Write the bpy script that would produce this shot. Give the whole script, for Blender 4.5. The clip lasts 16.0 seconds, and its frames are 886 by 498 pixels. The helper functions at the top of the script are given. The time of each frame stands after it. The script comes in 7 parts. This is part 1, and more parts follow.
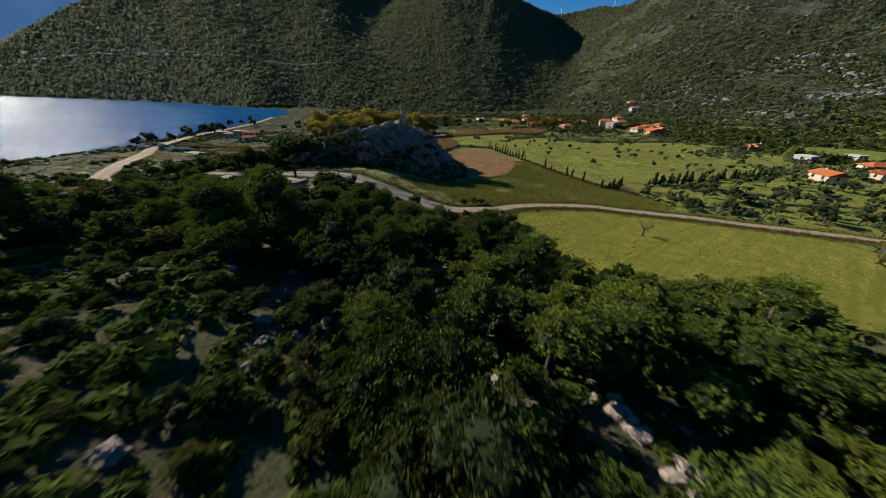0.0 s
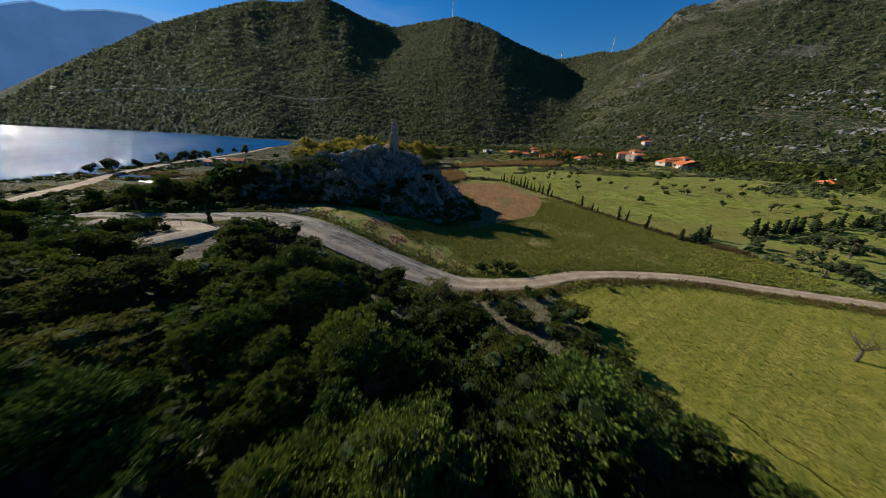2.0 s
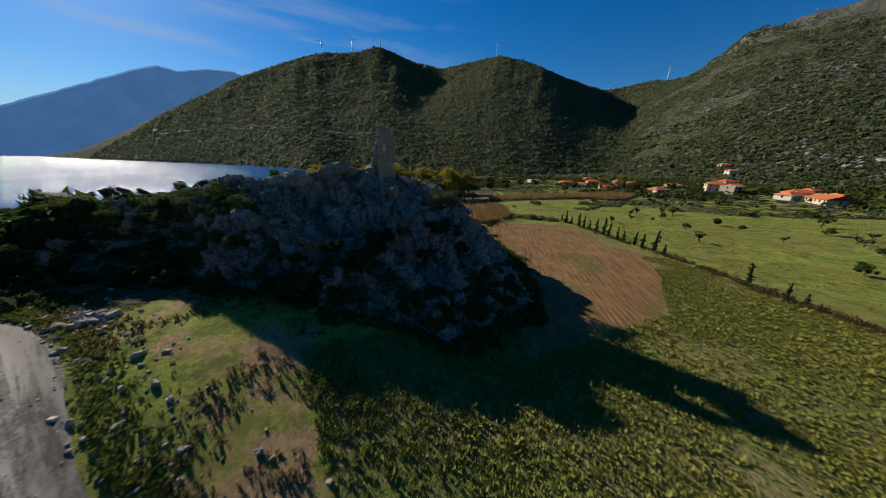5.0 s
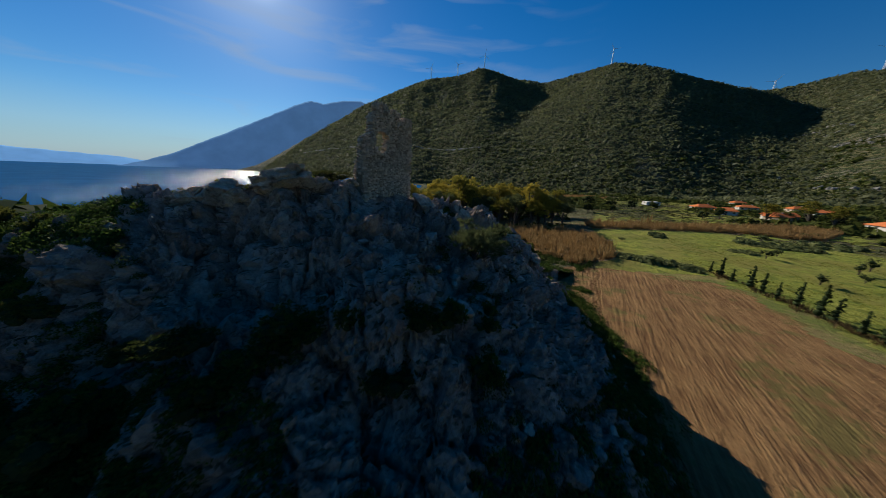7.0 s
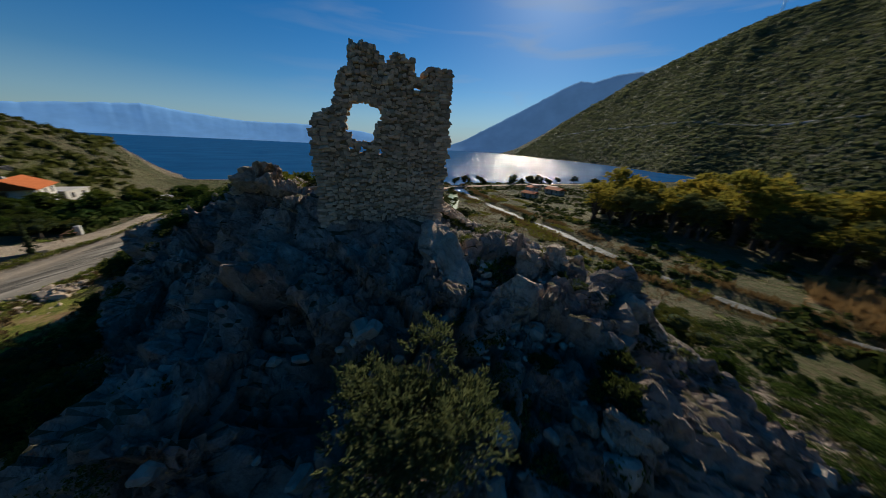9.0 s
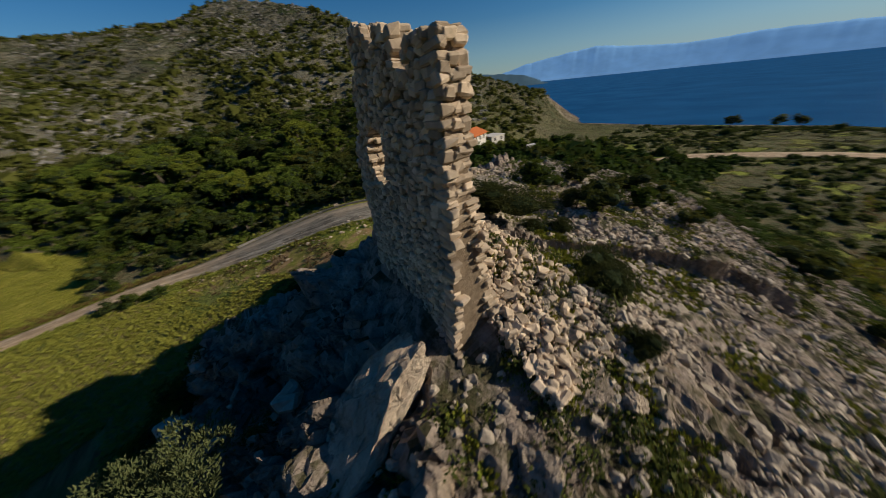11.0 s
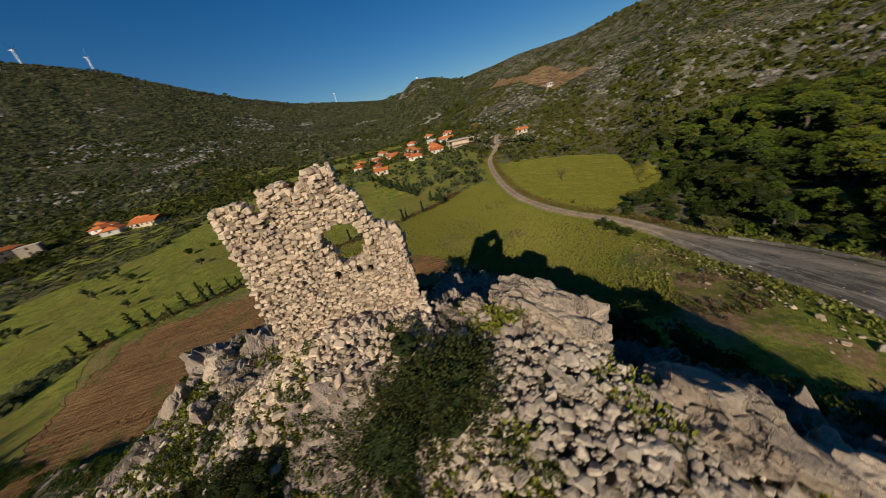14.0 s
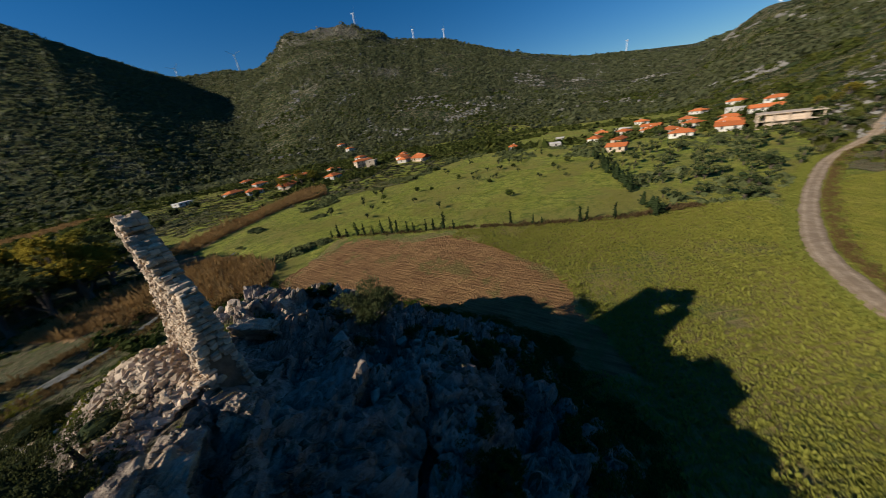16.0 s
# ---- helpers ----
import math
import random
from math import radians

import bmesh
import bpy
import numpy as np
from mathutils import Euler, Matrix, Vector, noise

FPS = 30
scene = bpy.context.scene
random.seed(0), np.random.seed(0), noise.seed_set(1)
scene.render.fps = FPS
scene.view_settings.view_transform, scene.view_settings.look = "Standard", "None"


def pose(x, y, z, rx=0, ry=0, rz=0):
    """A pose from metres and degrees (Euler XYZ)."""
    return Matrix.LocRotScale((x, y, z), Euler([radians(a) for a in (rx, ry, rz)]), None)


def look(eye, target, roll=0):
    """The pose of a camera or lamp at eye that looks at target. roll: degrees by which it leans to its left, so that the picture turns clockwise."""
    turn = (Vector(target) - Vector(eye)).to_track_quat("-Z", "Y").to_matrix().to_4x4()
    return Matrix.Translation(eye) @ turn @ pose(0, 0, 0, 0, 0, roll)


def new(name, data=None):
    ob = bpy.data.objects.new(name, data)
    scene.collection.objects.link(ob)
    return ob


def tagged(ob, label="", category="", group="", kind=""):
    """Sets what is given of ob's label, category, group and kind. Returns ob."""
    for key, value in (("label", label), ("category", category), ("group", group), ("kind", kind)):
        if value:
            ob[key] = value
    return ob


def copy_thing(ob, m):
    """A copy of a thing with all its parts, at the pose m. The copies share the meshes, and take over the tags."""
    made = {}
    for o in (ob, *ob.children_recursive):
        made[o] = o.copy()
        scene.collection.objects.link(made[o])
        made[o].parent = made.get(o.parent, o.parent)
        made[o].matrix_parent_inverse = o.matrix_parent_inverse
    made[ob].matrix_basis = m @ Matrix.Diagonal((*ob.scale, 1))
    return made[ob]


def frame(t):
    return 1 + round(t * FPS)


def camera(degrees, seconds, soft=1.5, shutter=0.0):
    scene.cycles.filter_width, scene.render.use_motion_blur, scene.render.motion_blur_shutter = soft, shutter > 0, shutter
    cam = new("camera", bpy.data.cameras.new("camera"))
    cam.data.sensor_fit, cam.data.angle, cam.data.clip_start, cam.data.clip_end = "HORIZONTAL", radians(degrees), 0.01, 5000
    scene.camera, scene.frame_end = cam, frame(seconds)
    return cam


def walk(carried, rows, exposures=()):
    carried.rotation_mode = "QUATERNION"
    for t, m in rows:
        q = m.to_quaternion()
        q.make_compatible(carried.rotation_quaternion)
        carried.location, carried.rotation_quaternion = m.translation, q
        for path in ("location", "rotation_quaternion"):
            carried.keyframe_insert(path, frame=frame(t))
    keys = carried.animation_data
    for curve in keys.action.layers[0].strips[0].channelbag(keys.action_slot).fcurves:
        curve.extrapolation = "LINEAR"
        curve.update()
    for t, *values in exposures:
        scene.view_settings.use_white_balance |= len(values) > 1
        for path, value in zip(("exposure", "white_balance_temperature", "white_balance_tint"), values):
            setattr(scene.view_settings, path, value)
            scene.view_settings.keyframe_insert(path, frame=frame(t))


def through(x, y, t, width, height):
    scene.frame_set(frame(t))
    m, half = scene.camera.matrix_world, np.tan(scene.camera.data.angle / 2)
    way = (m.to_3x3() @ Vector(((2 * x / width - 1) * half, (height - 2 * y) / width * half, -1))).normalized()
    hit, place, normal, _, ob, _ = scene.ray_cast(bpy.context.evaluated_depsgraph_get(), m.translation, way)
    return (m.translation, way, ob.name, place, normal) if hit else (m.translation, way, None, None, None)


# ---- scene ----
cam = camera(117, 16.0, 0.85, 0.3)
METRES, EYE, TILT, LEAN, TURN = 180.0, 28.0, -29.59, -1.27, 0.0
ROWS = [
    (0.0, 0.0, 0.0, 0.0, 0.0, 0.0, 0.0),
    (0.5, -0.0008, 0.0476, 0.0143, 0.04, 1.71, 0.05),
    (1.0, -0.0012, 0.0923, 0.0303, 0.16, 3.23, -0.12),
    (1.5, -0.0008, 0.1342, 0.0481, 0.36, 4.76, -0.5),
    (2.0, -0.0004, 0.1746, 0.066, 0.67, 6.09, -0.98),
    (2.5, -0.0002, 0.2135, 0.0828, 1.29, 7.39, -1.47),
    (3.0, 0.0004, 0.2516, 0.0997, 2.06, 8.46, -1.9),
    (3.5, 0.0006, 0.2879, 0.1169, 3.03, 9.37, -2.33),
    (4.0, 0.0016, 0.3236, 0.1334, 4.25, 10.17, -2.8),
    (6.5, 0.0087, 0.4743, 0.2096, 18.62, 12.78, -10.9),
    (7.0, 0.0089, 0.5024, 0.2258, 24.24, 12.03, -14.24),
    (7.5, 0.0081, 0.5295, 0.2425, 31.38, 10.14, -18.21),
    (8.0, 0.0063, 0.555, 0.2594, 40.73, 6.61, -22.8),
    (8.5, 0.0029, 0.5785, 0.2761, 54.33, -0.07, -27.7),
    (9.0, -0.0036, 0.5996, 0.2921, 73.08, -10.99, -30.93),
    (9.5, -0.0139, 0.6174, 0.3074, 93.52, -24.08, -30.82),
    (10.0, -0.0284, 0.6318, 0.3207, 112.26, -35.72, -27.46),
    (12.5, -0.1354, 0.6315, 0.332, 198.31, -57.04, 21.45),
    (13.0, -0.1498, 0.6161, 0.3253, 216.44, -51.63, 30.19),
    (13.5, -0.1576, 0.5968, 0.3176, 233.48, -44.61, 35.84),
    (14.0, -0.1581, 0.5757, 0.3092, 247.56, -38.0, 38.69),
    (14.5, -0.1521, 0.555, 0.3001, 261.14, -31.14, 40.04),
    (15.0, -0.1405, 0.5358, 0.2903, 276.35, -23.08, 40.0),
    (15.5, -0.1239, 0.5193, 0.2804, 292.49, -14.77, 37.76),
    (16.0, -0.1026, 0.5052, 0.2715, 308.06, -7.39, 33.74),
]
SHIFT = Vector((0.3, 0.4, 0.8))     # the second half of the path lies a little higher


def shifted(t):
    s = min(1.0, max(0.0, (t - 10.0) / 2.5))
    return Matrix.Translation(SHIFT * (s * s * (3 - 2 * s)))


walk(cam, [(t, shifted(t) @ pose(0, 0, EYE, TILT, LEAN, TURN) @ pose(METRES * x, METRES * y, METRES * z, 90 + pitch, roll, yaw)) for t, x, y, z, yaw, pitch, roll in ROWS], [(0.0, 0.42, 5550, 8), (4.0, 0.38, 5500, 8), (7.0, 0.24, 5700, 7), (10.0, 0.02, 5950, 7), (12.5, 0.02, 6250, 10), (14.5, -0.05, 6150, 10), (16.0, 0.2, 5850, 9)])

# ---- sky, sun ----
SUN_AZ, SUN_EL = -58.0, 26.5
world = bpy.data.worlds.new("world")
scene.world = world
world.use_nodes = True
wn, wl = world.node_tree.nodes, world.node_tree.links
sky = wn.new("ShaderNodeTexSky")
sky.sky_type, sky.sun_disc = "NISHITA", False
sky.sun_elevation, sky.sun_rotation = radians(SUN_EL), radians(SUN_AZ)
sky.air_density, sky.dust_density, sky.ozone_density = 1.08, 0.1, 2.6
# thin cirrus, drawn out along the wind
geo = wn.new("ShaderNodeTexCoord")
stretch = wn.new("ShaderNodeMapping")
stretch.inputs["Scale"].default_value = (2.2, 1.4, 11.0)
stretch.inputs["Rotation"].default_value = (0.12, 0.10, 0.5)
streak = wn.new("ShaderNodeTexNoise")
streak.inputs["Scale"].default_value, streak.inputs["Detail"].default_value = 1.6, 7
streak.inputs["Distortion"].default_value = 0.6
thin = wn.new("ShaderNodeMapRange")
thin.inputs["From Min"].default_value, thin.inputs["From Max"].default_value = 0.50, 0.78
thin.inputs["To Max"].default_value = 0.55
cloud = wn.new("ShaderNodeMix")
cloud.data_type = "RGBA"
cloud.inputs["B"].default_value = (6.0, 6.4, 7.0, 1)
back = wn["Background"]
back.inputs["Strength"].default_value = 0.052
wl.new(geo.outputs["Generated"], stretch.inputs["Vector"])
wl.new(stretch.outputs["Vector"], streak.inputs["Vector"])
wl.new(streak.outputs["Fac"], thin.inputs["Value"])
near_sun = wn.new("ShaderNodeVectorMath")        # the cirrus lies over the bay only
near_sun.operation = "DOT_PRODUCT"
near_sun.inputs[1].default_value = (-0.80, 0.55, 0.25)
over_bay = wn.new("ShaderNodeMapRange")
over_bay.inputs["From Min"].default_value, over_bay.inputs["From Max"].default_value = 0.62, 0.95
less = wn.new("ShaderNodeMath")
less.operation = "MULTIPLY"
wl.new(geo.outputs["Generated"], near_sun.inputs[0])
wl.new(near_sun.outputs["Value"], over_bay.inputs["Value"])
wl.new(thin.outputs["Result"], less.inputs[0])
wl.new(over_bay.outputs["Result"], less.inputs[1])
wl.new(less.outputs[0], cloud.inputs["Factor"])
deep = wn.new("ShaderNodeHueSaturation")
deep.inputs["Saturation"].default_value = 1.42
wl.new(sky.outputs["Color"], deep.inputs["Color"])
cool = wn.new("ShaderNodeMix")
cool.data_type, cool.blend_type = "RGBA", "MULTIPLY"
cool.inputs["Factor"].default_value = 1.0
cool.inputs["B"].default_value = (0.85, 0.98, 1.12, 1)
wl.new(deep.outputs["Color"], cool.inputs["A"])
up = wn.new("ShaderNodeSeparateXYZ")             # pale sea haze along the horizon
wl.new(geo.outputs["Generated"], up.inputs[0])
low = wn.new("ShaderNodeMapRange")
low.inputs["From Min"].default_value, low.inputs["From Max"].default_value = 0.16, 0.0
low.inputs["To Max"].default_value = 0.75
wl.new(up.outputs["Z"], low.inputs["Value"])
haze = wn.new("ShaderNodeMix")
haze.data_type = "RGBA"
haze.inputs["B"].default_value = (4.6, 6.4, 8.2, 1)
wl.new(cool.outputs["Result"], haze.inputs["A"])
to_sun = wn.new("ShaderNodeVectorMath")          # the bright air round the sun
to_sun.operation = "DOT_PRODUCT"
to_sun.inputs[1].default_value = (math.sin(radians(SUN_AZ)) * math.cos(radians(SUN_EL)), math.cos(radians(SUN_AZ)) * math.cos(radians(SUN_EL)), math.sin(radians(SUN_EL)))
wl.new(geo.outputs["Generated"], to_sun.inputs[0])
facing = wn.new("ShaderNodeMapRange")
facing.inputs["From Min"].default_value, facing.inputs["From Max"].default_value, facing.inputs["To Min"].default_value = -0.45, 0.65, 0.0
wl.new(to_sun.outputs["Value"], facing.inputs["Value"])
veil = wn.new("ShaderNodeMath")
veil.operation = "MULTIPLY"
wl.new(low.outputs["Result"], veil.inputs[0])
wl.new(facing.outputs["Result"], veil.inputs[1])
wl.new(veil.outputs[0], haze.inputs["Factor"])
ahead = wn.new("ShaderNodeMath")
ahead.operation = "MAXIMUM"
ahead.inputs[1].default_value = 0.0
wl.new(to_sun.outputs["Value"], ahead.inputs[0])
core, halo, round_sun = (wn.new("ShaderNodeMath") for _ in range(3))
core.operation, halo.operation, round_sun.operation = "POWER", "POWER", "MULTIPLY_ADD"
core.inputs[1].default_value, halo.inputs[1].default_value = 1500.0, 110.0
wl.new(ahead.outputs[0], core.inputs[0])
wl.new(ahead.outputs[0], halo.inputs[0])
wl.new(halo.outputs[0], round_sun.inputs[0])
round_sun.inputs[1].default_value = 0.22
wl.new(core.outputs[0], round_sun.inputs[2])
aureole = wn.new("ShaderNodeMix")
aureole.data_type = "RGBA"
aureole.inputs["B"].default_value = (17, 18, 19, 1)
wl.new(round_sun.outputs[0], aureole.inputs["Factor"])
wl.new(haze.outputs["Result"], aureole.inputs["A"])
wl.new(aureole.outputs["Result"], cloud.inputs["A"])
wl.new(cloud.outputs["Result"], back.inputs["Color"])

sun = new("sun", bpy.data.lights.new("sun", "SUN"))
sun.data.energy, sun.data.angle, sun.data.color = 5.0, radians(0.53), (1.0, 0.85, 0.66)
sun_way = Vector((math.sin(radians(SUN_AZ)) * math.cos(radians(SUN_EL)), math.cos(radians(SUN_AZ)) * math.cos(radians(SUN_EL)), math.sin(radians(SUN_EL))))
sun.matrix_world = look(sun_way * 100, (0, 0, 0))

# ---- shape of the land ----
CX, CY = -15.0, 112.0      # middle of the rocky knoll
SEA = -4.0


def ease(a, b, v):
    t = np.clip((np.asarray(v, float) - a) / (b - a), 0.0, 1.0)
    return t * t * (3.0 - 2.0 * t)


def hash3(i, j, k, s):
    h = (i * 374761393 + j * 668265263 + k * 1274126177 + s * 144665 + 12345) & 0xFFFFFFFF
    h = ((h ^ (h >> 13)) * 1274126177) & 0xFFFFFFFF
    h = ((h ^ (h >> 16)) * 2246822519) & 0xFFFFFFFF
    return ((h ^ (h >> 15)) & 0xFFFFFF) / float(0xFFFFFF)


def vnoise(x, y, z=0.0, seed=0):
    """Smooth value noise, -1 to 1."""
    x, y, z = np.broadcast_arrays(np.asarray(x, float), np.asarray(y, float), np.asarray(z, float))
    xi, yi, zi = (np.floor(a).astype(np.int64) for a in (x, y, z))
    fx, fy, fz = x - xi, y - yi, z - zi
    fx, fy, fz = (f * f * (3 - 2 * f) for f in (fx, fy, fz))
    total = 0.0
    for a in (0, 1):
        for b in (0, 1):
            for c in (0, 1):
                w = (fx if a else 1 - fx) * (fy if b else 1 - fy) * (fz if c else 1 - fz)
                total = total + w * hash3(xi + a, yi + b, zi + c, seed)
    return total * 2 - 1


def fbm(x, y, z=0.0, seed=0, octaves=4):
    x, y, z = np.asarray(x, float), np.asarray(y, float), np.asarray(z, float)
    total, amp = 0.0, 0.5
    for o in range(octaves):
        k = 2.03 ** o
        total = total + amp * vnoise(x * k + 7.1 * o, y * k - 3.3 * o, z * k, seed + o)
        amp *= 0.5
    return total


def cells(x, y, z, seed=0):
    """Voronoi: nearest and second nearest distance, the nearest cell's random number, and a plane tilted by the cell."""
    x, y, z = np.broadcast_arrays(*(np.asarray(a, float) for a in (x, y, z)))
    xi, yi, zi = (np.floor(a).astype(np.int64) for a in (x, y, z))
    d1, d2, rnd, tilt = np.full(x.shape, 9.0), np.full(x.shape, 9.0), np.zeros(x.shape), np.zeros(x.shape)
    for a in (-1, 0, 1):
        for b in (-1, 0, 1):
            for c in (-1, 0, 1):
                i, j, k = xi + a, yi + b, zi + c
                h = [hash3(i, j, k, seed + n) for n in range(7)]
                px, py, pz = i + h[0], j + h[1], k + h[2]
                d = np.sqrt((px - x) ** 2 + (py - y) ** 2 + (pz - z) ** 2)
                near = d < d1
                d2 = np.where(near, d1, np.minimum(d2, d))
                rnd = np.where(near, h[3], rnd)
                tilt = np.where(near, 2 * ((h[4] - 0.5) * (x - px) + (h[5] - 0.5) * (y - py) + (h[6] - 0.5) * (z - pz)), tilt)
                d1 = np.minimum(d1, d)
    return d1, d2, rnd, tilt


# mountains: bearing, elevation of the crest, distance of the foot and of the crest
M_AZ = [-66, -61.5, -57.3, -53.2, -47.5, -43.5, -36, -31, -25, -21, -17.7, -14, -9.7, -4, 1.5, 6, 12, 16, 19.3, 22.8, 25, 28.7, 31.2, 33.2, 35, 37.5, 43, 46, 49, 52.6, 61.5, 71, 82, 88, 97, 106, 112]
M_EL = [-1, 0.5, 3.0, 5.8, 9.1, 11.8, 15.2, 17.0, 17.7, 19.0, 18.1, 16.9, 16.0, 17.1, 17.9, 16.8, 14.5, 12.7, 11.6, 11.9, 12.3, 12.2, 12.9, 14.5, 16.3, 16.6, 17, 16.8, 16, 14.5, 13.3, 10, 7, 6.3, 5.1, 4.6, 3]
F_AZ = [-66, -61.9, -52, -36, -29, -20, -9, 0, 12, 20, 25, 30, 40, 55, 70, 82, 97, 106, 112]
F_R = [2900, 1720, 1120, 580, 640, 520, 480, 450, 450, 520, 560, 480, 450, 420, 400, 420, 450, 500, 500]
C_AZ = [-66, -61.9, -52, -43, -36, -10, 0, 12, 19, 25, 31, 35, 55, 70, 82, 97, 112]
C_R = [3100, 2100, 1900, 1800, 1750, 1750, 1600, 1400, 1900, 1800, 1600, 1500, 1500, 1600, 1900, 2000, 1600]
# wooded hill: bearing, foot, crest elevation, crest distance
H_AZ = [98, 106, 116, 122, 131, 140, 146, 148, 154, 160, 168, 185, 200, 207, 214, 223, 232, 242]
H_FOOT = [330, 250, 128, 124, 124, 116, 74, 84, 66, 52, 47, 44, 44, 47, 52, 62, 90, 150]
H_EL = [4.6, 4.85, 6.3, 7.2, 7.7, 9.3, 10.4, 10.7, 9.6, 8.8, 9.8, 13, 12, 9.0, 5.2, 2.4, -0.5, -2]
H_CREST = [900, 800, 700, 600, 500, 450, 420, 400, 380, 360, 330, 300, 230, 210, 200, 190, 200, 230]
COAST_Y = [-600, -60, 50, 120, 200, 300, 494, 575, 640]
COAST_X = [-190, -215, -222, -236, -246, -257, -296, -345, -420]


def softened(az, xs, ys, width):
    """The table read with its corners rounded over some degrees."""
    grid = np.arange(-80, 260, 0.25)
    k = np.exp(-0.5 * (np.arange(-60, 61) * 0.25 / width) ** 2)
    v = np.convolve(np.pad(np.interp(grid, xs, ys), 60, mode="edge"), k / k.sum(), mode="valid")
    return np.interp(az, grid, v)


def base_z(x, y):
    west = 5.7 * ease(6, -28, x) * ease(122, 100, y) * ease(-112, -66, x) + 2.2 * np.exp(-((x + 40) / 8.0) ** 2 - ((y - 70) / 5.5) ** 2)
    low = -2.0 * ease(-60, -120, x) - 1.6 * ease(118, 160, y) * ease(10, -40, x)
    east = 3.5 * ease(70, 240, x)
    cx = np.interp(y, COAST_Y, COAST_X)
    beach = -3.2 * ease(60, 0, x - cx) - 6.0 * ease(4, -40, x - cx)
    return west + low + east + beach + 0.12 * vnoise(x / 9.0, y / 9.0, 0, 3)


def ground_z(x, y):
    x, y = np.asarray(x, float), np.asarray(y, float)
    dx, dy = x - CX, y - CY
    r, az = np.hypot(dx, dy), np.degrees(np.arctan2(dx, dy))
    az2 = np.where(az < -70, az + 360, az)
    z = base_z(x, y)
    # wooded hill
    foot, crest = np.interp(az2, H_AZ, H_FOOT), np.interp(az2, H_AZ, H_CREST)
    top = 23 + crest * np.tan(np.radians(np.interp(az2, H_AZ, H_EL)))
    s = (r - foot) / (crest - foot)
    inside = ease(96, 104, az2) * ease(243, 234, az2)
    up = np.where(s < 1, np.clip(s, 0, 1) ** np.interp(az2, [168, 185, 200], [1.2, 1.5, 1.6]), 1 - 0.35 * np.clip(s - 1, 0, 2))
    rough = 1 + 0.22 * fbm(x / 45.0, y / 45.0, 0, 11, 3) * ease(0.02, 0.3, s) * ease(1.05, 0.7, s)
    z = z + np.clip(top, 0, None) * up * rough * inside
    # mountains
    foot, crest = softened(az, F_AZ, F_R, 3.0), softened(az, C_AZ, C_R, 3.0)
    s = (r - foot) / (crest - foot)
    high = ease(0.55, 1.0, s)
    top = 23 + crest * np.tan(np.radians(high * softened(az, M_AZ, M_EL, 0.6) + (1 - high) * softened(az, M_AZ, M_EL, 4.5)))
    inside = ease(-67, -62, az) * ease(112, 106, az)
    up = np.where(s < 1, np.clip(s, 0, 1) ** np.interp(az, [-50, 20, 35], [1.0, 1.04, 1.15]), 1 - 0.5 * np.clip(s - 1, 0, 1.9))
    mid = ease(0.0, 0.35, s) * ease(1.0, 0.75, s)
    spurs = 1 - 2 * np.abs(vnoise(az / 3.4 + 0.5 * fbm(x / 500.0, y / 500.0, 0, 22, 2), r / 1500.0, 0, 21)) + 0.5 * (1 - 2 * np.abs(vnoise(az / 1.3, r / 700.0, 0, 23)))
    gully = np.exp(-((az - (-9.7 - 7.0 * (1 - np.clip(s, 0, 1)))) / 4.5) ** 2) * 0.075
    canyon = np.exp(-((az - (21.0 + 5.0 * (1 - np.clip(s, 0, 1)))) / 3.2) ** 2) * 0.15
    shape = 1 + mid * (0.014 * (spurs - 0.4) - gully - canyon + 0.045 * fbm(x / 210.0, y / 210.0, 0, 25, 5) - 0.03 * np.abs(fbm(x / 330.0, y / 330.0, 0, 29, 4)))
    crags = 16 * ease(0.80, 0.96, s) * ease(29, 34, az) * ease(54, 48, az) * (np.abs(fbm(x / 70.0, y / 70.0, 0, 27, 4)) * 2 - 0.3)
    return z + (np.clip(top, 0, None) * up * shape + crags) * inside


# the knoll's crest: x, y, z
CREST = [(-4, 146, 3.0), (-8, 137, 10.0), (-11, 131, 14.0), (-13, 127, 15.2), (-15.4, 121, 16.3), (-17.5, 116.5, 17.0), (-22, 112.5, 18.0), (-28, 109.5, 16.4), (-34, 108.5, 15.6), (-41, 106, 14.0), (-48.5, 103.5, 13.0), (-56, 101, 10.0), (-64, 99, 6.5)]


# swellings and hollows of the knoll: x, y, rise, half width, half length
MOUNDS = [(-19.5, 102.0, -3.2, 4.5, 3.2), (-34.0, 104.0, 1.2, 5.0, 3.6), (-18.4, 121.4, 2.3, 2.3, 3.2), (-20.8, 125.0, 1.1, 2.6, 2.4), (-17.0, 116.0, 1.1, 1.8, 1.3), (-20.3, 114.0, 0.9, 1.8, 1.4), (-25.8, 118.4, -1.4, 2.6, 2.8),
          (-6.6, 113.0, 2.6, 2.2, 2.2), (-7.0, 107.2, -2.8, 3.2, 2.6), (-13.2, 110.8, -2.8, 2.6, 1.8), (-20.6, 108.4, -5.2, 4.0, 2.6), (-15.5, 106.4, -3.4, 3.6, 2.8), (-8.8, 117.0, -1.9, 2.2, 1.7), (-4.2, 128.2, 2.0, 3.4, 3.2), (-9.5, 130.5, 0.8, 2.0, 2.4)]


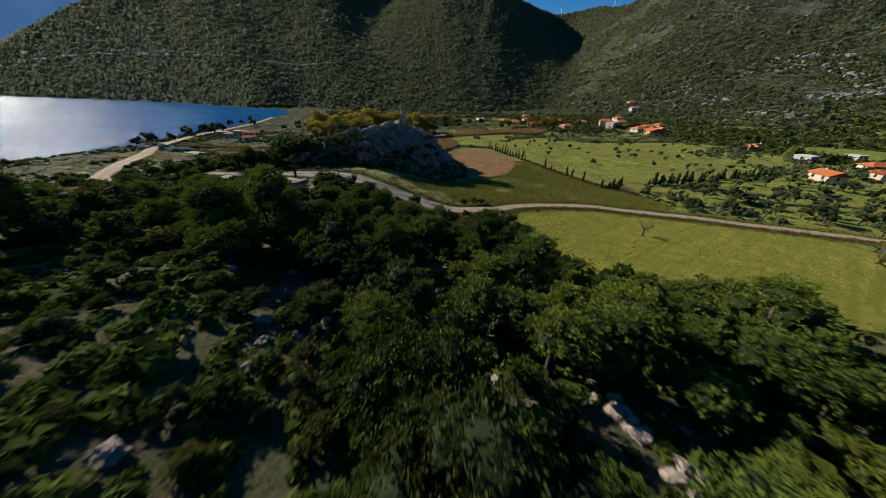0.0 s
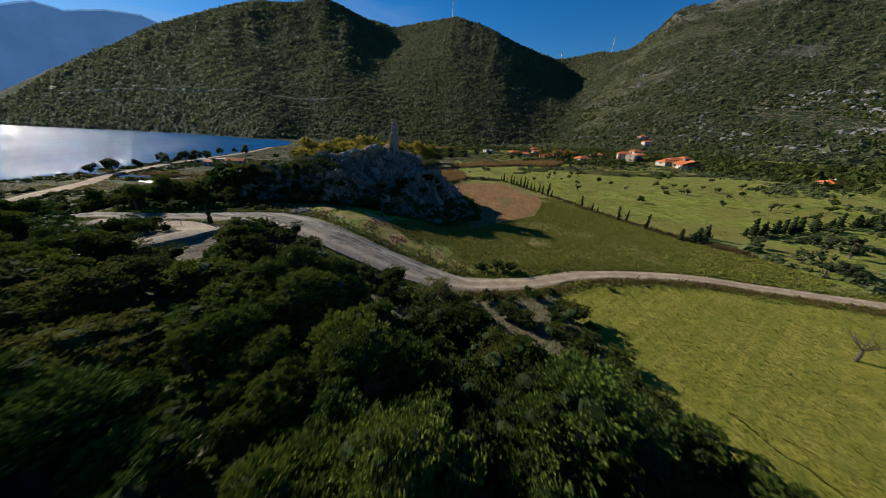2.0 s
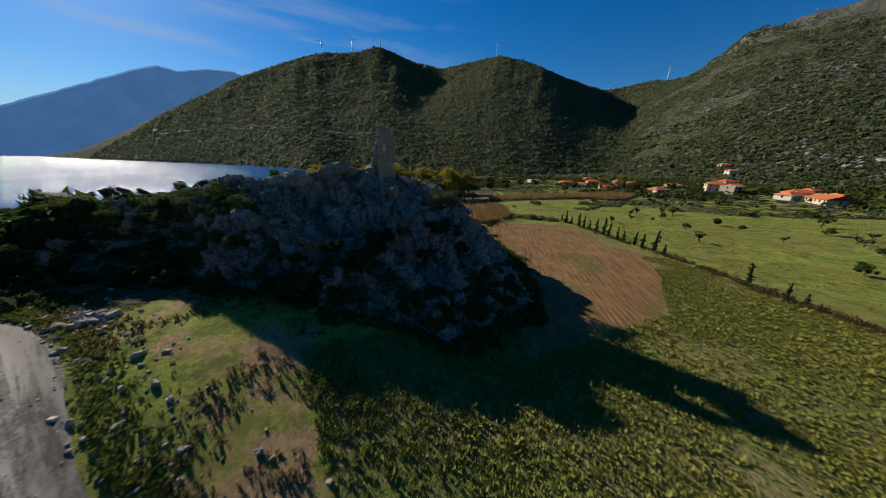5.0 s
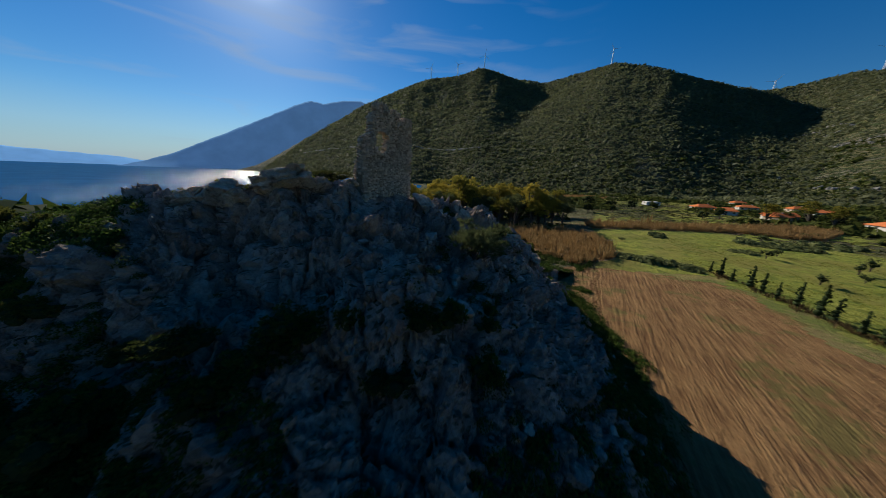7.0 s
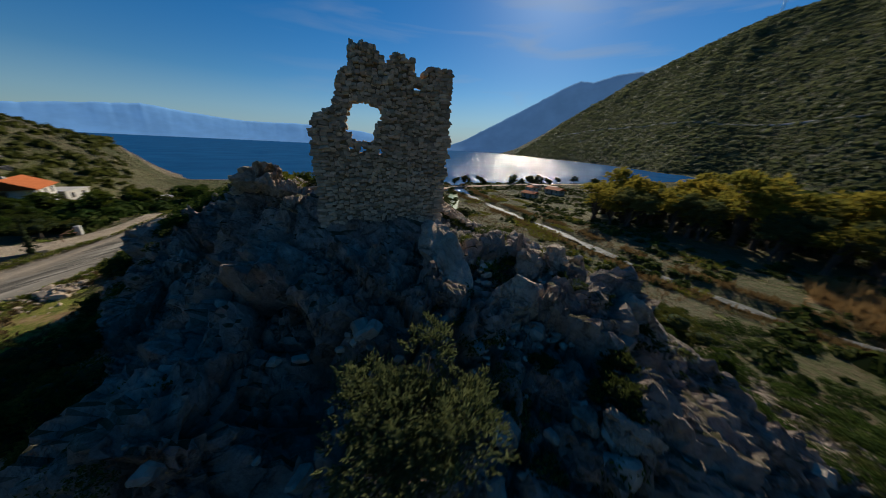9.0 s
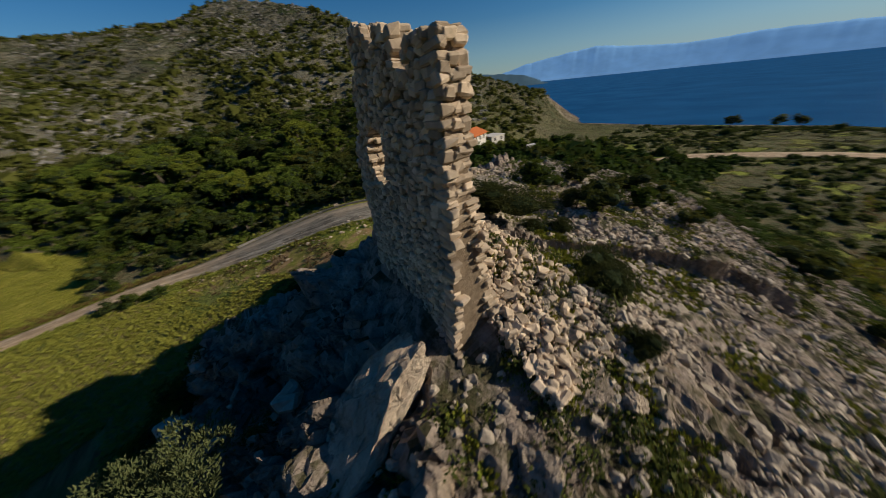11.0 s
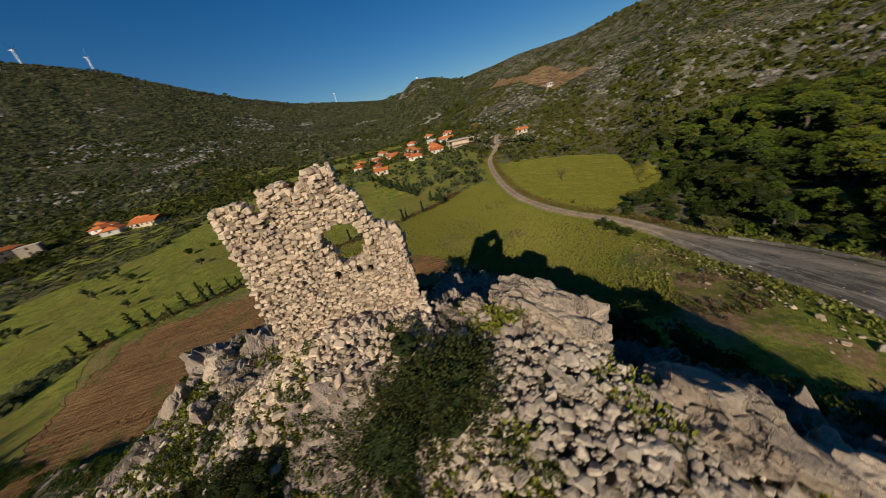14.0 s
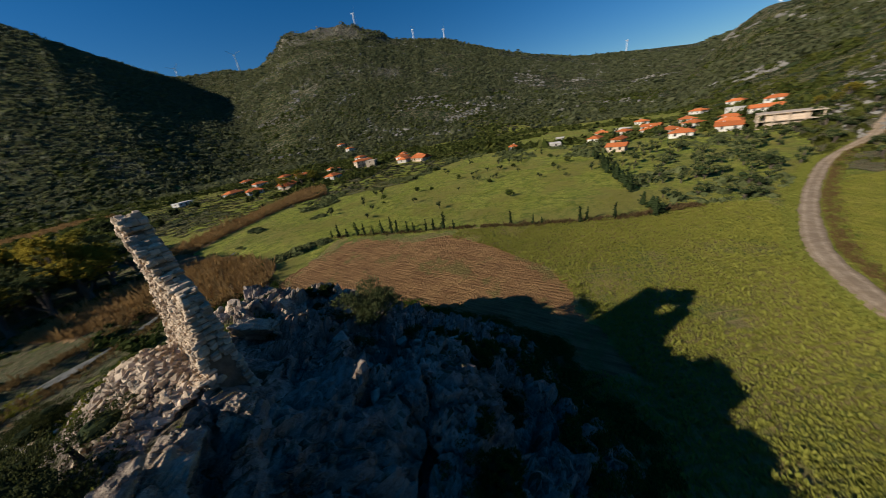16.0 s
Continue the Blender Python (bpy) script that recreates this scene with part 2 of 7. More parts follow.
def knoll_z(x, y):
    """Height of the rock's smooth form, and how steep its side is (0 to 1)."""
    x, y = np.asarray(x, float), np.asarray(y, float)
    best, zr, side, rx = np.full(x.shape, 1e9), np.zeros(x.shape), np.zeros(x.shape), np.zeros(x.shape)
    for (ax, ay, az), (bx, by, bz) in zip(CREST, CREST[1:]):
        ux, uy = bx - ax, by - ay
        t = np.clip(((x - ax) * ux + (y - ay) * uy) / (ux * ux + uy * uy), 0, 1)
        px, py = ax + t * ux, ay + t * uy
        d = np.hypot(x - px, y - py)
        near = d < best
        best = np.where(near, d, best)
        zr = np.where(near, az + t * (bz - az), zr)
        rx = np.where(near, px, rx)
        side = np.where(near, np.sign(ux * (y - py) - uy * (x - px)), side)
    cliff = 4.0 + 5.2 * ease(-42, -20, rx) - 3.5 * ease(-13, -8, rx)
    d = best
    se = zr - 0.52 * np.minimum(d, cliff) - (1.6 - 0.95 * ease(-25, -14, rx)) * np.clip(d - cliff, 0, None)
    nw = zr - 0.10 * d - 0.0085 * d * d
    z = np.where(side > 0, se, nw)
    for mx, my, up, wide, long in MOUNDS:
        z = z + up * np.exp(-((x - mx) / wide) ** 2 - ((y - my) / long) ** 2)
    return z, np.where(side > 0, 1.0, 0.0)

# ---- materials ----
class Nodes:
    """Short hand for a node material."""

    def __init__(self, name, rough=0.85):
        self.mat = bpy.data.materials.new(name)
        self.mat.use_nodes = True
        self.tree = self.mat.node_tree
        self.bsdf = self.tree.nodes["Principled BSDF"]
        self.bsdf.inputs["Roughness"].default_value = rough
        self.bsdf.inputs["Specular IOR Level"].default_value = 0.5 if rough < 0.6 else 0.06
        self.place = None
        self.gain = 1.0

    def node(self, kind, **values):
        n = self.tree.nodes.new(kind)
        for key, v in values.items():
            n.inputs[key.replace("_", " ")].default_value = v
        return n

    def link(self, a, b):
        self.tree.links.new(a, b)

    def coord(self, scale=(1, 1, 1), turn=0.0):
        if self.place is None:
            self.place = self.node("ShaderNodeNewGeometry").outputs["Position"]
        m = self.node("ShaderNodeMapping", Scale=scale, Rotation=(0, 0, turn))
        self.link(self.place, m.inputs["Vector"])
        return m.outputs["Vector"]

    def along(self, angle, scale):
        """Coordinates drawn out along a bearing: turned first, then scaled."""
        turned = self.coord((1, 1, 1), -radians(angle))
        m = self.node("ShaderNodeMapping", Scale=scale)
        self.link(turned, m.inputs["Vector"])
        return m.outputs["Vector"]

    def noise(self, scale, detail=5, rough=0.6, at=None, warp=0.0):
        n = self.node("ShaderNodeTexNoise", Scale=scale, Detail=detail, Roughness=rough, Distortion=warp)
        self.link(at or self.coord(), n.inputs["Vector"])
        if self.gain != 1.0:
            return self.span(n.outputs["Fac"], 0.5 - 0.5 / self.gain, 0.5 + 0.5 / self.gain)
        return n.outputs["Fac"]

    def voronoi(self, scale, at=None, feature="F1", out="Distance"):
        n = self.node("ShaderNodeTexVoronoi", Scale=scale)
        n.feature = feature
        self.link(at or self.coord(), n.inputs["Vector"])
        return n.outputs[out]

    def ramp(self, fac, stops):
        r = self.node("ShaderNodeValToRGB")
        el = r.color_ramp.elements
        while len(el) < len(stops):
            el.new(0.5)
        for e, (pos, c) in zip(el, stops):
            e.position = pos
            e.color = (*c, 1) if len(c) == 3 else c
        self.link(fac, r.inputs["Fac"])
        return r.outputs["Color"]

    def span(self, v, a, b, lo=0.0, hi=1.0):
        m = self.node("ShaderNodeMapRange", From_Min=a, From_Max=b, To_Min=lo, To_Max=hi)
        self.link(v, m.inputs["Value"])
        return m.outputs["Result"]

    def mix(self, fac, a, b, how="MIX"):
        m = self.node("ShaderNodeMix")
        m.data_type, m.blend_type = "RGBA", how
        for v, key in ((fac, 0), (a, 6), (b, 7)):
            if isinstance(v, (int, float)):
                m.inputs[key].default_value = v
            elif isinstance(v, tuple):
                m.inputs[key].default_value = (*v, 1)
            else:
                self.link(v, m.inputs[key])
        return m.outputs[2]

    def math(self, how, a, b):
        m = self.node("ShaderNodeMath")
        m.operation = how
        for v, key in ((a, 0), (b, 1)):
            if isinstance(v, (int, float)):
                m.inputs[key].default_value = v
            else:
                self.link(v, m.inputs[key])
        return m.outputs[0]

    def attr(self, name):
        a = self.node("ShaderNodeAttribute")
        a.attribute_name = name
        s = self.node("ShaderNodeSeparateColor")
        self.link(a.outputs["Color"], s.inputs["Color"])
        return s.outputs

    def random(self, island=False):
        if island:
            return self.node("ShaderNodeNewGeometry").outputs["Random Per Island"]
        return self.node("ShaderNodeObjectInfo").outputs["Random"]

    def done(self, colour, bump=None, strength=0.5, depth=0.1):
        if isinstance(colour, tuple):
            self.bsdf.inputs["Base Color"].default_value = (*colour, 1)
        else:
            self.link(colour, self.bsdf.inputs["Base Color"])
        if bump is not None:
            b = self.node("ShaderNodeBump", Strength=strength, Distance=depth)
            self.link(bump, b.inputs["Height"])
            self.link(b.outputs["Normal"], self.bsdf.inputs["Normal"])
        return self.mat


def tinted(name, lo, hi, rough=0.8, scale=3.0, island=False, spread=0.35, bump=0.3, depth=0.03):
    """A plain substance: two colours mixed by noise, shaded piece by piece."""
    n = Nodes(name, rough)
    c = n.mix(n.span(n.noise(scale, 6), 0.3, 0.7), lo, hi)
    k = n.span(n.random(island), 0, 1, 1 - spread, 1 + spread)
    v = n.node("ShaderNodeHueSaturation")
    n.link(k, v.inputs["Value"])
    n.link(c, v.inputs["Color"])
    return n.done(v.outputs["Color"], n.noise(scale * 5, 5), bump, depth)


def leafy(name, lo, hi, through=0.35, gloss=0.03):
    n = Nodes(name, 0.7)
    tone = n.span(n.random(True), 0, 1)
    c = n.mix(tone, lo, hi)
    own = n.random(False)
    c = n.mix(n.span(own, 0.35, 1, 0.0, 0.7), c, tuple(v * k for v, k in zip(hi, (1.2, 1.05, 0.75))))
    c = n.mix(n.span(own, 0.0, 0.4, 0.45, 0.0), c, tuple(v * 0.6 for v in lo))
    n.bsdf.inputs["Specular IOR Level"].default_value = gloss
    t = n.node("ShaderNodeBsdfTranslucent")
    m = n.node("ShaderNodeMixShader", Fac=through)
    n.done(c)
    n.link(c, t.inputs["Color"])
    out = n.tree.nodes["Material Output"]
    n.link(n.bsdf.outputs[0], m.inputs[1])
    n.link(t.outputs[0], m.inputs[2])
    n.link(m.outputs[0], out.inputs["Surface"])
    return n.mat


def rock_material(name, earth=False, dark=0.62, tone=(0.82, 0.82, 0.82)):
    n = Nodes(name, 0.92)
    big, mid = n.noise(0.30, 6, 0.65), n.noise(1.3, 8, 0.72, warp=0.4)
    fine = n.noise(6.0, 8, 0.75)
    c = n.ramp(big, [(p, tuple(v * k for v, k in zip(q, tone))) for p, q in ((0.30, (0.31, 0.232, 0.168)), (0.50, (0.46, 0.352, 0.258)), (0.70, (0.57, 0.445, 0.330)))])
    c = n.mix(n.span(mid, 0.36, 0.56), n.mix(dark, c, (0.075, 0.075, 0.070)), c)
    c = n.mix(n.span(fine, 0.30, 0.52, 0.5, 0.0), c, (0.09, 0.088, 0.080))
    rust = n.span(n.noise(0.7, 5), 0.60, 0.74, 0, 0.6)
    c = n.mix(rust, c, (0.36, 0.235, 0.13))
    warp = n.node("ShaderNodeMixRGB", Fac=0.6)
    nz = n.node("ShaderNodeTexNoise", Scale=1.6, Detail=5)
    n.link(n.coord(), nz.inputs["Vector"])
    n.link(n.coord((1, 1, 0.6)), warp.inputs[1])
    n.link(nz.outputs["Color"], warp.inputs[2])
    crack = n.voronoi(1.15, warp.outputs[0], "DISTANCE_TO_EDGE")
    crack2 = n.voronoi(3.4, warp.outputs[0], "DISTANCE_TO_EDGE")
    lines = n.math("MULTIPLY", n.span(crack, 0, 0.05), n.span(crack2, 0, 0.05, 0.75, 1.0))
    gap = n.math("MAXIMUM", lines, n.span(n.noise(0.6, 5, 0.7), 0.44, 0.56))
    c = n.mix(gap, n.mix(0.55, c, (0.06, 0.055, 0.05)), c)
    h = n.math("ADD", n.math("ADD", n.math("MULTIPLY", gap, 0.8), mid), n.math("MULTIPLY", fine, 0.5))
    if earth:       # soil and moss lie on the level places
        level = n.node("ShaderNodeSeparateXYZ")
        n.link(n.node("ShaderNodeNewGeometry").outputs["True Normal"], level.inputs[0])
        flat = n.math("MULTIPLY", n.span(level.outputs[2], 0.72, 0.93), n.span(n.noise(0.55, 6, 0.7), 0.42, 0.55))
        c = n.mix(flat, c, n.mix(n.span(fine, 0.35, 0.65), (0.060, 0.066, 0.026), (0.125, 0.100, 0.058)))
    k = n.span(n.random(False), 0, 1, 0.85, 1.12)
    v = n.node("ShaderNodeHueSaturation")
    n.link(k, v.inputs["Value"])
    n.link(c, v.inputs["Color"])
    return n.done(v.outputs["Color"], h, 1.0, 0.22)


def land_material():
    n = Nodes("land", 0.95)
    n.gain = 1.7
    zone, more = n.attr("zone"), n.attr("zone_more")
    big, mid, fine = n.noise(0.012, 6, 0.62), n.noise(0.16, 6, 0.65), n.noise(1.7, 6, 0.7)
    edge = n.span(mid, 0.3, 0.7, -0.25, 0.25)

    def cut(v):
        return n.span(n.math("ADD", v, edge), 0.42, 0.58)

    # slopes: scrub over limestone and dry grass
    bush = n.voronoi(0.22, n.coord(), "SMOOTH_F1")
    bush2 = n.voronoi(0.55, n.coord(), "F1")
    soil = n.mix(n.span(big, 0.40, 0.62), (0.100, 0.104, 0.052), (0.185, 0.168, 0.098))
    soil = n.mix(n.span(n.noise(0.005, 6, 0.65), 0.46, 0.62, 0, 0.8), soil, (0.150, 0.158, 0.048))
    stone = n.mix(n.span(fine, 0.35, 0.65), (0.19, 0.18, 0.15), (0.36, 0.335, 0.28))
    height = n.node("ShaderNodeSeparateXYZ")
    n.link(n.coord(), height.inputs[0])
    rocky = n.node("ShaderNodeAttribute")
    rocky.attribute_name = "zone"
    n.gain = 1.0
    rough = n.noise(0.035, 8, 0.75)
    n.gain = 1.7
    bare = n.math("MULTIPLY", n.span(rough, 0.52, 0.62, 0, 0.75), n.span(height.outputs[2], 7, 26))
    crag_rock = n.span(n.math("ADD", rough, n.math("MULTIPLY", rocky.outputs["Alpha"], 0.22)), 0.58, 0.66)
    crag_rock = n.math("MULTIPLY", crag_rock, rocky.outputs["Alpha"])
    bare = n.math("MAXIMUM", bare, crag_rock)
    slope = n.mix(bare, soil, stone)
    scrub = n.mix(n.span(fine, 0.3, 0.7), (0.022, 0.036, 0.013), (0.052, 0.070, 0.022))
    dots = n.span(n.noise(0.085, 4, 0.75), 0.51, 0.57)
    spots = n.math("MAXIMUM", n.math("MULTIPLY", n.span(bush2, 0.38, 0.28), 0.9), n.math("MULTIPLY", n.math("MAXIMUM", dots, n.span(bush, 0.30, 0.23)), 0.9))
    # near the knoll the scrub stands as real bushes over litter and dry grass
    off = n.math("SUBTRACT", height.outputs[1], 100.0)
    spots = n.math("MULTIPLY", spots, n.span(n.math("ADD", n.math("MULTIPLY", off, off), n.math("MULTIPLY", height.outputs[0], height.outputs[0])), 140.0 ** 2, 220.0 ** 2))
    slope = n.mix(n.span(n.noise(0.8, 8, 0.75), 0.42, 0.60, 0, 0.8), slope, (0.185, 0.138, 0.080))
    slope = n.mix(n.span(n.noise(2.4, 8, 0.8), 0.48, 0.62, 0, 0.75), slope, (0.070, 0.082, 0.026))
    slope = n.mix(n.math("MULTIPLY", spots, n.math("SUBTRACT", 1.0, n.math("MULTIPLY", crag_rock, 0.7))), slope, scrub)
    # flat land
    meadow = n.mix(n.span(mid, 0.35, 0.65), (0.245, 0.260, 0.040), (0.345, 0.325, 0.062))
    patch, clump = n.noise(0.028, 8, 0.68, warp=0.5), n.noise(0.42, 9, 0.78)
    meadow = n.mix(n.span(patch, 0.50, 0.60, 0, 0.6), meadow, (0.245, 0.200, 0.065))
    meadow = n.mix(n.span(clump, 0.46, 0.62, 0, 0.8), meadow, (0.085, 0.100, 0.022))
    meadow = n.mix(n.span(n.noise(3.2, 8, 0.8), 0.45, 0.66), meadow, (0.120, 0.155, 0.020))
    meadow = n.mix(n.span(n.noise(0.045, 6, 0.7), 0.48, 0.66, 0, 0.7), meadow, (0.215, 0.185, 0.045))
    rows = n.noise(1.0, 5, 0.6, n.along(125.6, (0.10, 1.5, 1)))
    crop = n.mix(n.span(rows, 0.40, 0.60), (0.330, 0.235, 0.110), (0.195, 0.200, 0.045))
    crop = n.mix(n.span(clump, 0.44, 0.57, 0, 0.8), crop, (0.290, 0.215, 0.095))
    crop = n.mix(n.span(patch, 0.50, 0.64, 0, 0.8), crop, (0.300, 0.205, 0.092))
    crop = n.mix(n.span(n.noise(0.055, 7, 0.7, warp=0.4), 0.48, 0.62, 0, 0.8), crop, (0.150, 0.195, 0.034))
    crop = n.mix(n.span(n.noise(5.0, 8, 0.8), 0.42, 0.62, 0, 0.6), crop, (0.130, 0.165, 0.034))
    crop = n.mix(n.span(n.noise(0.05, 4), 0.50, 0.68), crop, (0.330, 0.260, 0.085))
    crop = n.mix(n.span(n.noise(1.4, 5, 0.75), 0.50, 0.36, 0, 0.5), crop, (0.110, 0.090, 0.038))
    furrow = n.noise(1.0, 4, 0.6, n.coord((2.6, 0.16, 1), 0.06), 0.25)
    ridges = n.node("ShaderNodeTexWave", Scale=0.36, Distortion=2.0, Detail=2, Detail_Scale=0.25)
    n.link(n.coord((1, 1, 1), 0.06), ridges.inputs["Vector"])
    furrow = n.math("ADD", n.math("MULTIPLY", furrow, 0.95), n.math("MULTIPLY", ridges.outputs["Fac"], 0.05))
    plough = n.mix(n.span(furrow, 0.34, 0.66), (0.185, 0.100, 0.042), (0.345, 0.198, 0.082))
    plough = n.mix(n.span(mid, 0.45, 0.75, 0, 0.6), plough, (0.40, 0.235, 0.095))
    plough = n.mix(n.span(n.noise(0.11, 6, 0.7), 0.56, 0.66, 0, 0.75), plough, (0.165, 0.150, 0.045))
    plough = n.mix(n.span(n.noise(2.6, 8, 0.8), 0.40, 0.60), n.mix(0.22, plough, (0.16, 0.088, 0.040)), plough)
    yellow = n.mix(n.span(mid, 0.35, 0.65), (0.280, 0.250, 0.036), (0.370, 0.310, 0.060))
    swath = n.noise(1.0, 4, 0.6, n.along(35, (0.05, 0.8, 1)), 0.6)
    yellow = n.mix(n.span(swath, 0.45, 0.62, 0, 0.6), yellow, (0.185, 0.190, 0.024))
    yellow = n.mix(n.span(clump, 0.48, 0.62, 0, 0.6), yellow, (0.165, 0.150, 0.030))
    yellow = n.mix(n.span(n.noise(4.0, 8, 0.8), 0.45, 0.65), yellow, (0.150, 0.170, 0.020))
    dry = n.mix(n.span(fine, 0.35, 0.65), (0.25, 0.160, 0.075), (0.40, 0.265, 0.130))
    sand = n.mix(n.span(mid, 0.35, 0.65), (0.22, 0.175, 0.115), (0.34, 0.280, 0.195))
    sand = n.mix(n.span(n.noise(3.0, 8, 0.8), 0.45, 0.62, 0, 0.7), sand, (0.125, 0.112, 0.055))
    c = n.mix(cut(zone["Red"]), meadow, slope)
    c = n.mix(cut(zone["Green"]), c, crop)
    c = n.mix(cut(zone["Blue"]), c, plough)
    c = n.mix(cut(more["Red"]), c, yellow)
    c = n.mix(cut(more["Green"]), c, dry)
    c = n.mix(cut(more["Blue"]), c, sand)
    ridge = n.math("MULTIPLY", n.math("ADD", n.math("MULTIPLY", furrow, 1.8), n.math("MULTIPLY", n.noise(2.2, 5, 0.75), 0.9)), cut(zone["Blue"]))
    wild = cut(zone["Red"])
    h = n.math("ADD", n.math("MULTIPLY", n.math("MULTIPLY", fine, 0.7), wild), ridge)
    h = n.math("ADD", h, n.math("MULTIPLY", n.noise(5.5, 6, 0.8), 0.35))
    stand = n.math("ADD", n.noise(1.4, 5, 0.75), n.math("MULTIPLY", rows, 0.8))
    h = n.math("ADD", h, n.math("MULTIPLY", stand, n.math("MULTIPLY", cut(zone["Green"]), 1.1)))
    # the mountains' own relief, finer than the sheet
    n.gain = 1.0
    crag = n.node("ShaderNodeBump", Strength=0.75, Distance=14.0)
    n.link(n.math("MULTIPLY", n.math("ADD", n.noise(0.022, 9, 0.68, warp=0.3), n.math("MULTIPLY", spots, 0.12)), cut(zone["Red"])), crag.inputs["Height"])
    small = n.node("ShaderNodeBump", Strength=0.9, Distance=0.35)
    n.link(n.math("ADD", h, n.math("MULTIPLY", n.math("MULTIPLY", spots, wild), 2.5)), small.inputs["Height"])
    n.link(crag.outputs["Normal"], small.inputs["Normal"])
    n.link(small.outputs["Normal"], n.bsdf.inputs["Normal"])
    return n.done(c)


def road_material(name, lo, hi, ruts=True, bare=None, earth=None):
    n = Nodes(name, 0.95)
    n.gain = 1.6
    c = n.mix(n.span(n.noise(0.5, 6), 0.35, 0.65), lo, hi)
    c = n.mix(n.span(n.noise(0.12, 5, 0.7), 0.42, 0.62, 0, 0.45), c, tuple(v * 0.72 for v in lo))
    c = n.mix(n.span(n.noise(4.5, 9, 0.9), 0.52, 0.60, 0, 0.9), c, tuple(min(1, v * 1.45) for v in hi))
    c = n.mix(n.span(n.noise(2.4, 9, 0.9), 0.53, 0.62, 0, 0.8), c, tuple(v * 0.55 for v in lo))
    grain = n.noise(6.0, 6, 0.75)
    if ruts:
        streak = n.noise(1.0, 7, 0.7, n.along(158, (0.10, 1.3, 1) if bare else (0.5, 0.5, 1)), 0.3)
        c = n.mix(n.span(streak, 0.49, 0.62, 0, 0.85 if bare else 0.3), c, tuple(v * 1.6 for v in hi))
        c = n.mix(n.span(streak, 0.47, 0.36, 0, 0.8 if bare else 0.35), c, tuple(v * 0.45 for v in lo))
        across = n.attr("across")["Red"]
        if bare:     # the loose gravel is worn off along one side
            side = n.math("ADD", across, n.span(n.noise(0.35, 6, 0.7), 0.3, 0.7, -0.22, 0.22))
            c = n.mix(n.span(side, 0.30, 0.46, 0.9, 0.0), c, n.mix(n.span(n.noise(2.0, 7, 0.75), 0.35, 0.65), bare, tuple(v * 1.35 for v in bare)))
        wheel = n.span(n.math("ABSOLUTE", n.math("SUBTRACT", n.math("ABSOLUTE", n.math("SUBTRACT", across, 0.5), 0), 0.22), 0), 0.02, 0.12)
        c = n.mix(n.math("MULTIPLY", wheel, 0.45), c, tuple(v * 0.62 for v in lo))
    if earth:    # eastwards the gravel gives way to beaten earth
        spread = n.node("ShaderNodeSeparateXYZ")
        n.link(n.coord(), spread.inputs[0])
        east = n.math("ADD", spread.outputs[0], n.span(n.noise(0.3, 6, 0.7), 0.3, 0.7, -5, 5))
        soil = n.mix(n.span(n.noise(0.5, 6), 0.35, 0.65), *earth)
        soil = n.mix(n.span(n.noise(3.0, 9, 0.85), 0.50, 0.62, 0, 0.6), soil, tuple(v * 0.6 for v in earth[0]))
        soil = n.mix(n.math("MULTIPLY", wheel, 0.5), soil, tuple(v * 0.66 for v in earth[0]))
        c = n.mix(n.span(east, -4, 10), c, soil)
    return n.done(c, grain, 0.7, 0.06)


def water_material():
    n = Nodes("sea", 0.6)
    n.bsdf.inputs["Specular IOR Level"].default_value = 0.0
    c = n.mix(n.span(n.noise(0.02, 4), 0.35, 0.65), (0.008, 0.062, 0.165), (0.014, 0.086, 0.215))
    gust = n.span(n.noise(0.006, 5, 0.6, n.coord((1.0, 0.35, 1), 0.6)), 0.35, 0.65, 0.4, 1.0)
    swell = n.noise(0.075, 9, 0.75, n.coord((1.0, 0.30, 1), 0.5))
    wave = n.node("ShaderNodeBump", Strength=1.0, Distance=4.0)
    n.link(n.math("MULTIPLY", gust, n.math("ADD", swell, n.math("MULTIPLY", n.noise(0.6, 6, 0.75), 0.22))), wave.inputs["Height"])
    shine = n.node("ShaderNodeBsdfGlossy", Roughness=0.16)
    n.link(wave.outputs["Normal"], shine.inputs["Normal"])
    both = n.node("ShaderNodeMixShader", Fac=0.11)
    n.done(c)
    n.link(n.bsdf.outputs[0], both.inputs[1])
    n.link(shine.outputs[0], both.inputs[2])
    n.link(both.outputs[0], n.tree.nodes["Material Output"].inputs["Surface"])
    return n.mat


# Distance haze is put into the blue base colour and the emission.
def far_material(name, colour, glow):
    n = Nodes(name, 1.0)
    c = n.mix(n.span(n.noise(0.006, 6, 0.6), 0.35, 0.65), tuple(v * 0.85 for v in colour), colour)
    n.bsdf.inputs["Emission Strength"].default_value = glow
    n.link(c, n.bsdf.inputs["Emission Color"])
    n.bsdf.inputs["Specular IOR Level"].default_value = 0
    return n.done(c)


LAND = land_material()
ROCK = rock_material("limestone", False, 0.28, (1.15, 1.19, 1.16))
KNOLL = rock_material("limestone_with_soil", True, 0.45, (0.93, 0.96, 1.01))
STONE = tinted("rubble_stone", (0.39, 0.298, 0.200), (0.62, 0.492, 0.345), 0.9, 3.5, False, 0.34, 0.35, 0.03)
STONES = tinted("rubble_stones", (0.35, 0.268, 0.180), (0.57, 0.452, 0.318), 0.9, 3.5, True, 0.34, 0.45, 0.03)
SCREE = tinted("scree_stone", (0.27, 0.222, 0.165), (0.47, 0.395, 0.295), 0.92, 4.0, True, 0.34, 0.8, 0.04)
OUTCROP = tinted("grey_outcrop", (0.16, 0.15, 0.13), (0.28, 0.26, 0.22), 0.95, 1.5, True, 0.2, 0.8, 0.1)
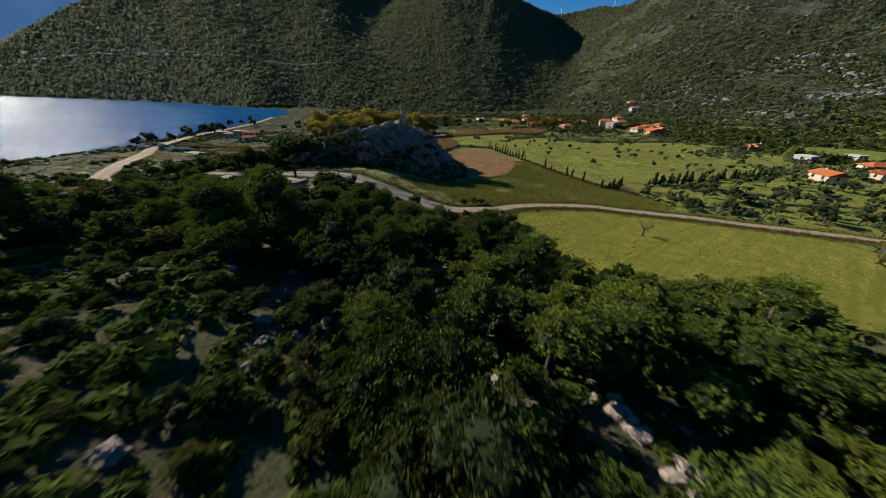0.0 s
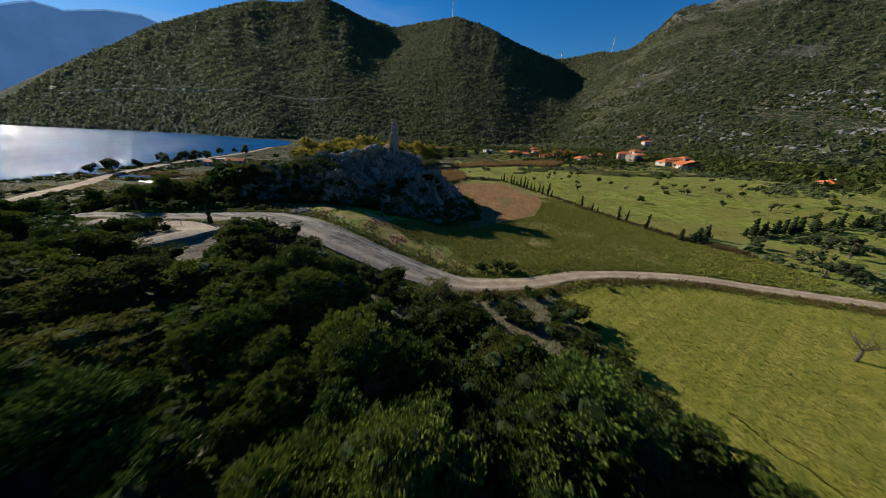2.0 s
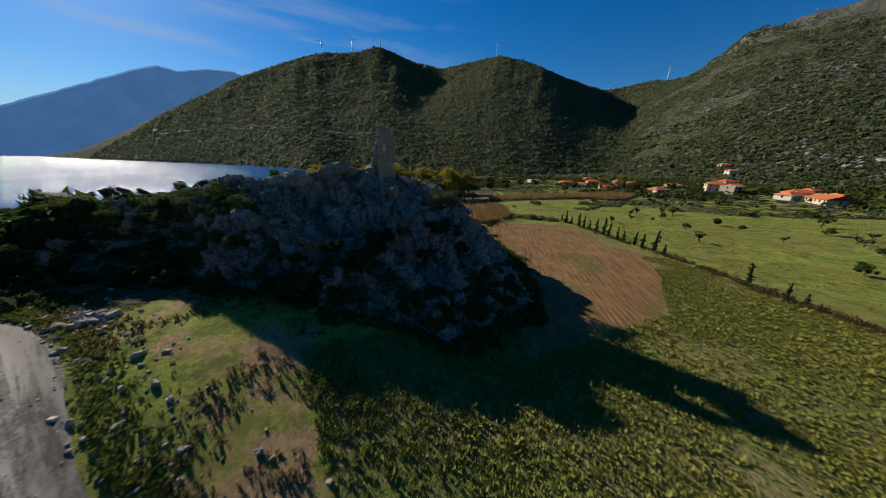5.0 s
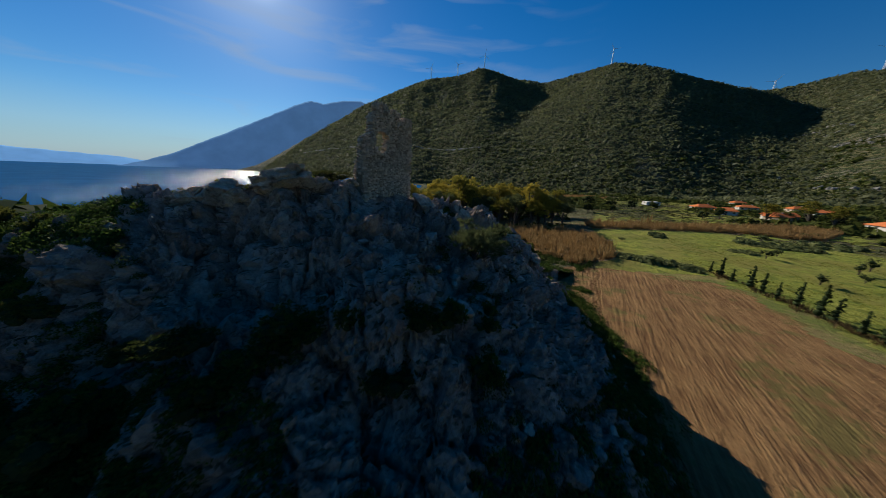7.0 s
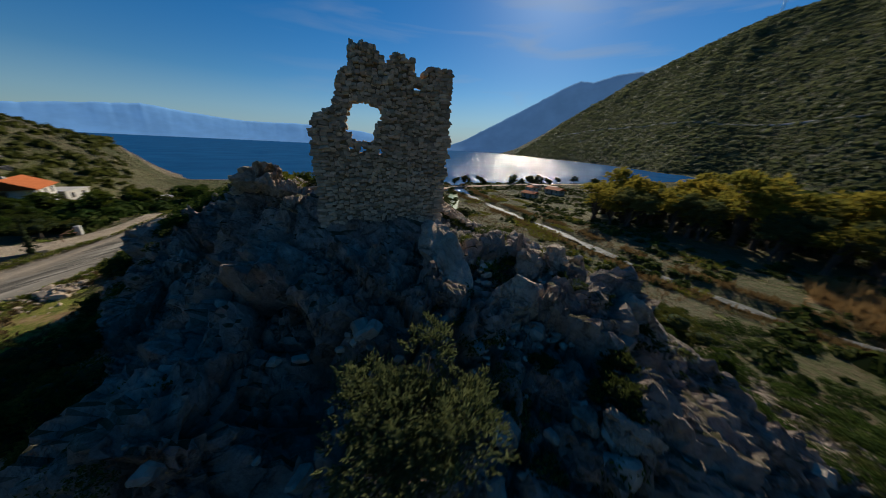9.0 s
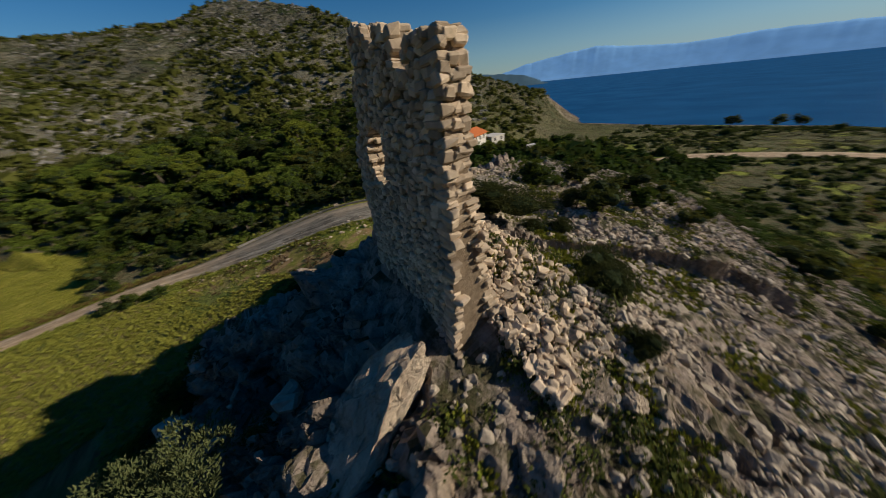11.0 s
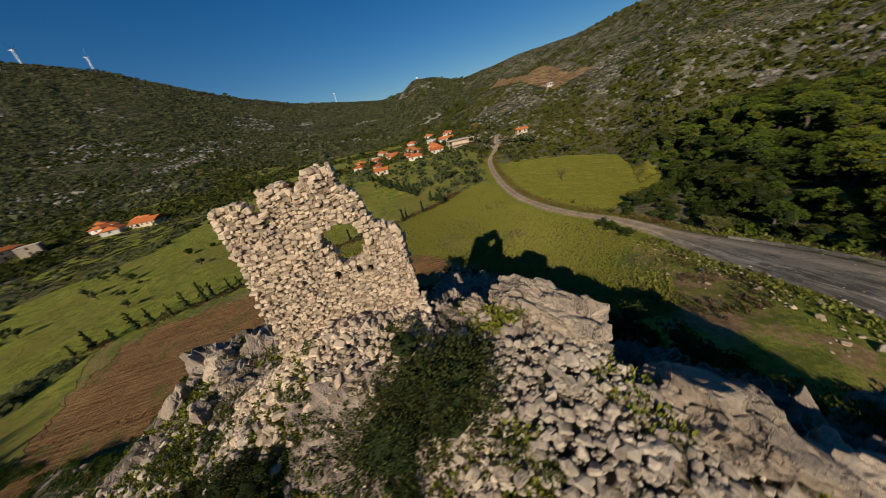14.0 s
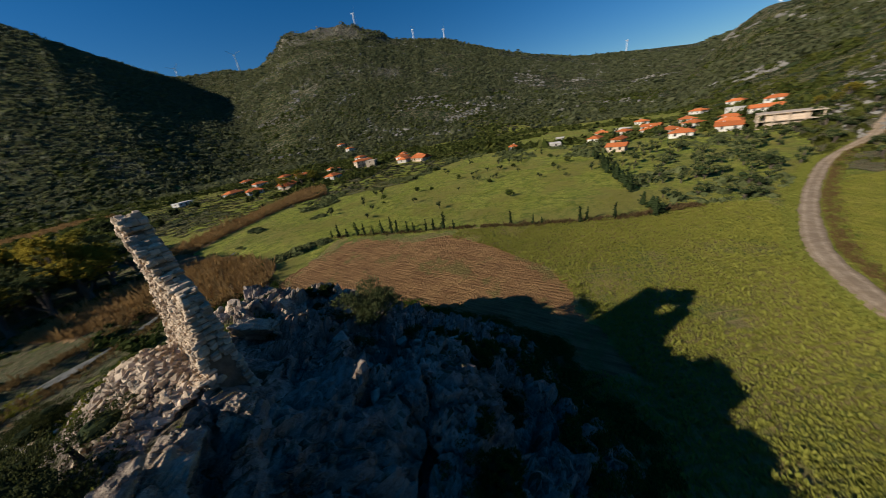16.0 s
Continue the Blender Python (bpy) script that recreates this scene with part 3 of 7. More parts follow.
OUTCROP_PALE = tinted("weathered_rubble", (0.24, 0.200, 0.150), (0.43, 0.365, 0.28), 0.95, 2.5, True, 0.25, 0.8, 0.06)
MORTAR = tinted("lime_mortar", (0.17, 0.125, 0.082), (0.31, 0.235, 0.155), 0.95, 5.0, False, 0.05, 0.9, 0.06)
PINE = leafy("pine_leaf", (0.046, 0.088, 0.013), (0.170, 0.205, 0.033), 0.14)
# The crown's inner shade, put into the dark colour of its cores.
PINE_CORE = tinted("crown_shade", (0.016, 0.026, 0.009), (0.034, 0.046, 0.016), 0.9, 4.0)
OLIVE = leafy("olive_leaf", (0.075, 0.094, 0.034), (0.200, 0.215, 0.085))
DARKLEAF = leafy("mastic_leaf", (0.026, 0.054, 0.010), (0.095, 0.125, 0.020))
SCRUB = leafy("scrub_leaf", (0.028, 0.045, 0.010), (0.105, 0.115, 0.028))
GUM = leafy("gum_leaf", (0.110, 0.115, 0.018), (0.340, 0.290, 0.050), 0.5)
# Macchia is coloured lighter than its real leaf, in place of mountain haze.
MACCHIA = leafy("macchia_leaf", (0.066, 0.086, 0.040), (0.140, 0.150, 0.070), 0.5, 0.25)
CYPRESS = leafy("cypress_leaf", (0.012, 0.026, 0.010), (0.036, 0.056, 0.018), 0.15)
REED = leafy("dry_reed", (0.150, 0.098, 0.046), (0.31, 0.218, 0.105), 0.3)
CROPLEAF = leafy("crop_leaf", (0.065, 0.112, 0.020), (0.215, 0.228, 0.052), 0.2)
WEED = leafy("dry_weed", (0.080, 0.052, 0.022), (0.200, 0.140, 0.062))
GRASS = leafy("grass_blade", (0.125, 0.150, 0.018), (0.310, 0.290, 0.045), 0.2)
EVERGREEN = leafy("evergreen_leaf", (0.030, 0.042, 0.013), (0.090, 0.096, 0.028), 0.25)
BARK = tinted("bark", (0.060, 0.048, 0.036), (0.13, 0.105, 0.08), 0.9, 6.0)
DIRT = road_material("dirt_road", (0.40, 0.290, 0.175), (0.54, 0.415, 0.270))
GRAVEL = road_material("gravel_road", (0.182, 0.160, 0.122), (0.280, 0.246, 0.188), True, (0.33, 0.265, 0.185), ((0.34, 0.250, 0.155), (0.50, 0.385, 0.255)))
KERB = tinted("weathered_concrete", (0.17, 0.155, 0.13), (0.29, 0.26, 0.215), 0.95, 2.5)
CONCRETE = road_material("concrete", (0.31, 0.245, 0.165), (0.42, 0.340, 0.235), False)
WATER = water_material()
PLASTER = tinted("white_plaster", (0.50, 0.46, 0.40), (0.70, 0.66, 0.58), 0.85, 1.2, False, 0.12, 0.2, 0.01)
BUFF = tinted("buff_plaster", (0.46, 0.36, 0.26), (0.58, 0.47, 0.35), 0.85, 1.2, False, 0.12, 0.2, 0.01)
TILE = tinted("clay_tile", (0.42, 0.115, 0.036), (0.62, 0.195, 0.060), 0.8, 2.5, False, 0.2, 0.4, 0.03)
WINDOW = tinted("window_glass", (0.02, 0.025, 0.03), (0.05, 0.06, 0.07), 0.15, 1.0)
TIMBER = tinted("timber", (0.10, 0.06, 0.03), (0.20, 0.12, 0.06), 0.7, 4.0)
METAL = tinted("painted_steel", (0.60, 0.61, 0.62), (0.72, 0.73, 0.74), 0.5, 1.0, False, 0.05, 0.05, 0.005)
RUST = tinted("rusty_steel", (0.10, 0.055, 0.035), (0.22, 0.12, 0.07), 0.75, 8.0)
# ---- making meshes ----
def mesh_of(name, verts, faces, material, smooth=False):
    me = bpy.data.meshes.new(name)
    me.from_pydata(np.asarray(verts, float).tolist(), [], [tuple(int(i) for i in f) for f in faces])
    me.materials.append(material)
    if smooth:
        me.polygons.foreach_set("use_smooth", [True] * len(me.polygons))
    return me


def part(name, bm, material, parent, label=""):
    """One mesh under a thing or a part. bm: a bmesh or a mesh."""
    if isinstance(bm, bmesh.types.BMesh):
        me = bpy.data.meshes.new(name)
        bm.to_mesh(me)
        bm.free()
        me.materials.append(material)
    else:
        me = bm
    ob = new(name, me)
    ob.parent = parent
    return tagged(ob, label)


def thing(name, m, label, category, group=""):
    ob = new(name)
    ob.matrix_world = m
    ob.empty_display_size = 0.2
    return tagged(ob, label, category, group)


def structure(name, me, label=""):
    return tagged(new(name, me), label, "", "", "structure")


def stuff(name, me, label, category, parent=None):
    ob = new(name, me)
    ob.parent = parent
    return tagged(ob, label, category, "", "stuff")


def inside(x, y, poly):
    x, y = np.asarray(x, float), np.asarray(y, float)
    hit = np.zeros(x.shape, bool)
    for (ax, ay), (bx, by) in zip(poly, poly[1:] + poly[:1]):
        cross = (ay > y) != (by > y)
        with np.errstate(divide="ignore", invalid="ignore"):
            hit ^= cross & (x < (bx - ax) * (y - ay) / ((by - ay) or 1e-9) + ax)
    return hit


def to_line(x, y, line):
    """Distance to a polyline."""
    x, y = np.asarray(x, float), np.asarray(y, float)
    best = np.full(x.shape, 1e9)
    for a, b in zip(line, line[1:]):
        ux, uy = b[0] - a[0], b[1] - a[1]
        t = np.clip(((x - a[0]) * ux + (y - a[1]) * uy) / (ux * ux + uy * uy + 1e-9), 0, 1)
        best = np.minimum(best, np.hypot(x - a[0] - t * ux, y - a[1] - t * uy))
    return best


def spline(pts, step=1.0):
    """Catmull-Rom through the points (any number of columns)."""
    p = np.array(pts, float)
    p = np.vstack([2 * p[0] - p[1], p, 2 * p[-1] - p[-2]])
    out = []
    for i in range(1, len(p) - 2):
        n = max(2, int(np.hypot(*(p[i + 1] - p[i])[:2]) / step))
        for t in np.arange(n) / n:
            a, b, c, d = p[i - 1], p[i], p[i + 1], p[i + 2]
            out.append(0.5 * (2 * b + (c - a) * t + (2 * a - 5 * b + 4 * c - d) * t * t + (3 * b - a - 3 * c + d) * t ** 3))
    out.append(p[-2])
    return np.array(out)


# ---- roads: x, y, width ----
ROAD = spline([(150, 27, 3), (140, 33, 3), (125, 41, 3), (113, 51.5, 3), (92, 61, 3), (70.3, 69, 3), (55, 73.6, 3.2), (41.8, 76.6, 3.2), (26, 76.3, 3.4), (13.8, 72.6, 4.0), (4.3, 71.6, 4.6), (-3, 72.8, 6.8), (-8, 74.1, 7.8), (-14, 76.2, 8.2), (-21.5, 79.3, 8.4), (-28, 82.4, 9.0), (-35, 84.7, 8.6), (-43, 85.0, 6.4), (-52, 84.3, 4.6), (-63, 83.4, 4.2), (-80, 85, 4.2)])
COAST_ROAD = spline([(-80, 85, 4.2), (-104, 91, 4.8), (-124, 98, 6.5), (-136, 112, 7.0), (-159, 150, 7.0), (-176, 178, 6), (-192, 232, 6), (-207, 330, 5), (-240, 430, 5)], 2.0)
LOOP = spline([(-64, 79.4, 2.8), (-56, 80.0, 2.8), (-48, 79.4, 4.0), (-43.2, 77.0, 5.0), (-39.6, 74.2, 4.6), (-37.8, 71.4, 3.8), (-38.4, 69.0, 3.2), (-41.5, 66.9, 2.6), (-47, 64.6, 2.4), (-55, 61.6, 2.4), (-66, 56, 2.6)], 0.7)
WASTE = [(-36, 90), (-22, 84), (-10, 79), (0, 74.5), (6, 76), (2, 81), (-5, 88), (-10, 95), (-20, 97), (-34, 96)]
APRON = [(-50, 84), (-36, 82.5), (-33.2, 79), (-33.8, 71.5), (-32.6, 67.4), (-29.8, 65.2), (-26.8, 62), (-27.6, 59.4), (-30, 60), (-33.2, 63.2), (-38, 64.6), (-46, 63), (-48, 66), (-43, 69), (-42, 73), (-46, 77)]
STREAM = spline([(12, 206, 0.8), (0, 194, 1.2), (-11, 184, 1.7), (-22, 179, 2.4), (-32, 177.5, 2.9), (-46, 176, 3.4), (-67, 175, 3.6), (-92, 175, 3.6), (-118, 174.6, 3.8), (-146, 173.4, 4.2), (-180, 176, 6), (-250, 190, 9)], 2.0)

STREAM[:, 2] *= 0.70 + 0.55 * vnoise(STREAM[:, 0] / 5.0, STREAM[:, 1] / 5.0, 0, 19)
POOL = spline([(-106, 150.5, 4.2), (-113, 154, 4.2), (-126, 158.5, 5.0), (-146, 164.5, 4.8), (-164, 170, 4.8)], 1.5)
SHORE = spline([(-1404, 1080, 9), (-1161, 1047, 9), (-940, 996, 8), (-800, 940, 8), (-657, 883, 7), (-530, 836, 7), (-458, 828, 6), (-322, 803, 6), (-250, 800, 6)], 12.0)

# ---- the ground, one sheet to the horizon ----
PLOUGH = [(7, 100), (17, 106), (27, 113), (34, 128), (36, 139), (33, 152), (26, 168), (8, 165), (-2, 160), (2, 130)]
CROP = [(-14, 93), (-6, 84), (2, 77), (14, 77), (27, 80), (44, 80), (60, 76), (72, 73), (66, 90), (58, 96), (50, 116), (44, 132), (36, 150), (28, 174), (20, 170), (8, 164), (0, 130), (-6, 100)]
YELLOW = [(17.5, 70.5), (26, 72.5), (42, 73), (56, 70), (72, 65), (92, 57), (96, 50), (80, 31), (58, 26), (40, 36), (30, 39.5), (23, 44.5), (20.5, 52), (19, 60)]
REEDS = [[(-30, 205), (-8, 212), (6, 204), (10, 190), (10, 176), (2, 165), (-6, 170), (-14, 186), (-24, 192)],
         [(2, 232), (18, 245), (60, 268), (92, 290), (100, 278), (80, 250), (56, 250), (20, 232), (6, 222)],
         [(-60, 470), (0, 470), (20, 440), (-10, 430), (-60, 440)]]

TERRACE = [(350, -72), (368, -96), (280, -104), (186, -84), (194, -52), (270, -66)]


def land_sheet():
    angles = np.radians(np.arange(0, 360, 0.5))
    radii = np.concatenate([[0.0], 1.2 * 1.0205 ** np.arange(0, 408)])
    radii = radii[radii < 4700]
    a, r = np.meshgrid(angles, radii[1:], indexing="xy")
    x, y = CX + r * np.sin(a), CY + r * np.cos(a)
    x, y = np.append(x.ravel(), CX), np.append(y.ravel(), CY)
    z = ground_z(x, y)
    for line in (ROAD, LOOP, COAST_ROAD):
        d = to_line(x, y, line[:, :2].tolist()[::3] + [line[-1, :2].tolist()])
        z = z - 0.10 * ease(6.0, 3.0, d)
    z = z - 1.0 * ease(4.4, 2.4, to_line(x, y, STREAM[:, :2].tolist()[::2]))
    z = z - 0.5 * ease(6.0, 3.0, to_line(x, y, POOL[:, :2].tolist()[::2]))
    k, _ = knoll_z(x, y)
    z = np.where(k > z, z - np.clip(k - z, 0, 1.5), z)     # stays under the rock
    n = len(angles)
    rings = len(radii) - 1
    i, j = np.meshgrid(np.arange(rings - 1), np.arange(n), indexing="ij")
    quads = np.stack([i * n + j, (i + 1) * n + j, (i + 1) * n + (j + 1) % n, i * n + (j + 1) % n], -1).reshape(-1, 4)
    centre = len(x) - 1
    cap = [(centre, jj, (jj + 1) % n) for jj in range(n)]
    me = mesh_of("ground", np.stack([x, y, z], -1), np.vstack([quads]).tolist() + cap, LAND, True)
    # what grows where
    rr, az = np.hypot(x - CX, y - CY), np.degrees(np.arctan2(x - CX, y - CY))
    az2 = np.where(az < -70, az + 360, az)
    hill = ease(-3, 3, rr - np.interp(az2, H_AZ, H_FOOT)) * ((az2 > 98) & (az2 < 243))
    wild = np.maximum(hill, ease(380, 600, rr) * (az > -70) * (az < 115))
    wild = np.maximum(wild, ((x < -30) & (y > 60) & (y < 205)) * 0.6)
    wild = np.maximum(wild, ease(20, 5, np.abs(z - k)) * (k > z - 0.6))
    wild = np.maximum(wild, (0.50 + 0.16 * vnoise(x / 30.0, y / 30.0, 0, 89)) * ((y > 205) & (rr > 150)))
    wild = np.maximum(wild, 0.75 * ((y > 140) & (x < 6)))
    wild = np.maximum(wild, 1.0 * ((y < 74) & (x < 4)))
    wild = np.maximum(wild, 1.0 * ((y < 70) & (y > 36) & (x < 19) & (x > 0)))
    zone = np.zeros((len(x), 4), np.float32)
    zone[:, 3] = 1
    more = zone.copy()
    zone[:, 0] = wild
    s = (rr - np.interp(az, F_AZ, F_R)) / (np.interp(az, C_AZ, C_R) - np.interp(az, F_AZ, F_R))
    rocky = ease(0.8, 0.92, s) * ease(28, 34, az) * ease(55, 48, az)
    rocky = np.maximum(rocky, 0.75 * ease(0.38, 0.45, s) * ease(0.62, 0.55, s) * ease(33, 37, az) * ease(60, 50, az))
    rocky = np.maximum(rocky, 0.6 * ease(0.02, 0.06, s) * ease(0.2, 0.12, s) * ease(3, 7, az) * ease(20, 15, az))
    rocky = np.maximum(rocky, 0.7 * ease(104, 122, az2) * (az2 < 226) * ease(30, 110, rr - np.interp(az2, H_AZ, H_FOOT)))
    zone[:, 3] = rocky
    ax = x + 1.5 * vnoise(x / 5.0, y / 5.0, 0, 92) + 0.7 * vnoise(x / 1.6, y / 1.6, 0, 93)     # uneven edges
    ay = y + 1.5 * vnoise(x / 5.0, y / 5.0, 0, 94) + 0.7 * vnoise(x / 1.6, y / 1.6, 0, 95)
    zone[:, 1] = inside(ax, ay, CROP)
    zone[:, 2] = inside(ax + 2.2 * vnoise(x / 7.0, y / 7.0, 0, 96), ay + 2.2 * vnoise(x / 7.0, y / 7.0, 0, 98), PLOUGH)
    more[:, 0] = inside(ax, ay, YELLOW)
    more[:, 1] = sum(inside(x, y, p) for p in REEDS + [TERRACE]) > 0
    cx = np.interp(y, COAST_Y, COAST_X)
    more[:, 2] = ease(45, 15, x - cx) * ((az < -25) | (az > 200)) * (y < 470) * (x - cx > -60)
    more[:, 1] = np.maximum(more[:, 1], 0.36 * inside(x, y, WASTE))
    more[:, 2] = np.maximum(more[:, 2], inside(x, y, APRON))
    for key, data in (("zone", zone), ("zone_more", more)):
        me.color_attributes.new(key, "FLOAT_COLOR", "POINT").data.foreach_set("color", data.ravel())
    return structure("ground", me, "valley floor with fields, scrub slopes and mountains")


land_sheet()


def sea():
    g = np.concatenate([-np.geomspace(4600, 5, 90), [0]])
    x, y = np.meshgrid(-150 + g, np.concatenate([-np.geomspace(3800, 20, 60), np.geomspace(20, 3800, 60)]) + 150, indexing="ij")
    n, m = x.shape
    i, j = np.meshgrid(np.arange(n - 1), np.arange(m - 1), indexing="ij")
    quads = np.stack([i * m + j, (i + 1) * m + j, (i + 1) * m + j + 1, i * m + j + 1], -1).reshape(-1, 4)
    structure("water", mesh_of("water", np.stack([x.ravel(), y.ravel(), np.full(x.size, SEA)], -1), quads, WATER), "deep blue sea bay with a light swell")


sea()


def far_range(name, az, el, dist, material, label, seed):
    """A distant coast: a thick ridge of hills."""
    a = np.arange(az[0], az[-1], 0.12)
    top = SEA + 24 + dist * np.tan(np.radians(np.interp(a, az, el))) + dist * 0.0016 * fbm(a * 1.3, a * 0, 0, seed, 4)
    prof = [(0.90, 0.0), (0.93, 0.28), (0.96, 0.62), (0.985, 0.90), (1.0, 1.0), (1.04, 0.5), (1.06, 0.0)]
    v = []
    for k, (f, h) in enumerate(prof):
        hh = h + (0.03 * fbm(a * 0.35, a * 0 + k * 0.7, 0, seed + 9, 2) if 0 < k < 4 else 0)
        v.append(np.stack([CX + dist * f * np.sin(np.radians(a)), CY + dist * f * np.cos(np.radians(a)), SEA - 2 + (np.clip(top, 2, None) - SEA) * hh], -1))
    n = len(a)
    faces = [(k * n + i, k * n + i + 1, (k + 1) * n + i + 1, (k + 1) * n + i) for k in range(len(prof) - 1) for i in range(n - 1)]
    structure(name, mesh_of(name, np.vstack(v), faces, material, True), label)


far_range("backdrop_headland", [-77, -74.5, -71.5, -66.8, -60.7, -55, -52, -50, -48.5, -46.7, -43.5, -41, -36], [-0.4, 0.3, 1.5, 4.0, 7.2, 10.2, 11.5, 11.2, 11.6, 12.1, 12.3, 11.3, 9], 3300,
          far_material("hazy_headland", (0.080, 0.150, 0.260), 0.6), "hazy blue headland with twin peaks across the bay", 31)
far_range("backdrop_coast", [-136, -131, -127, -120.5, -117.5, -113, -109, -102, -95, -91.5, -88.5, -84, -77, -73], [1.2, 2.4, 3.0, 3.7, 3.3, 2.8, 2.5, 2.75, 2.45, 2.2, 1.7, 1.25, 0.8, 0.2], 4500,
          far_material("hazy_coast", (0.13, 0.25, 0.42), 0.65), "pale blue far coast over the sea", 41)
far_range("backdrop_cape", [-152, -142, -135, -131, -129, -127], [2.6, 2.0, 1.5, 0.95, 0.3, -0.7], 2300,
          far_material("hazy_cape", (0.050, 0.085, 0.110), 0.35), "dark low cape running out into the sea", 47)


def strip(name, line, material, label, lift=0.05, cols=7, thick=0.25):
    """A road laid on the land, with its own thickness."""
    p = np.array(line)
    way = np.gradient(p[:, :2], axis=0)
    way /= np.linalg.norm(way, axis=1)[:, None]
    side = np.stack([way[:, 1], -way[:, 0]], -1)
    verts, across = [], []
    for c in range(cols):
        u = c / (cols - 1)
        wob = 0.25 * vnoise(np.arange(len(p)) * 0.35, 0 * p[:, 0] + c, 0, 5) if c in (0, cols - 1) else 0
        q = p[:, :2] + side * ((u - 0.5) * p[:, 2] + wob)[:, None]
        z = ground_z(q[:, 0], q[:, 1]) + lift - 0.05 * (abs(abs(u - 0.5) - 0.22) < 0.09)
        z = z + (0.03 if 0 < c < cols - 1 else -thick)
        verts.append(np.stack([q[:, 0], q[:, 1], z], -1))
        across += [u] * len(p)
    n = len(p)
    faces = [(c * n + i, c * n + i + 1, (c + 1) * n + i + 1, (c + 1) * n + i) for c in range(cols - 1) for i in range(n - 1)]
    me = mesh_of(name, np.vstack(verts), faces, material, True)
    data = np.ones((len(across), 4), np.float32)
    data[:, :3] = np.array(across)[:, None]
    me.color_attributes.new("across", "FLOAT_COLOR", "POINT").data.foreach_set("color", data.ravel())
    return structure(name, me, label)


cutoff = int(np.argmin(np.hypot(ROAD[:, 0] - 3, ROAD[:, 1] - 71.6)))
strip("road_gravel", ROAD, GRAVEL, "wide grey gravel road narrowing to a pale dirt track", 0.07, 9)
strip("road_coast", COAST_ROAD, DIRT, "dirt road along the beach", 0.07)
strip("road_loop", LOOP, CONCRETE, "pale concrete drive curving up the hill", 0.12)
strip("water_stream", STREAM, tinted("stream_bed", (0.07, 0.075, 0.062), (0.26, 0.25, 0.21), 0.6, 0.9), "shallow stream with pale gravel bars", -0.5, 5, 0.1)

strip("water_pool", POOL, tinted("algae_water", (0.10, 0.16, 0.020), (0.26, 0.30, 0.060), 0.35, 0.35), "still pool covered with green algae", -0.30, 5, 0.1)
strip("road_shore", SHORE, tinted("road_cutting", (0.24, 0.22, 0.19), (0.42, 0.39, 0.34), 0.95, 0.05), "pale road cut along the mountain's foot", 1.5, 5, 6.0)


# ---- the rocky knoll ----
def knoll_point(x, y):
    """Rough rock surface: the smooth form broken into tilted blocks with cracks between them."""
    k, steep = knoll_z(x, y)
    g = ground_z(x, y)
    lift = ease(-1.0, 2.5, k - g)
    wx, wy = x + 0.9 * fbm(x / 3.0, y / 3.0, 0, 81, 3), y + 0.9 * fbm(x / 3.0, y / 3.0, 0, 85, 3)
    d1, d2, rnd, tilt = cells(wx / 3.0, wy / 3.0, k / 4.6, 51)
    e1, e2, rnd2, tilt2 = cells(wx / 1.15 + 9, wy / 1.15, k / 1.7, 61)
    out = (rnd - 0.5) * 1.0 + tilt * 1.3 - 0.7 * ease(0.14, 0.0, d2 - d1)
    out = out + 0.40 * (rnd2 - 0.5) + 0.6 * tilt2 - 0.32 * ease(0.16, 0.0, e2 - e1)
    h1, h2, rnd3, tilt3 = cells(wx / 0.52 + 3, wy / 0.52, k / 1.3, 65)
    out = out + 0.16 * (rnd3 - 0.5) + 0.22 * tilt3 - 0.15 * ease(0.2, 0.0, h2 - h1)
    flute = vnoise(x / 0.8 + 0.6 * fbm(y / 2.0, k / 2.0, 0, 77, 2), y / 0.8, k / 5.0, 78)      # rain-worn grooves down the face
    out = out - 0.30 * np.clip(np.abs(flute) * -2.2 + 0.75, 0, 1) ** 2
    out = out + 1.1 * fbm(x / 8.0, y / 8.0, k / 8.0, 71, 3) + 0.10 * fbm(x * 2.2, y * 2.2, k * 2.2, 75, 2)
    return k, g, out * lift * (0.26 + 0.74 * steep), steep


def knoll():
    step = 0.19
    x, y = np.meshgrid(np.arange(-74, 14, step), np.arange(90, 162, step), indexing="ij")
    k, g, out, steep = knoll_point(x, y)
    e = 0.5
    kx = (knoll_z(x + e, y)[0] - knoll_z(x - e, y)[0]) / (2 * e)
    ky = (knoll_z(x, y + e)[0] - knoll_z(x, y - e)[0]) / (2 * e)
    ln = np.sqrt(kx * kx + ky * ky + 1)
    # clear round the foot of the ruin
    calm = 1 - 0.8 * ease(2.5, 1.0, np.maximum(np.abs(x + 15.9), np.abs(y - 120.6) - 3.2))
    out = out * calm
    px, py, pz = x - out * kx / ln, y - out * ky / ln, k + out / ln
    keep = (k > g - 1.2)
    n, m = x.shape
    idx = -np.ones(x.shape, int)
    quad = keep[:-1, :-1] & keep[1:, :-1] & keep[1:, 1:] & keep[:-1, 1:]
    used = np.zeros(x.shape, bool)
    for a in (0, 1):
        for b in (0, 1):
            used[a:n - 1 + a, b:m - 1 + b] |= quad
    idx[used] = np.arange(used.sum())
    i, j = np.nonzero(quad)
    faces = np.stack([idx[i, j], idx[i + 1, j], idx[i + 1, j + 1], idx[i, j + 1]], -1)
    me = mesh_of("rocky_knoll", np.stack([px[used], py[used], pz[used]], -1), faces, KNOLL)
    return tagged(new("rocky_knoll", me), "steep grey limestone knoll with cracked faces", "rock", "", "structure")


knoll()


def top_z(x, y):
    return float(max(ground_z(x, y), knoll_z(x, y)[0]))


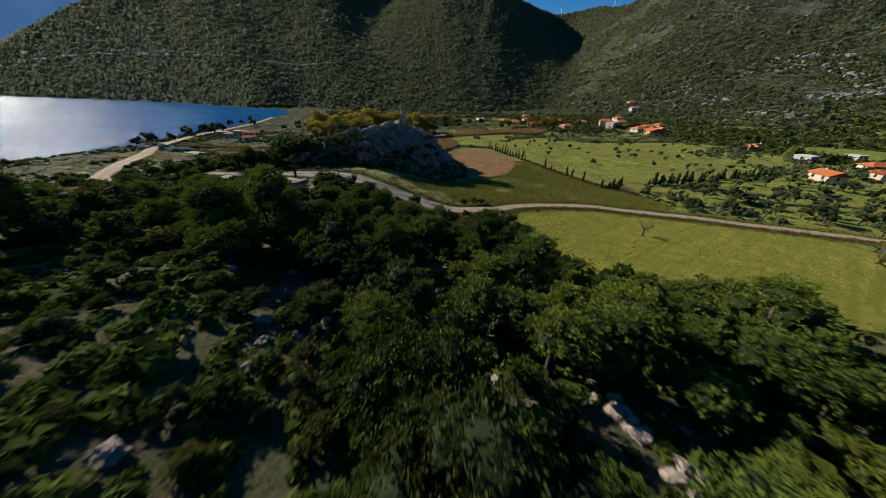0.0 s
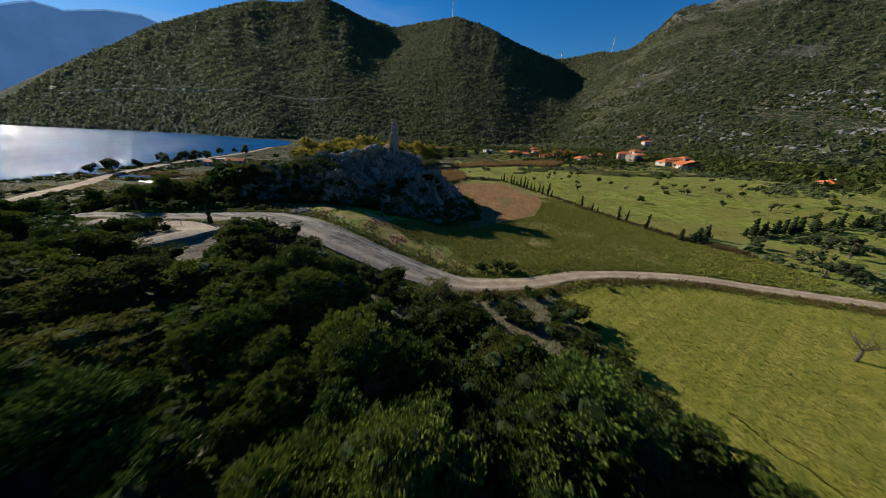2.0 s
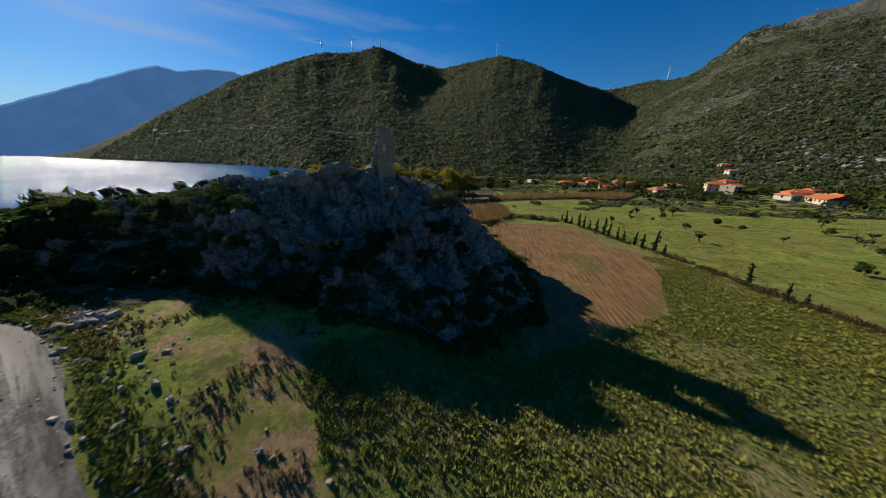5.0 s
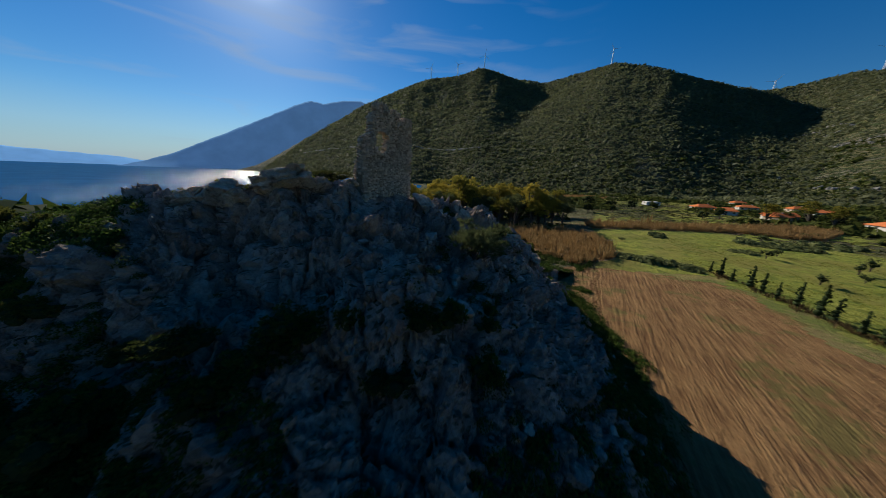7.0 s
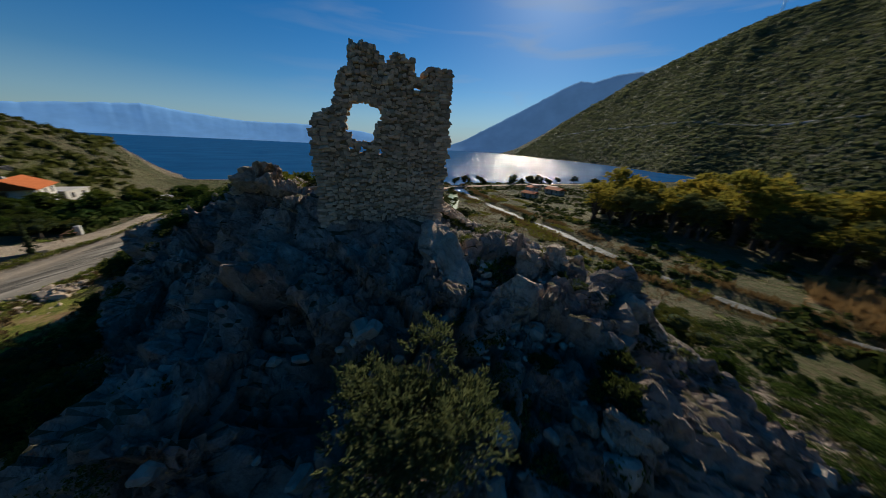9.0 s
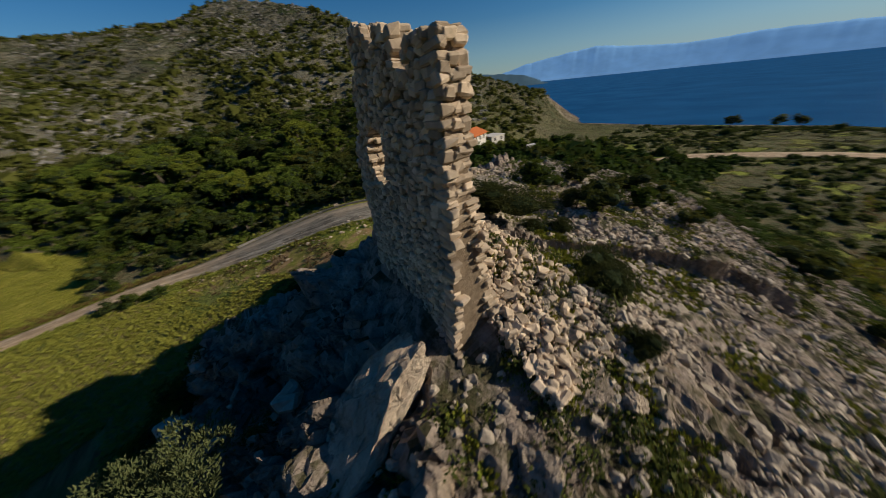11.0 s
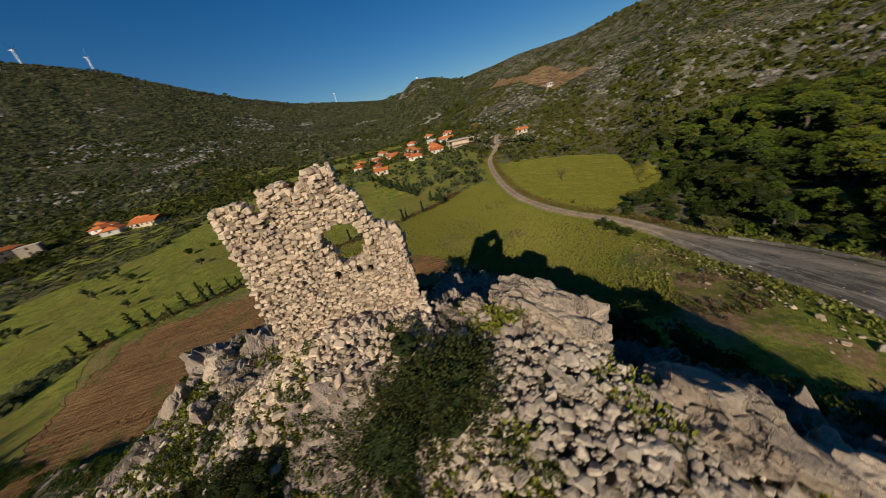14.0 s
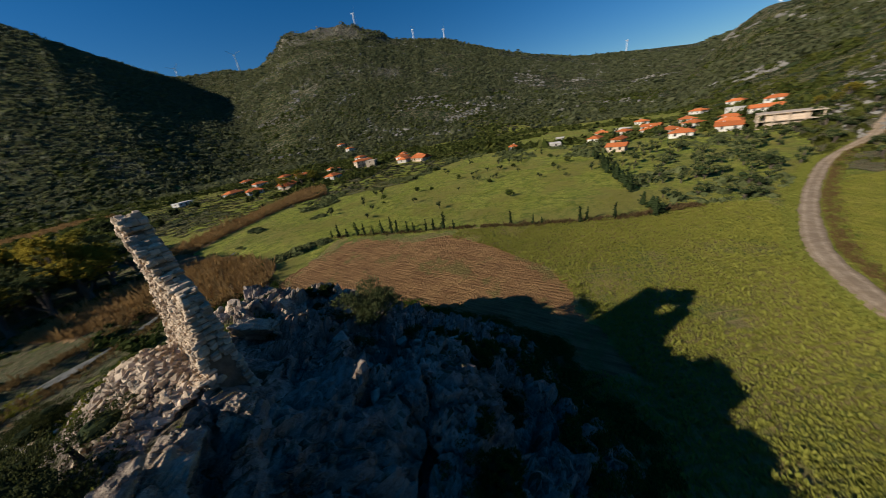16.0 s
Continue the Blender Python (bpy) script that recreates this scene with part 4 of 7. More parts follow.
# ---- the ruined tower wall ----
WALL = [(117.19, 14.8), (117.19, 18.35), (117.24, 21.61), (117.71, 21.73), (117.82, 21.93), (118.16, 21.91), (118.38, 22.5), (118.58, 23.49), (118.85, 23.6), (119.01, 23.79), (119.15, 23.76), (119.19, 24.71), (119.49, 24.6), (119.74, 24.73), (120.29, 24.69), (120.33, 24.32), (120.58, 24.29), (120.62, 23.92), (120.98, 23.95), (121.03, 24.44), (121.47, 24.48), (121.77, 24.18), (121.93, 24.26), (122.08, 24.28), (122.12, 23.55), (122.3, 23.38), (122.6, 23.36), (122.74, 23.9), (123.05, 24.07), (123.55, 23.96), (123.88, 24.11), (123.97, 23.81), (123.92, 20.47), (123.68, 14.8)]
OPENING = [(119.14, 22.17), (119.4, 22.33), (119.81, 22.33), (120.11, 22.19), (120.52, 22.08), (120.56, 21.46), (120.18, 21.32), (120.15, 20.55), (118.99, 20.5), (119.06, 20.75), (118.82, 21.04), (118.79, 21.35), (118.86, 21.72)]
HOLES = [(121.84, 23.19, 0.07), (122.33, 23.04, 0.13), (119.5, 20.14, 0.13), (120.43, 20.1, 0.13), (118.91, 20.11, 0.10)]


def face_x(y, z, back=False):
    """The wall's two faces: it leans back and thins upwards; loose stones fan out at its inner foot."""
    x = -15.58 + 0.055 * (y - 120.0) - 0.012 * (z - 20.0)
    if not back:
        return x
    spall = 0.13 * float(vnoise(y * 0.8, z * 0.8, 0, 14)) + 0.06 * float(vnoise(y * 2.1, z * 2.1, 0, 15))
    return x - (0.82 - 0.045 * (z - 21) + 0.3 * float(ease(20.4, 18.6, z)) + 0.7 * float(ease(18.8, 16, z)) + spall)


def chunk(rng, sx, sy, sz, chamfer=0.2, wob=0.12):
    """A hewn stone: a box with cut and jittered corners. 24 corners, 44 triangles."""
    v = []
    for i in (-1, 1):
        for j in (-1, 1):
            for k in (-1, 1):
                w = 1 + rng.uniform(-wob, wob, 3)
                c = chamfer * min(sx, sy, sz) * rng.uniform(0.7, 1.5)
                p = np.array([i * sx * w[0], j * sy * w[1], k * sz * w[2]])
                s = np.array([i, j, k])
                for ax in range(3):
                    q = p - s * c
                    q[ax] = p[ax]
                    v.append(q)
    return np.array(v)


CHUNK_FACES = []


def chunk_faces():
    if CHUNK_FACES:
        return CHUNK_FACES
    at = lambda i, j, k, ax: ((i * 2 + j) * 2 + k) * 3 + ax
    f = []
    for ax in range(3):
        for s in (0, 1):
            o = [a for a in range(3) if a != ax]
            ring = []
            for a, b in ((0, 0), (1, 0), (1, 1), (0, 1)):
                t = [0, 0, 0]
                t[ax], t[o[0]], t[o[1]] = s, a, b
                ring.append(at(*t, ax))
            flip = (s == 0) != (ax == 1)
            f.append(tuple(ring[::-1] if flip else ring))
    for ax in range(3):
        o = [a for a in range(3) if a != ax]
        for a in (0, 1):
            for b in (0, 1):
                t0, t1 = [0, 0, 0], [0, 0, 0]
                t0[o[0]], t0[o[1]] = a, b
                t1[o[0]], t1[o[1]] = a, b
                t1[ax] = 1
                f.append((at(*t0, o[0]), at(*t1, o[0]), at(*t1, o[1]), at(*t0, o[1])))
    for i in (0, 1):
        for j in (0, 1):
            for k in (0, 1):
                f.append((at(i, j, k, 0), at(i, j, k, 1), at(i, j, k, 2)))
    CHUNK_FACES.extend(f)
    return CHUNK_FACES


def solid(name, verts, faces, material):
    """A closed mesh whose faces all look outwards."""
    bm = bmesh.new()
    vs = [bm.verts.new(v) for v in verts]
    for f in faces:
        bm.faces.new([vs[i] for i in f])
    bmesh.ops.recalc_face_normals(bm, faces=bm.faces)
    me = bpy.data.meshes.new(name)
    bm.to_mesh(me)
    bm.free()
    me.materials.append(material)
    return me


def ruin():
    rng = np.random.default_rng(4)
    at = Vector((-15.9, 120.5, 16.0))
    ob = thing("ruined_tower", Matrix.Translation(at), "ruined rubble-stone tower wall with a broken window opening", "ruin")
    meshes = [solid("stone", chunk(rng, 0.5, 0.5, 0.5, 0.34, 0.20), chunk_faces(), STONE) for _ in range(20)]
    shape = chunk_faces()
    joined, jf, singles = [], [], 0

    def ok(y, z):
        if not inside(y, z, WALL) or inside(y, z, OPENING):
            return False
        return all(math.hypot(y - a, z - b) > r for a, b, r in HOLES)

    def lay(name, x, y, z, wx, wy, wz, single, turn=0.0, label=""):
        nonlocal jf
        rot = Euler((rng.uniform(-0.14, 0.14) + turn, rng.uniform(-0.10, 0.10), rng.uniform(-0.10, 0.10)))
        if single:
            o = new(name, meshes[rng.integers(len(meshes))])
            o.parent = ob
            o.matrix_local = Matrix.LocRotScale(Vector((x, y, z)) - at, rot, (wx, wy, wz))
            if label:
                tagged(o, label)
        else:
            v = chunk(rng, wx / 2, wy / 2, wz / 2, 0.32, 0.2) @ np.array(rot.to_matrix()).T + np.array([x, y, z]) - np.array(at)
            n = sum(len(b) for b in joined)
            joined.append(v)
            jf += [tuple(i + n for i in f) for f in shape]

    # two faces of rough courses, squared blocks at the outer ends
    for back in (False, True):
        z = 15.0
        while z < 25.0:
            h = rng.uniform(0.11, 0.19) if back else rng.uniform(0.13, 0.22)
            y = 117.1 + rng.uniform(-0.1, 0.1)
            while y < 124.1:
                edge = 123.97 - 0.05 * max(0.0, 20.5 - z)
                corner = (y > edge - 0.62 or y < 117.6) and not back
                tall = h * (1.04 if corner else rng.uniform(0.7, 1.25))
                w = rng.uniform(0.34, 0.62) if corner else h * rng.uniform(0.8, 1.9)
                yc, zc = y + w / 2, z + h / 2 + (0 if corner else rng.uniform(-0.09, 0.09))
                y += w * rng.uniform(0.94, 1.02)
                if not ok(yc, zc):
                    continue
                grow = 0.99 if corner else rng.uniform(0.88, 1.06)
                deep = rng.uniform(0.22, 0.36)
                x = face_x(yc, zc, back) + (deep / 2 if back else -deep / 2) + rng.normal(0, 0.03 if not back else 0.055)
                single = (not back and 17.4 < zc < 21.9 and singles < 300)
                singles += single
                lay("stone", x, yc, zc, deep, w * grow, tall * grow, single, 0 if corner else rng.uniform(-0.3, 0.3))
            z += h * 0.97
    # stones seen in the broken edges, the jambs and the arch
    ring = WALL[1:-1]
    for line, closed in ((ring, False), (OPENING, True)):
        pts = line + line[:1] if closed else line
        for (ya, za), (yb, zb) in zip(pts, pts[1:]):
            n = max(1, int(math.hypot(yb - ya, zb - za) / 0.26))
            for i in range(n):
                t = (i + rng.uniform(0.3, 0.7)) / n
                y, z = ya + t * (yb - ya), za + t * (zb - za)
                cy, cz = (119.7, 21.4) if closed else (120.5, 20.0)
                s = (-1 if closed else 1) * 0.13 / max(0.1, math.hypot(y - cy, z - cz))
                y, z = y - s * (y - cy), z - s * (z - cz)
                for f in (0.2, 0.5, 0.8):
                    x0, x1 = face_x(y, z), face_x(y, z, True)
                    lay("stone", x0 + (x1 - x0) * (f + rng.uniform(-0.05, 0.05)), y, z, rng.uniform(0.24, 0.36), rng.uniform(0.2, 0.34), rng.uniform(0.15, 0.27), False, rng.uniform(-0.5, 0.5))
    # flat sill slabs
    for y, w in ((119.25, 0.78), (120.2, 0.5)):
        lay("sill", face_x(y, 20.4) - 0.42, y, 20.42, 0.80, w, 0.17, True, 0, "flat stone sill slab")
    stuff("masonry", mesh_of("masonry", np.vstack(joined), jf, STONES), "", "", ob)
    # the core: packed mortar and rubble between the faces
    cs = 0.12
    ys, zs = np.arange(117.0, 124.2, cs), np.arange(14.8, 25.0, cs)
    filled = {}
    for i, y in enumerate(ys):
        for j, z in enumerate(zs):
            if all(ok(y + a, z + b) for a in (-0.07, 0.07) for b in (-0.07, 0.07)):
                filled[i, j] = True
    verts, faces = [], []
    lookup = {}

    def corner_at(i, j, b):
        if (i, j, b) not in lookup:
            y, z = ys[0] + (i - 0.5) * cs, zs[0] + (j - 0.5) * cs
            lookup[i, j, b] = len(verts)
            verts.append(np.array([face_x(y, z, b) + (0.10 if b else -0.10) + 0.03 * float(vnoise(y * 6, z * 6, b, 8)), y, z]) - np.array(at))
        return lookup[i, j, b]

    for (i, j) in filled:
        for b in (False, True):
            q = [corner_at(i, j, b), corner_at(i + 1, j, b), corner_at(i + 1, j + 1, b), corner_at(i, j + 1, b)]
            faces.append(q[::-1] if b else q)
        for (di, dj), (a, c) in (((-1, 0), ((0, 0), (0, 1))), ((1, 0), ((1, 0), (1, 1))), ((0, -1), ((0, 0), (1, 0))), ((0, 1), ((0, 1), (1, 1)))):
            if (i + di, j + dj) not in filled:
                faces.append([corner_at(i + a[0], j + a[1], False), corner_at(i + c[0], j + c[1], False), corner_at(i + c[0], j + c[1], True), corner_at(i + a[0], j + a[1], True)])
    part("core", mesh_of("core", verts, faces, MORTAR), MORTAR, ob, "pale mortar and rubble core")


ruin()


# ---- boulders and loose stones on the knoll ----
def boulder_mesh(rng, name, seed, detail=3):
    bm = bmesh.new()
    bmesh.ops.create_icosphere(bm, subdivisions=detail, radius=1.0)
    v = np.array([p.co[:] for p in bm.verts])
    d1, d2, rnd, tilt = cells(v[:, 0] * 1.3 + seed, v[:, 1] * 1.3, v[:, 2] * 1.3, seed)
    for _ in range(16):       # planes that cut the ball into flat faces
        nrm = rng.normal(size=3)
        nrm /= np.linalg.norm(nrm)
        lim = rng.uniform(0.52, 0.86)
        over = np.clip(v @ nrm - lim, 0, None)
        v -= over[:, None] * nrm
    v *= (1 + 0.16 * (rnd - 0.5) + 0.2 * tilt - 0.12 * ease(0.15, 0.0, d2 - d1) + 0.12 * fbm(v[:, 0] * 2 + seed, v[:, 1] * 2, v[:, 2] * 2, seed, 4))[:, None]
    if detail > 4:       # pitted, fissured surface of the large masses
        e1, e2, ernd, etilt = cells(v[:, 0] * 3.2 + seed, v[:, 1] * 3.2, v[:, 2] * 2.2, seed + 5)
        v *= (1 + 0.07 * (ernd - 0.5) + 0.10 * etilt - 0.06 * ease(0.14, 0.0, e2 - e1) + 0.05 * fbm(v[:, 0] * 7, v[:, 1] * 7, v[:, 2] * 7, seed + 3, 3))[:, None]
    for p, q in zip(bm.verts, v):
        p.co = q
    me = bpy.data.meshes.new(name)
    bm.to_mesh(me)
    bm.free()
    me.materials.append(ROCK)
    return me


def boulders():
    rng = np.random.default_rng(9)
    kinds = [boulder_mesh(rng, "boulder", 100 + i, 4) for i in range(9)]
    big = [boulder_mesh(rng, "bedrock", 140 + i, 5) for i in range(3)]
    # bedrock that stands out along the crest: x, y, top, half length, half width, half height, turn
    for i, (x, y, top, a, b, c, turn) in enumerate(((-21.3, 112.8, 19.0, 2.9, 1.7, 1.9, 0.55), (-25.6, 110.7, 17.8, 2.7, 1.7, 1.5, 0.45), (-18.9, 115.2, 18.35, 1.2, 0.9, 1.0, 0.8), (-28.6, 109.4, 16.9, 2.1, 1.5, 1.4, 0.3), (-32.5, 108.6, 16.0, 1.7, 1.3, 1.2, 0.1), (-16.9, 115.7, 17.7, 0.9, 0.7, 0.9, 0.5), (-24.0, 113.2, 17.5, 1.3, 0.9, 0.8, 0.9))):
        o = new("bedrock", big[i % 3])
        o.matrix_world = Matrix.LocRotScale((x, y, top - c * 0.86), Euler((0.08, -0.05, turn)), (a, b, c))
        tagged(o, "massive pale limestone bedrock on the knoll's crest", "rock", "bedrock on the crest")
    for x, y, s, h in ((-13.0, 125.9, 0.9, 0.9), (-11.9, 127.6, 1.25, 1.1), (-12.4, 129.6, 1.1, 1.0), (-13.3, 128.6, 0.9, 0.8), (-10.2, 126.2, 1.3, 1.3), (-9.2, 131.3, 1.1, 0.9), (-14.0, 127.9, 1.1, 0.9), (-9.0, 133.5, 1.2, 1.0), (-15.2, 127.0, 0.8, 0.6), (-15.6, 129.0, 0.9, 0.7), (-13.2, 131.8, 1.0, 0.8), (-2.6, 125.4, 0.9, 0.8), (-4.6, 127.4, 0.9, 0.8), (-2.6, 128.7, 1.0, 0.8)):
        put_boulder(rng, kinds, x, y, s, h)
    slab = new("boulder", kinds[5])       # the tall slab that leans below the wall's end
    slab.matrix_world = Matrix.LocRotScale((-12.5, 123.2, 15.1), Euler((0.12, 0.62, 0.05)), (2.7, 1.25, 0.95))
    tagged(slab, "tall grey limestone slab leaning below the ruined wall", "boulder", "boulders on the knoll")
    n = 0
    while n < 90:
        x, y = rng.uniform(-62, 4), rng.uniform(97, 150)
        k, steep = knoll_z(x, y)
        if k < ground_z(x, y) + 0.4 or math.hypot(x + 15.5, (y - 120.5) * 0.5) < 2.6 or (steep > 0 and rng.random() < 0.7):
            continue
        s = rng.uniform(0.4, 0.8) if steep > 0 else rng.uniform(0.22, 0.6)
        put_boulder(rng, kinds, x, y, s, s * rng.uniform(0.4, 0.7))
        n += 1
    for i in range(70):      # rocks that show between the trees of the wood
        x, y = (rng.uniform(-45, 24), rng.uniform(4, 58)) if i < 50 else (rng.normal(11.5, 1.6), rng.normal(8.0, 1.6)) if i < 64 else (rng.normal(-12.5, 3.0), rng.normal(11.0, 3.0))
        put_boulder(rng, kinds, x, y, rng.uniform(0.4, 1.0), rng.uniform(0.3, 0.6))
    # stones rolled down to the road's edge and the field
    for x, y, s in ((-31.9, 90.6, 0.7), (-30.6, 91.2, 0.5), (-14.6, 83.8, 0.35), (-8.4, 82.0, 0.35), (-11.0, 85.0, 0.3), (-19.5, 86.4, 0.4), (-23.0, 88.0, 0.4), (-49.5, 93.5, 1.1), (-22.2, 74.6, 0.7)):
        put_boulder(rng, kinds, x, y, s, s * 0.8)


def put_boulder(rng, kinds, x, y, s, h):
    o = new("boulder", kinds[rng.integers(len(kinds))])
    o.matrix_world = Matrix.LocRotScale((x, y, top_z(x, y) + h * 0.22), Euler((rng.uniform(-0.3, 0.3), rng.uniform(-0.3, 0.3), rng.uniform(0, 6.3))), (s * rng.uniform(0.8, 1.1), s * rng.uniform(0.7, 1.0), h))
    tagged(o, "weathered grey limestone boulder on the knoll" if h > 0.6 else "small pale limestone boulder on the slope", "boulder", "boulders on the knoll")


boulders()


def surface_z(x, y):
    return np.maximum(ground_z(x, y), knoll_z(x, y)[0])


def gather(count, propose, seed):
    """Draws spots in bulk: propose(rng, n) gives x, y and which of them to keep."""
    rng = np.random.default_rng(seed)
    xs, ys, n = [], [], 0
    while n < count:
        x, y, keep = propose(rng, count * 3)
        xs.append(x[keep])
        ys.append(y[keep])
        n += int(keep.sum())
    return np.concatenate(xs)[:count], np.concatenate(ys)[:count]


def loose_stones(name, count, propose, size, label, seed, heap=None, material=None):
    rng = np.random.default_rng(seed)
    x, y = gather(count, propose, seed)
    z = surface_z(x, y) + (heap(x, y) if heap else 0)
    kinds = [chunk(rng, rng.uniform(0.6, 1.2), rng.uniform(0.6, 1.1), rng.uniform(0.4, 0.8), 0.46, 0.34) for _ in range(40)]
    s = size * np.clip(rng.lognormal(-0.1, 0.62, count), 0.35, 2.5)
    v = []
    for i in range(count):
        turn = np.array(Euler((rng.uniform(-0.6, 0.6), rng.uniform(-0.6, 0.6), rng.uniform(0, 6.3))).to_matrix())
        v.append(kinds[i % 40] * s[i] @ turn.T + np.array([x[i], y[i], z[i] + 0.2 * s[i]]))
    shape = chunk_faces()
    f = [tuple(q + i * 24 for q in face) for i in range(count) for face in shape]
    stuff(name, mesh_of(name, np.vstack(v), f, material or STONES), label, "stones")


def scree_spot(rng, n):
    x, y = -17.0 - np.abs(rng.normal(0, 14, n)), 119 + rng.normal(0, 11, n)
    k, steep = knoll_z(x, y)
    return x, y, (steep < 0.5) & (k > ground_z(x, y) + 0.3) & (vnoise(x / 3.0, y / 3.0, 0, 47) > -0.35)


def foot_spot(rng, n):
    return -16.6 - np.abs(rng.normal(0, 1.9, n)), rng.uniform(117.0, 126.5, n), np.ones(n, bool)


def end_spot(rng, n):
    return rng.uniform(-22, -8, n), rng.uniform(124.0, 137, n), np.ones(n, bool)


def verge_spot(rng, n):
    i = rng.integers(cutoff, len(ROAD) - 24, n)
    return ROAD[i, 0] + rng.normal(0, 2.2, n), ROAD[i, 1] + ROAD[i, 2] * 0.5 + np.abs(rng.normal(0.6, 2.6, n)), np.ones(n, bool)


loose_stones("scree", 12500, scree_spot, 0.074, "pale loose limestone rubble over the knoll's back slope", 21, None, SCREE)
def far_scree_spot(rng, n):
    x, y = rng.uniform(-58, -19, n), rng.uniform(102, 140, n)
    k, steep = knoll_z(x, y)
    return x, y, (steep < 0.5) & (k > ground_z(x, y) + 0.3) & (vnoise(x / 3.0, y / 3.0, 0, 59) > -0.3)


def east_scree_spot(rng, n):
    x, y = rng.uniform(-14, 12, n), rng.uniform(112, 146, n)
    k, steep = knoll_z(x, y)
    return x, y, (steep > 0.5) & (k > ground_z(x, y) - 0.2) & (vnoise(x / 3.0, y / 3.0, 0, 63) > -0.2)


loose_stones("slope_rubble", 4200, far_scree_spot, 0.095, "weathered limestone rubble between the plants on the slope", 28, None, OUTCROP_PALE)
loose_stones("flank_rubble", 240, east_scree_spot, 0.2, "grey limestone blocks strewn down the rock's flank", 29, None, OUTCROP_PALE)
loose_stones("fallen_stones", 2800, foot_spot, 0.075, "fallen building stones heaped below the ruin", 22, lambda x, y: np.clip(0.35 - 0.2 * np.abs(x + 16.8), 0, None))
loose_stones("end_rubble", 1300, end_spot, 0.085, "broken limestone rubble beside the ruin", 23, None, SCREE)
def outcrop_spot(rng, n):
    az, r = rng.uniform(112, 226, n), rng.uniform(75, 330, n)
    x, y = CX + r * np.sin(np.radians(az)), CY + r * np.cos(np.radians(az))
    keep = (r > np.interp(az, H_AZ, H_FOOT) + 30) & (vnoise(x / 22.0, y / 22.0, 0, 57) > -0.3) & ~((np.abs(x) < 62) & (y > -12)) & ~inside(x, y, TERRACE)
    return x, y, keep


def crag_spot(rng, n):
    az, r = rng.uniform(24, 112, n), rng.uniform(430, 1500, n)
    x, y = CX + r * np.sin(np.radians(az)), CY + r * np.cos(np.radians(az))
    band = np.abs(fbm(x / 150.0, y / 150.0, ground_z(x, y) / 60.0, 97, 3))
    return x, y, (band < 0.05) & (ground_z(x, y) > 12)


loose_stones("mountain_rocks", 6500, crag_spot, 1.15, "grey limestone ledges on the mountain slopes", 30, lambda x, y: 0 * x - 0.3, OUTCROP)


def road_spot(rng, n):
    i = rng.integers(cutoff - 20, len(ROAD) - 24, n)
    u = rng.normal(0, 0.3, n)
    return ROAD[i, 0] + 0.3 * u * ROAD[i, 2], ROAD[i, 1] + u * ROAD[i, 2], np.abs(u) < 0.5


loose_stones("hill_rocks", 9000, outcrop_spot, 0.42, "grey limestone outcrops between the scrub on the hill", 25, lambda x, y: 0 * x - 0.25, OUTCROP)
loose_stones("road_gravel_stones", 900, road_spot, 0.028, "loose pebbles on the gravel road", 26, lambda x, y: 0 * x + 0.07)
def debris_spot(rng, n):
    return -31.4 + rng.normal(0, 1.0, n), 90.6 + rng.normal(0, 0.7, n), np.ones(n, bool)


loose_stones("debris_heap", 90, debris_spot, 0.16, "heap of pale broken stones at the road's end", 27, lambda x, y: np.clip(0.5 - 0.4 * np.hypot(x + 31.4, y - 90.6), 0, None))
loose_stones("verge_stones", 650, verge_spot, 0.09, "pale stones scattered on the road verge", 24)


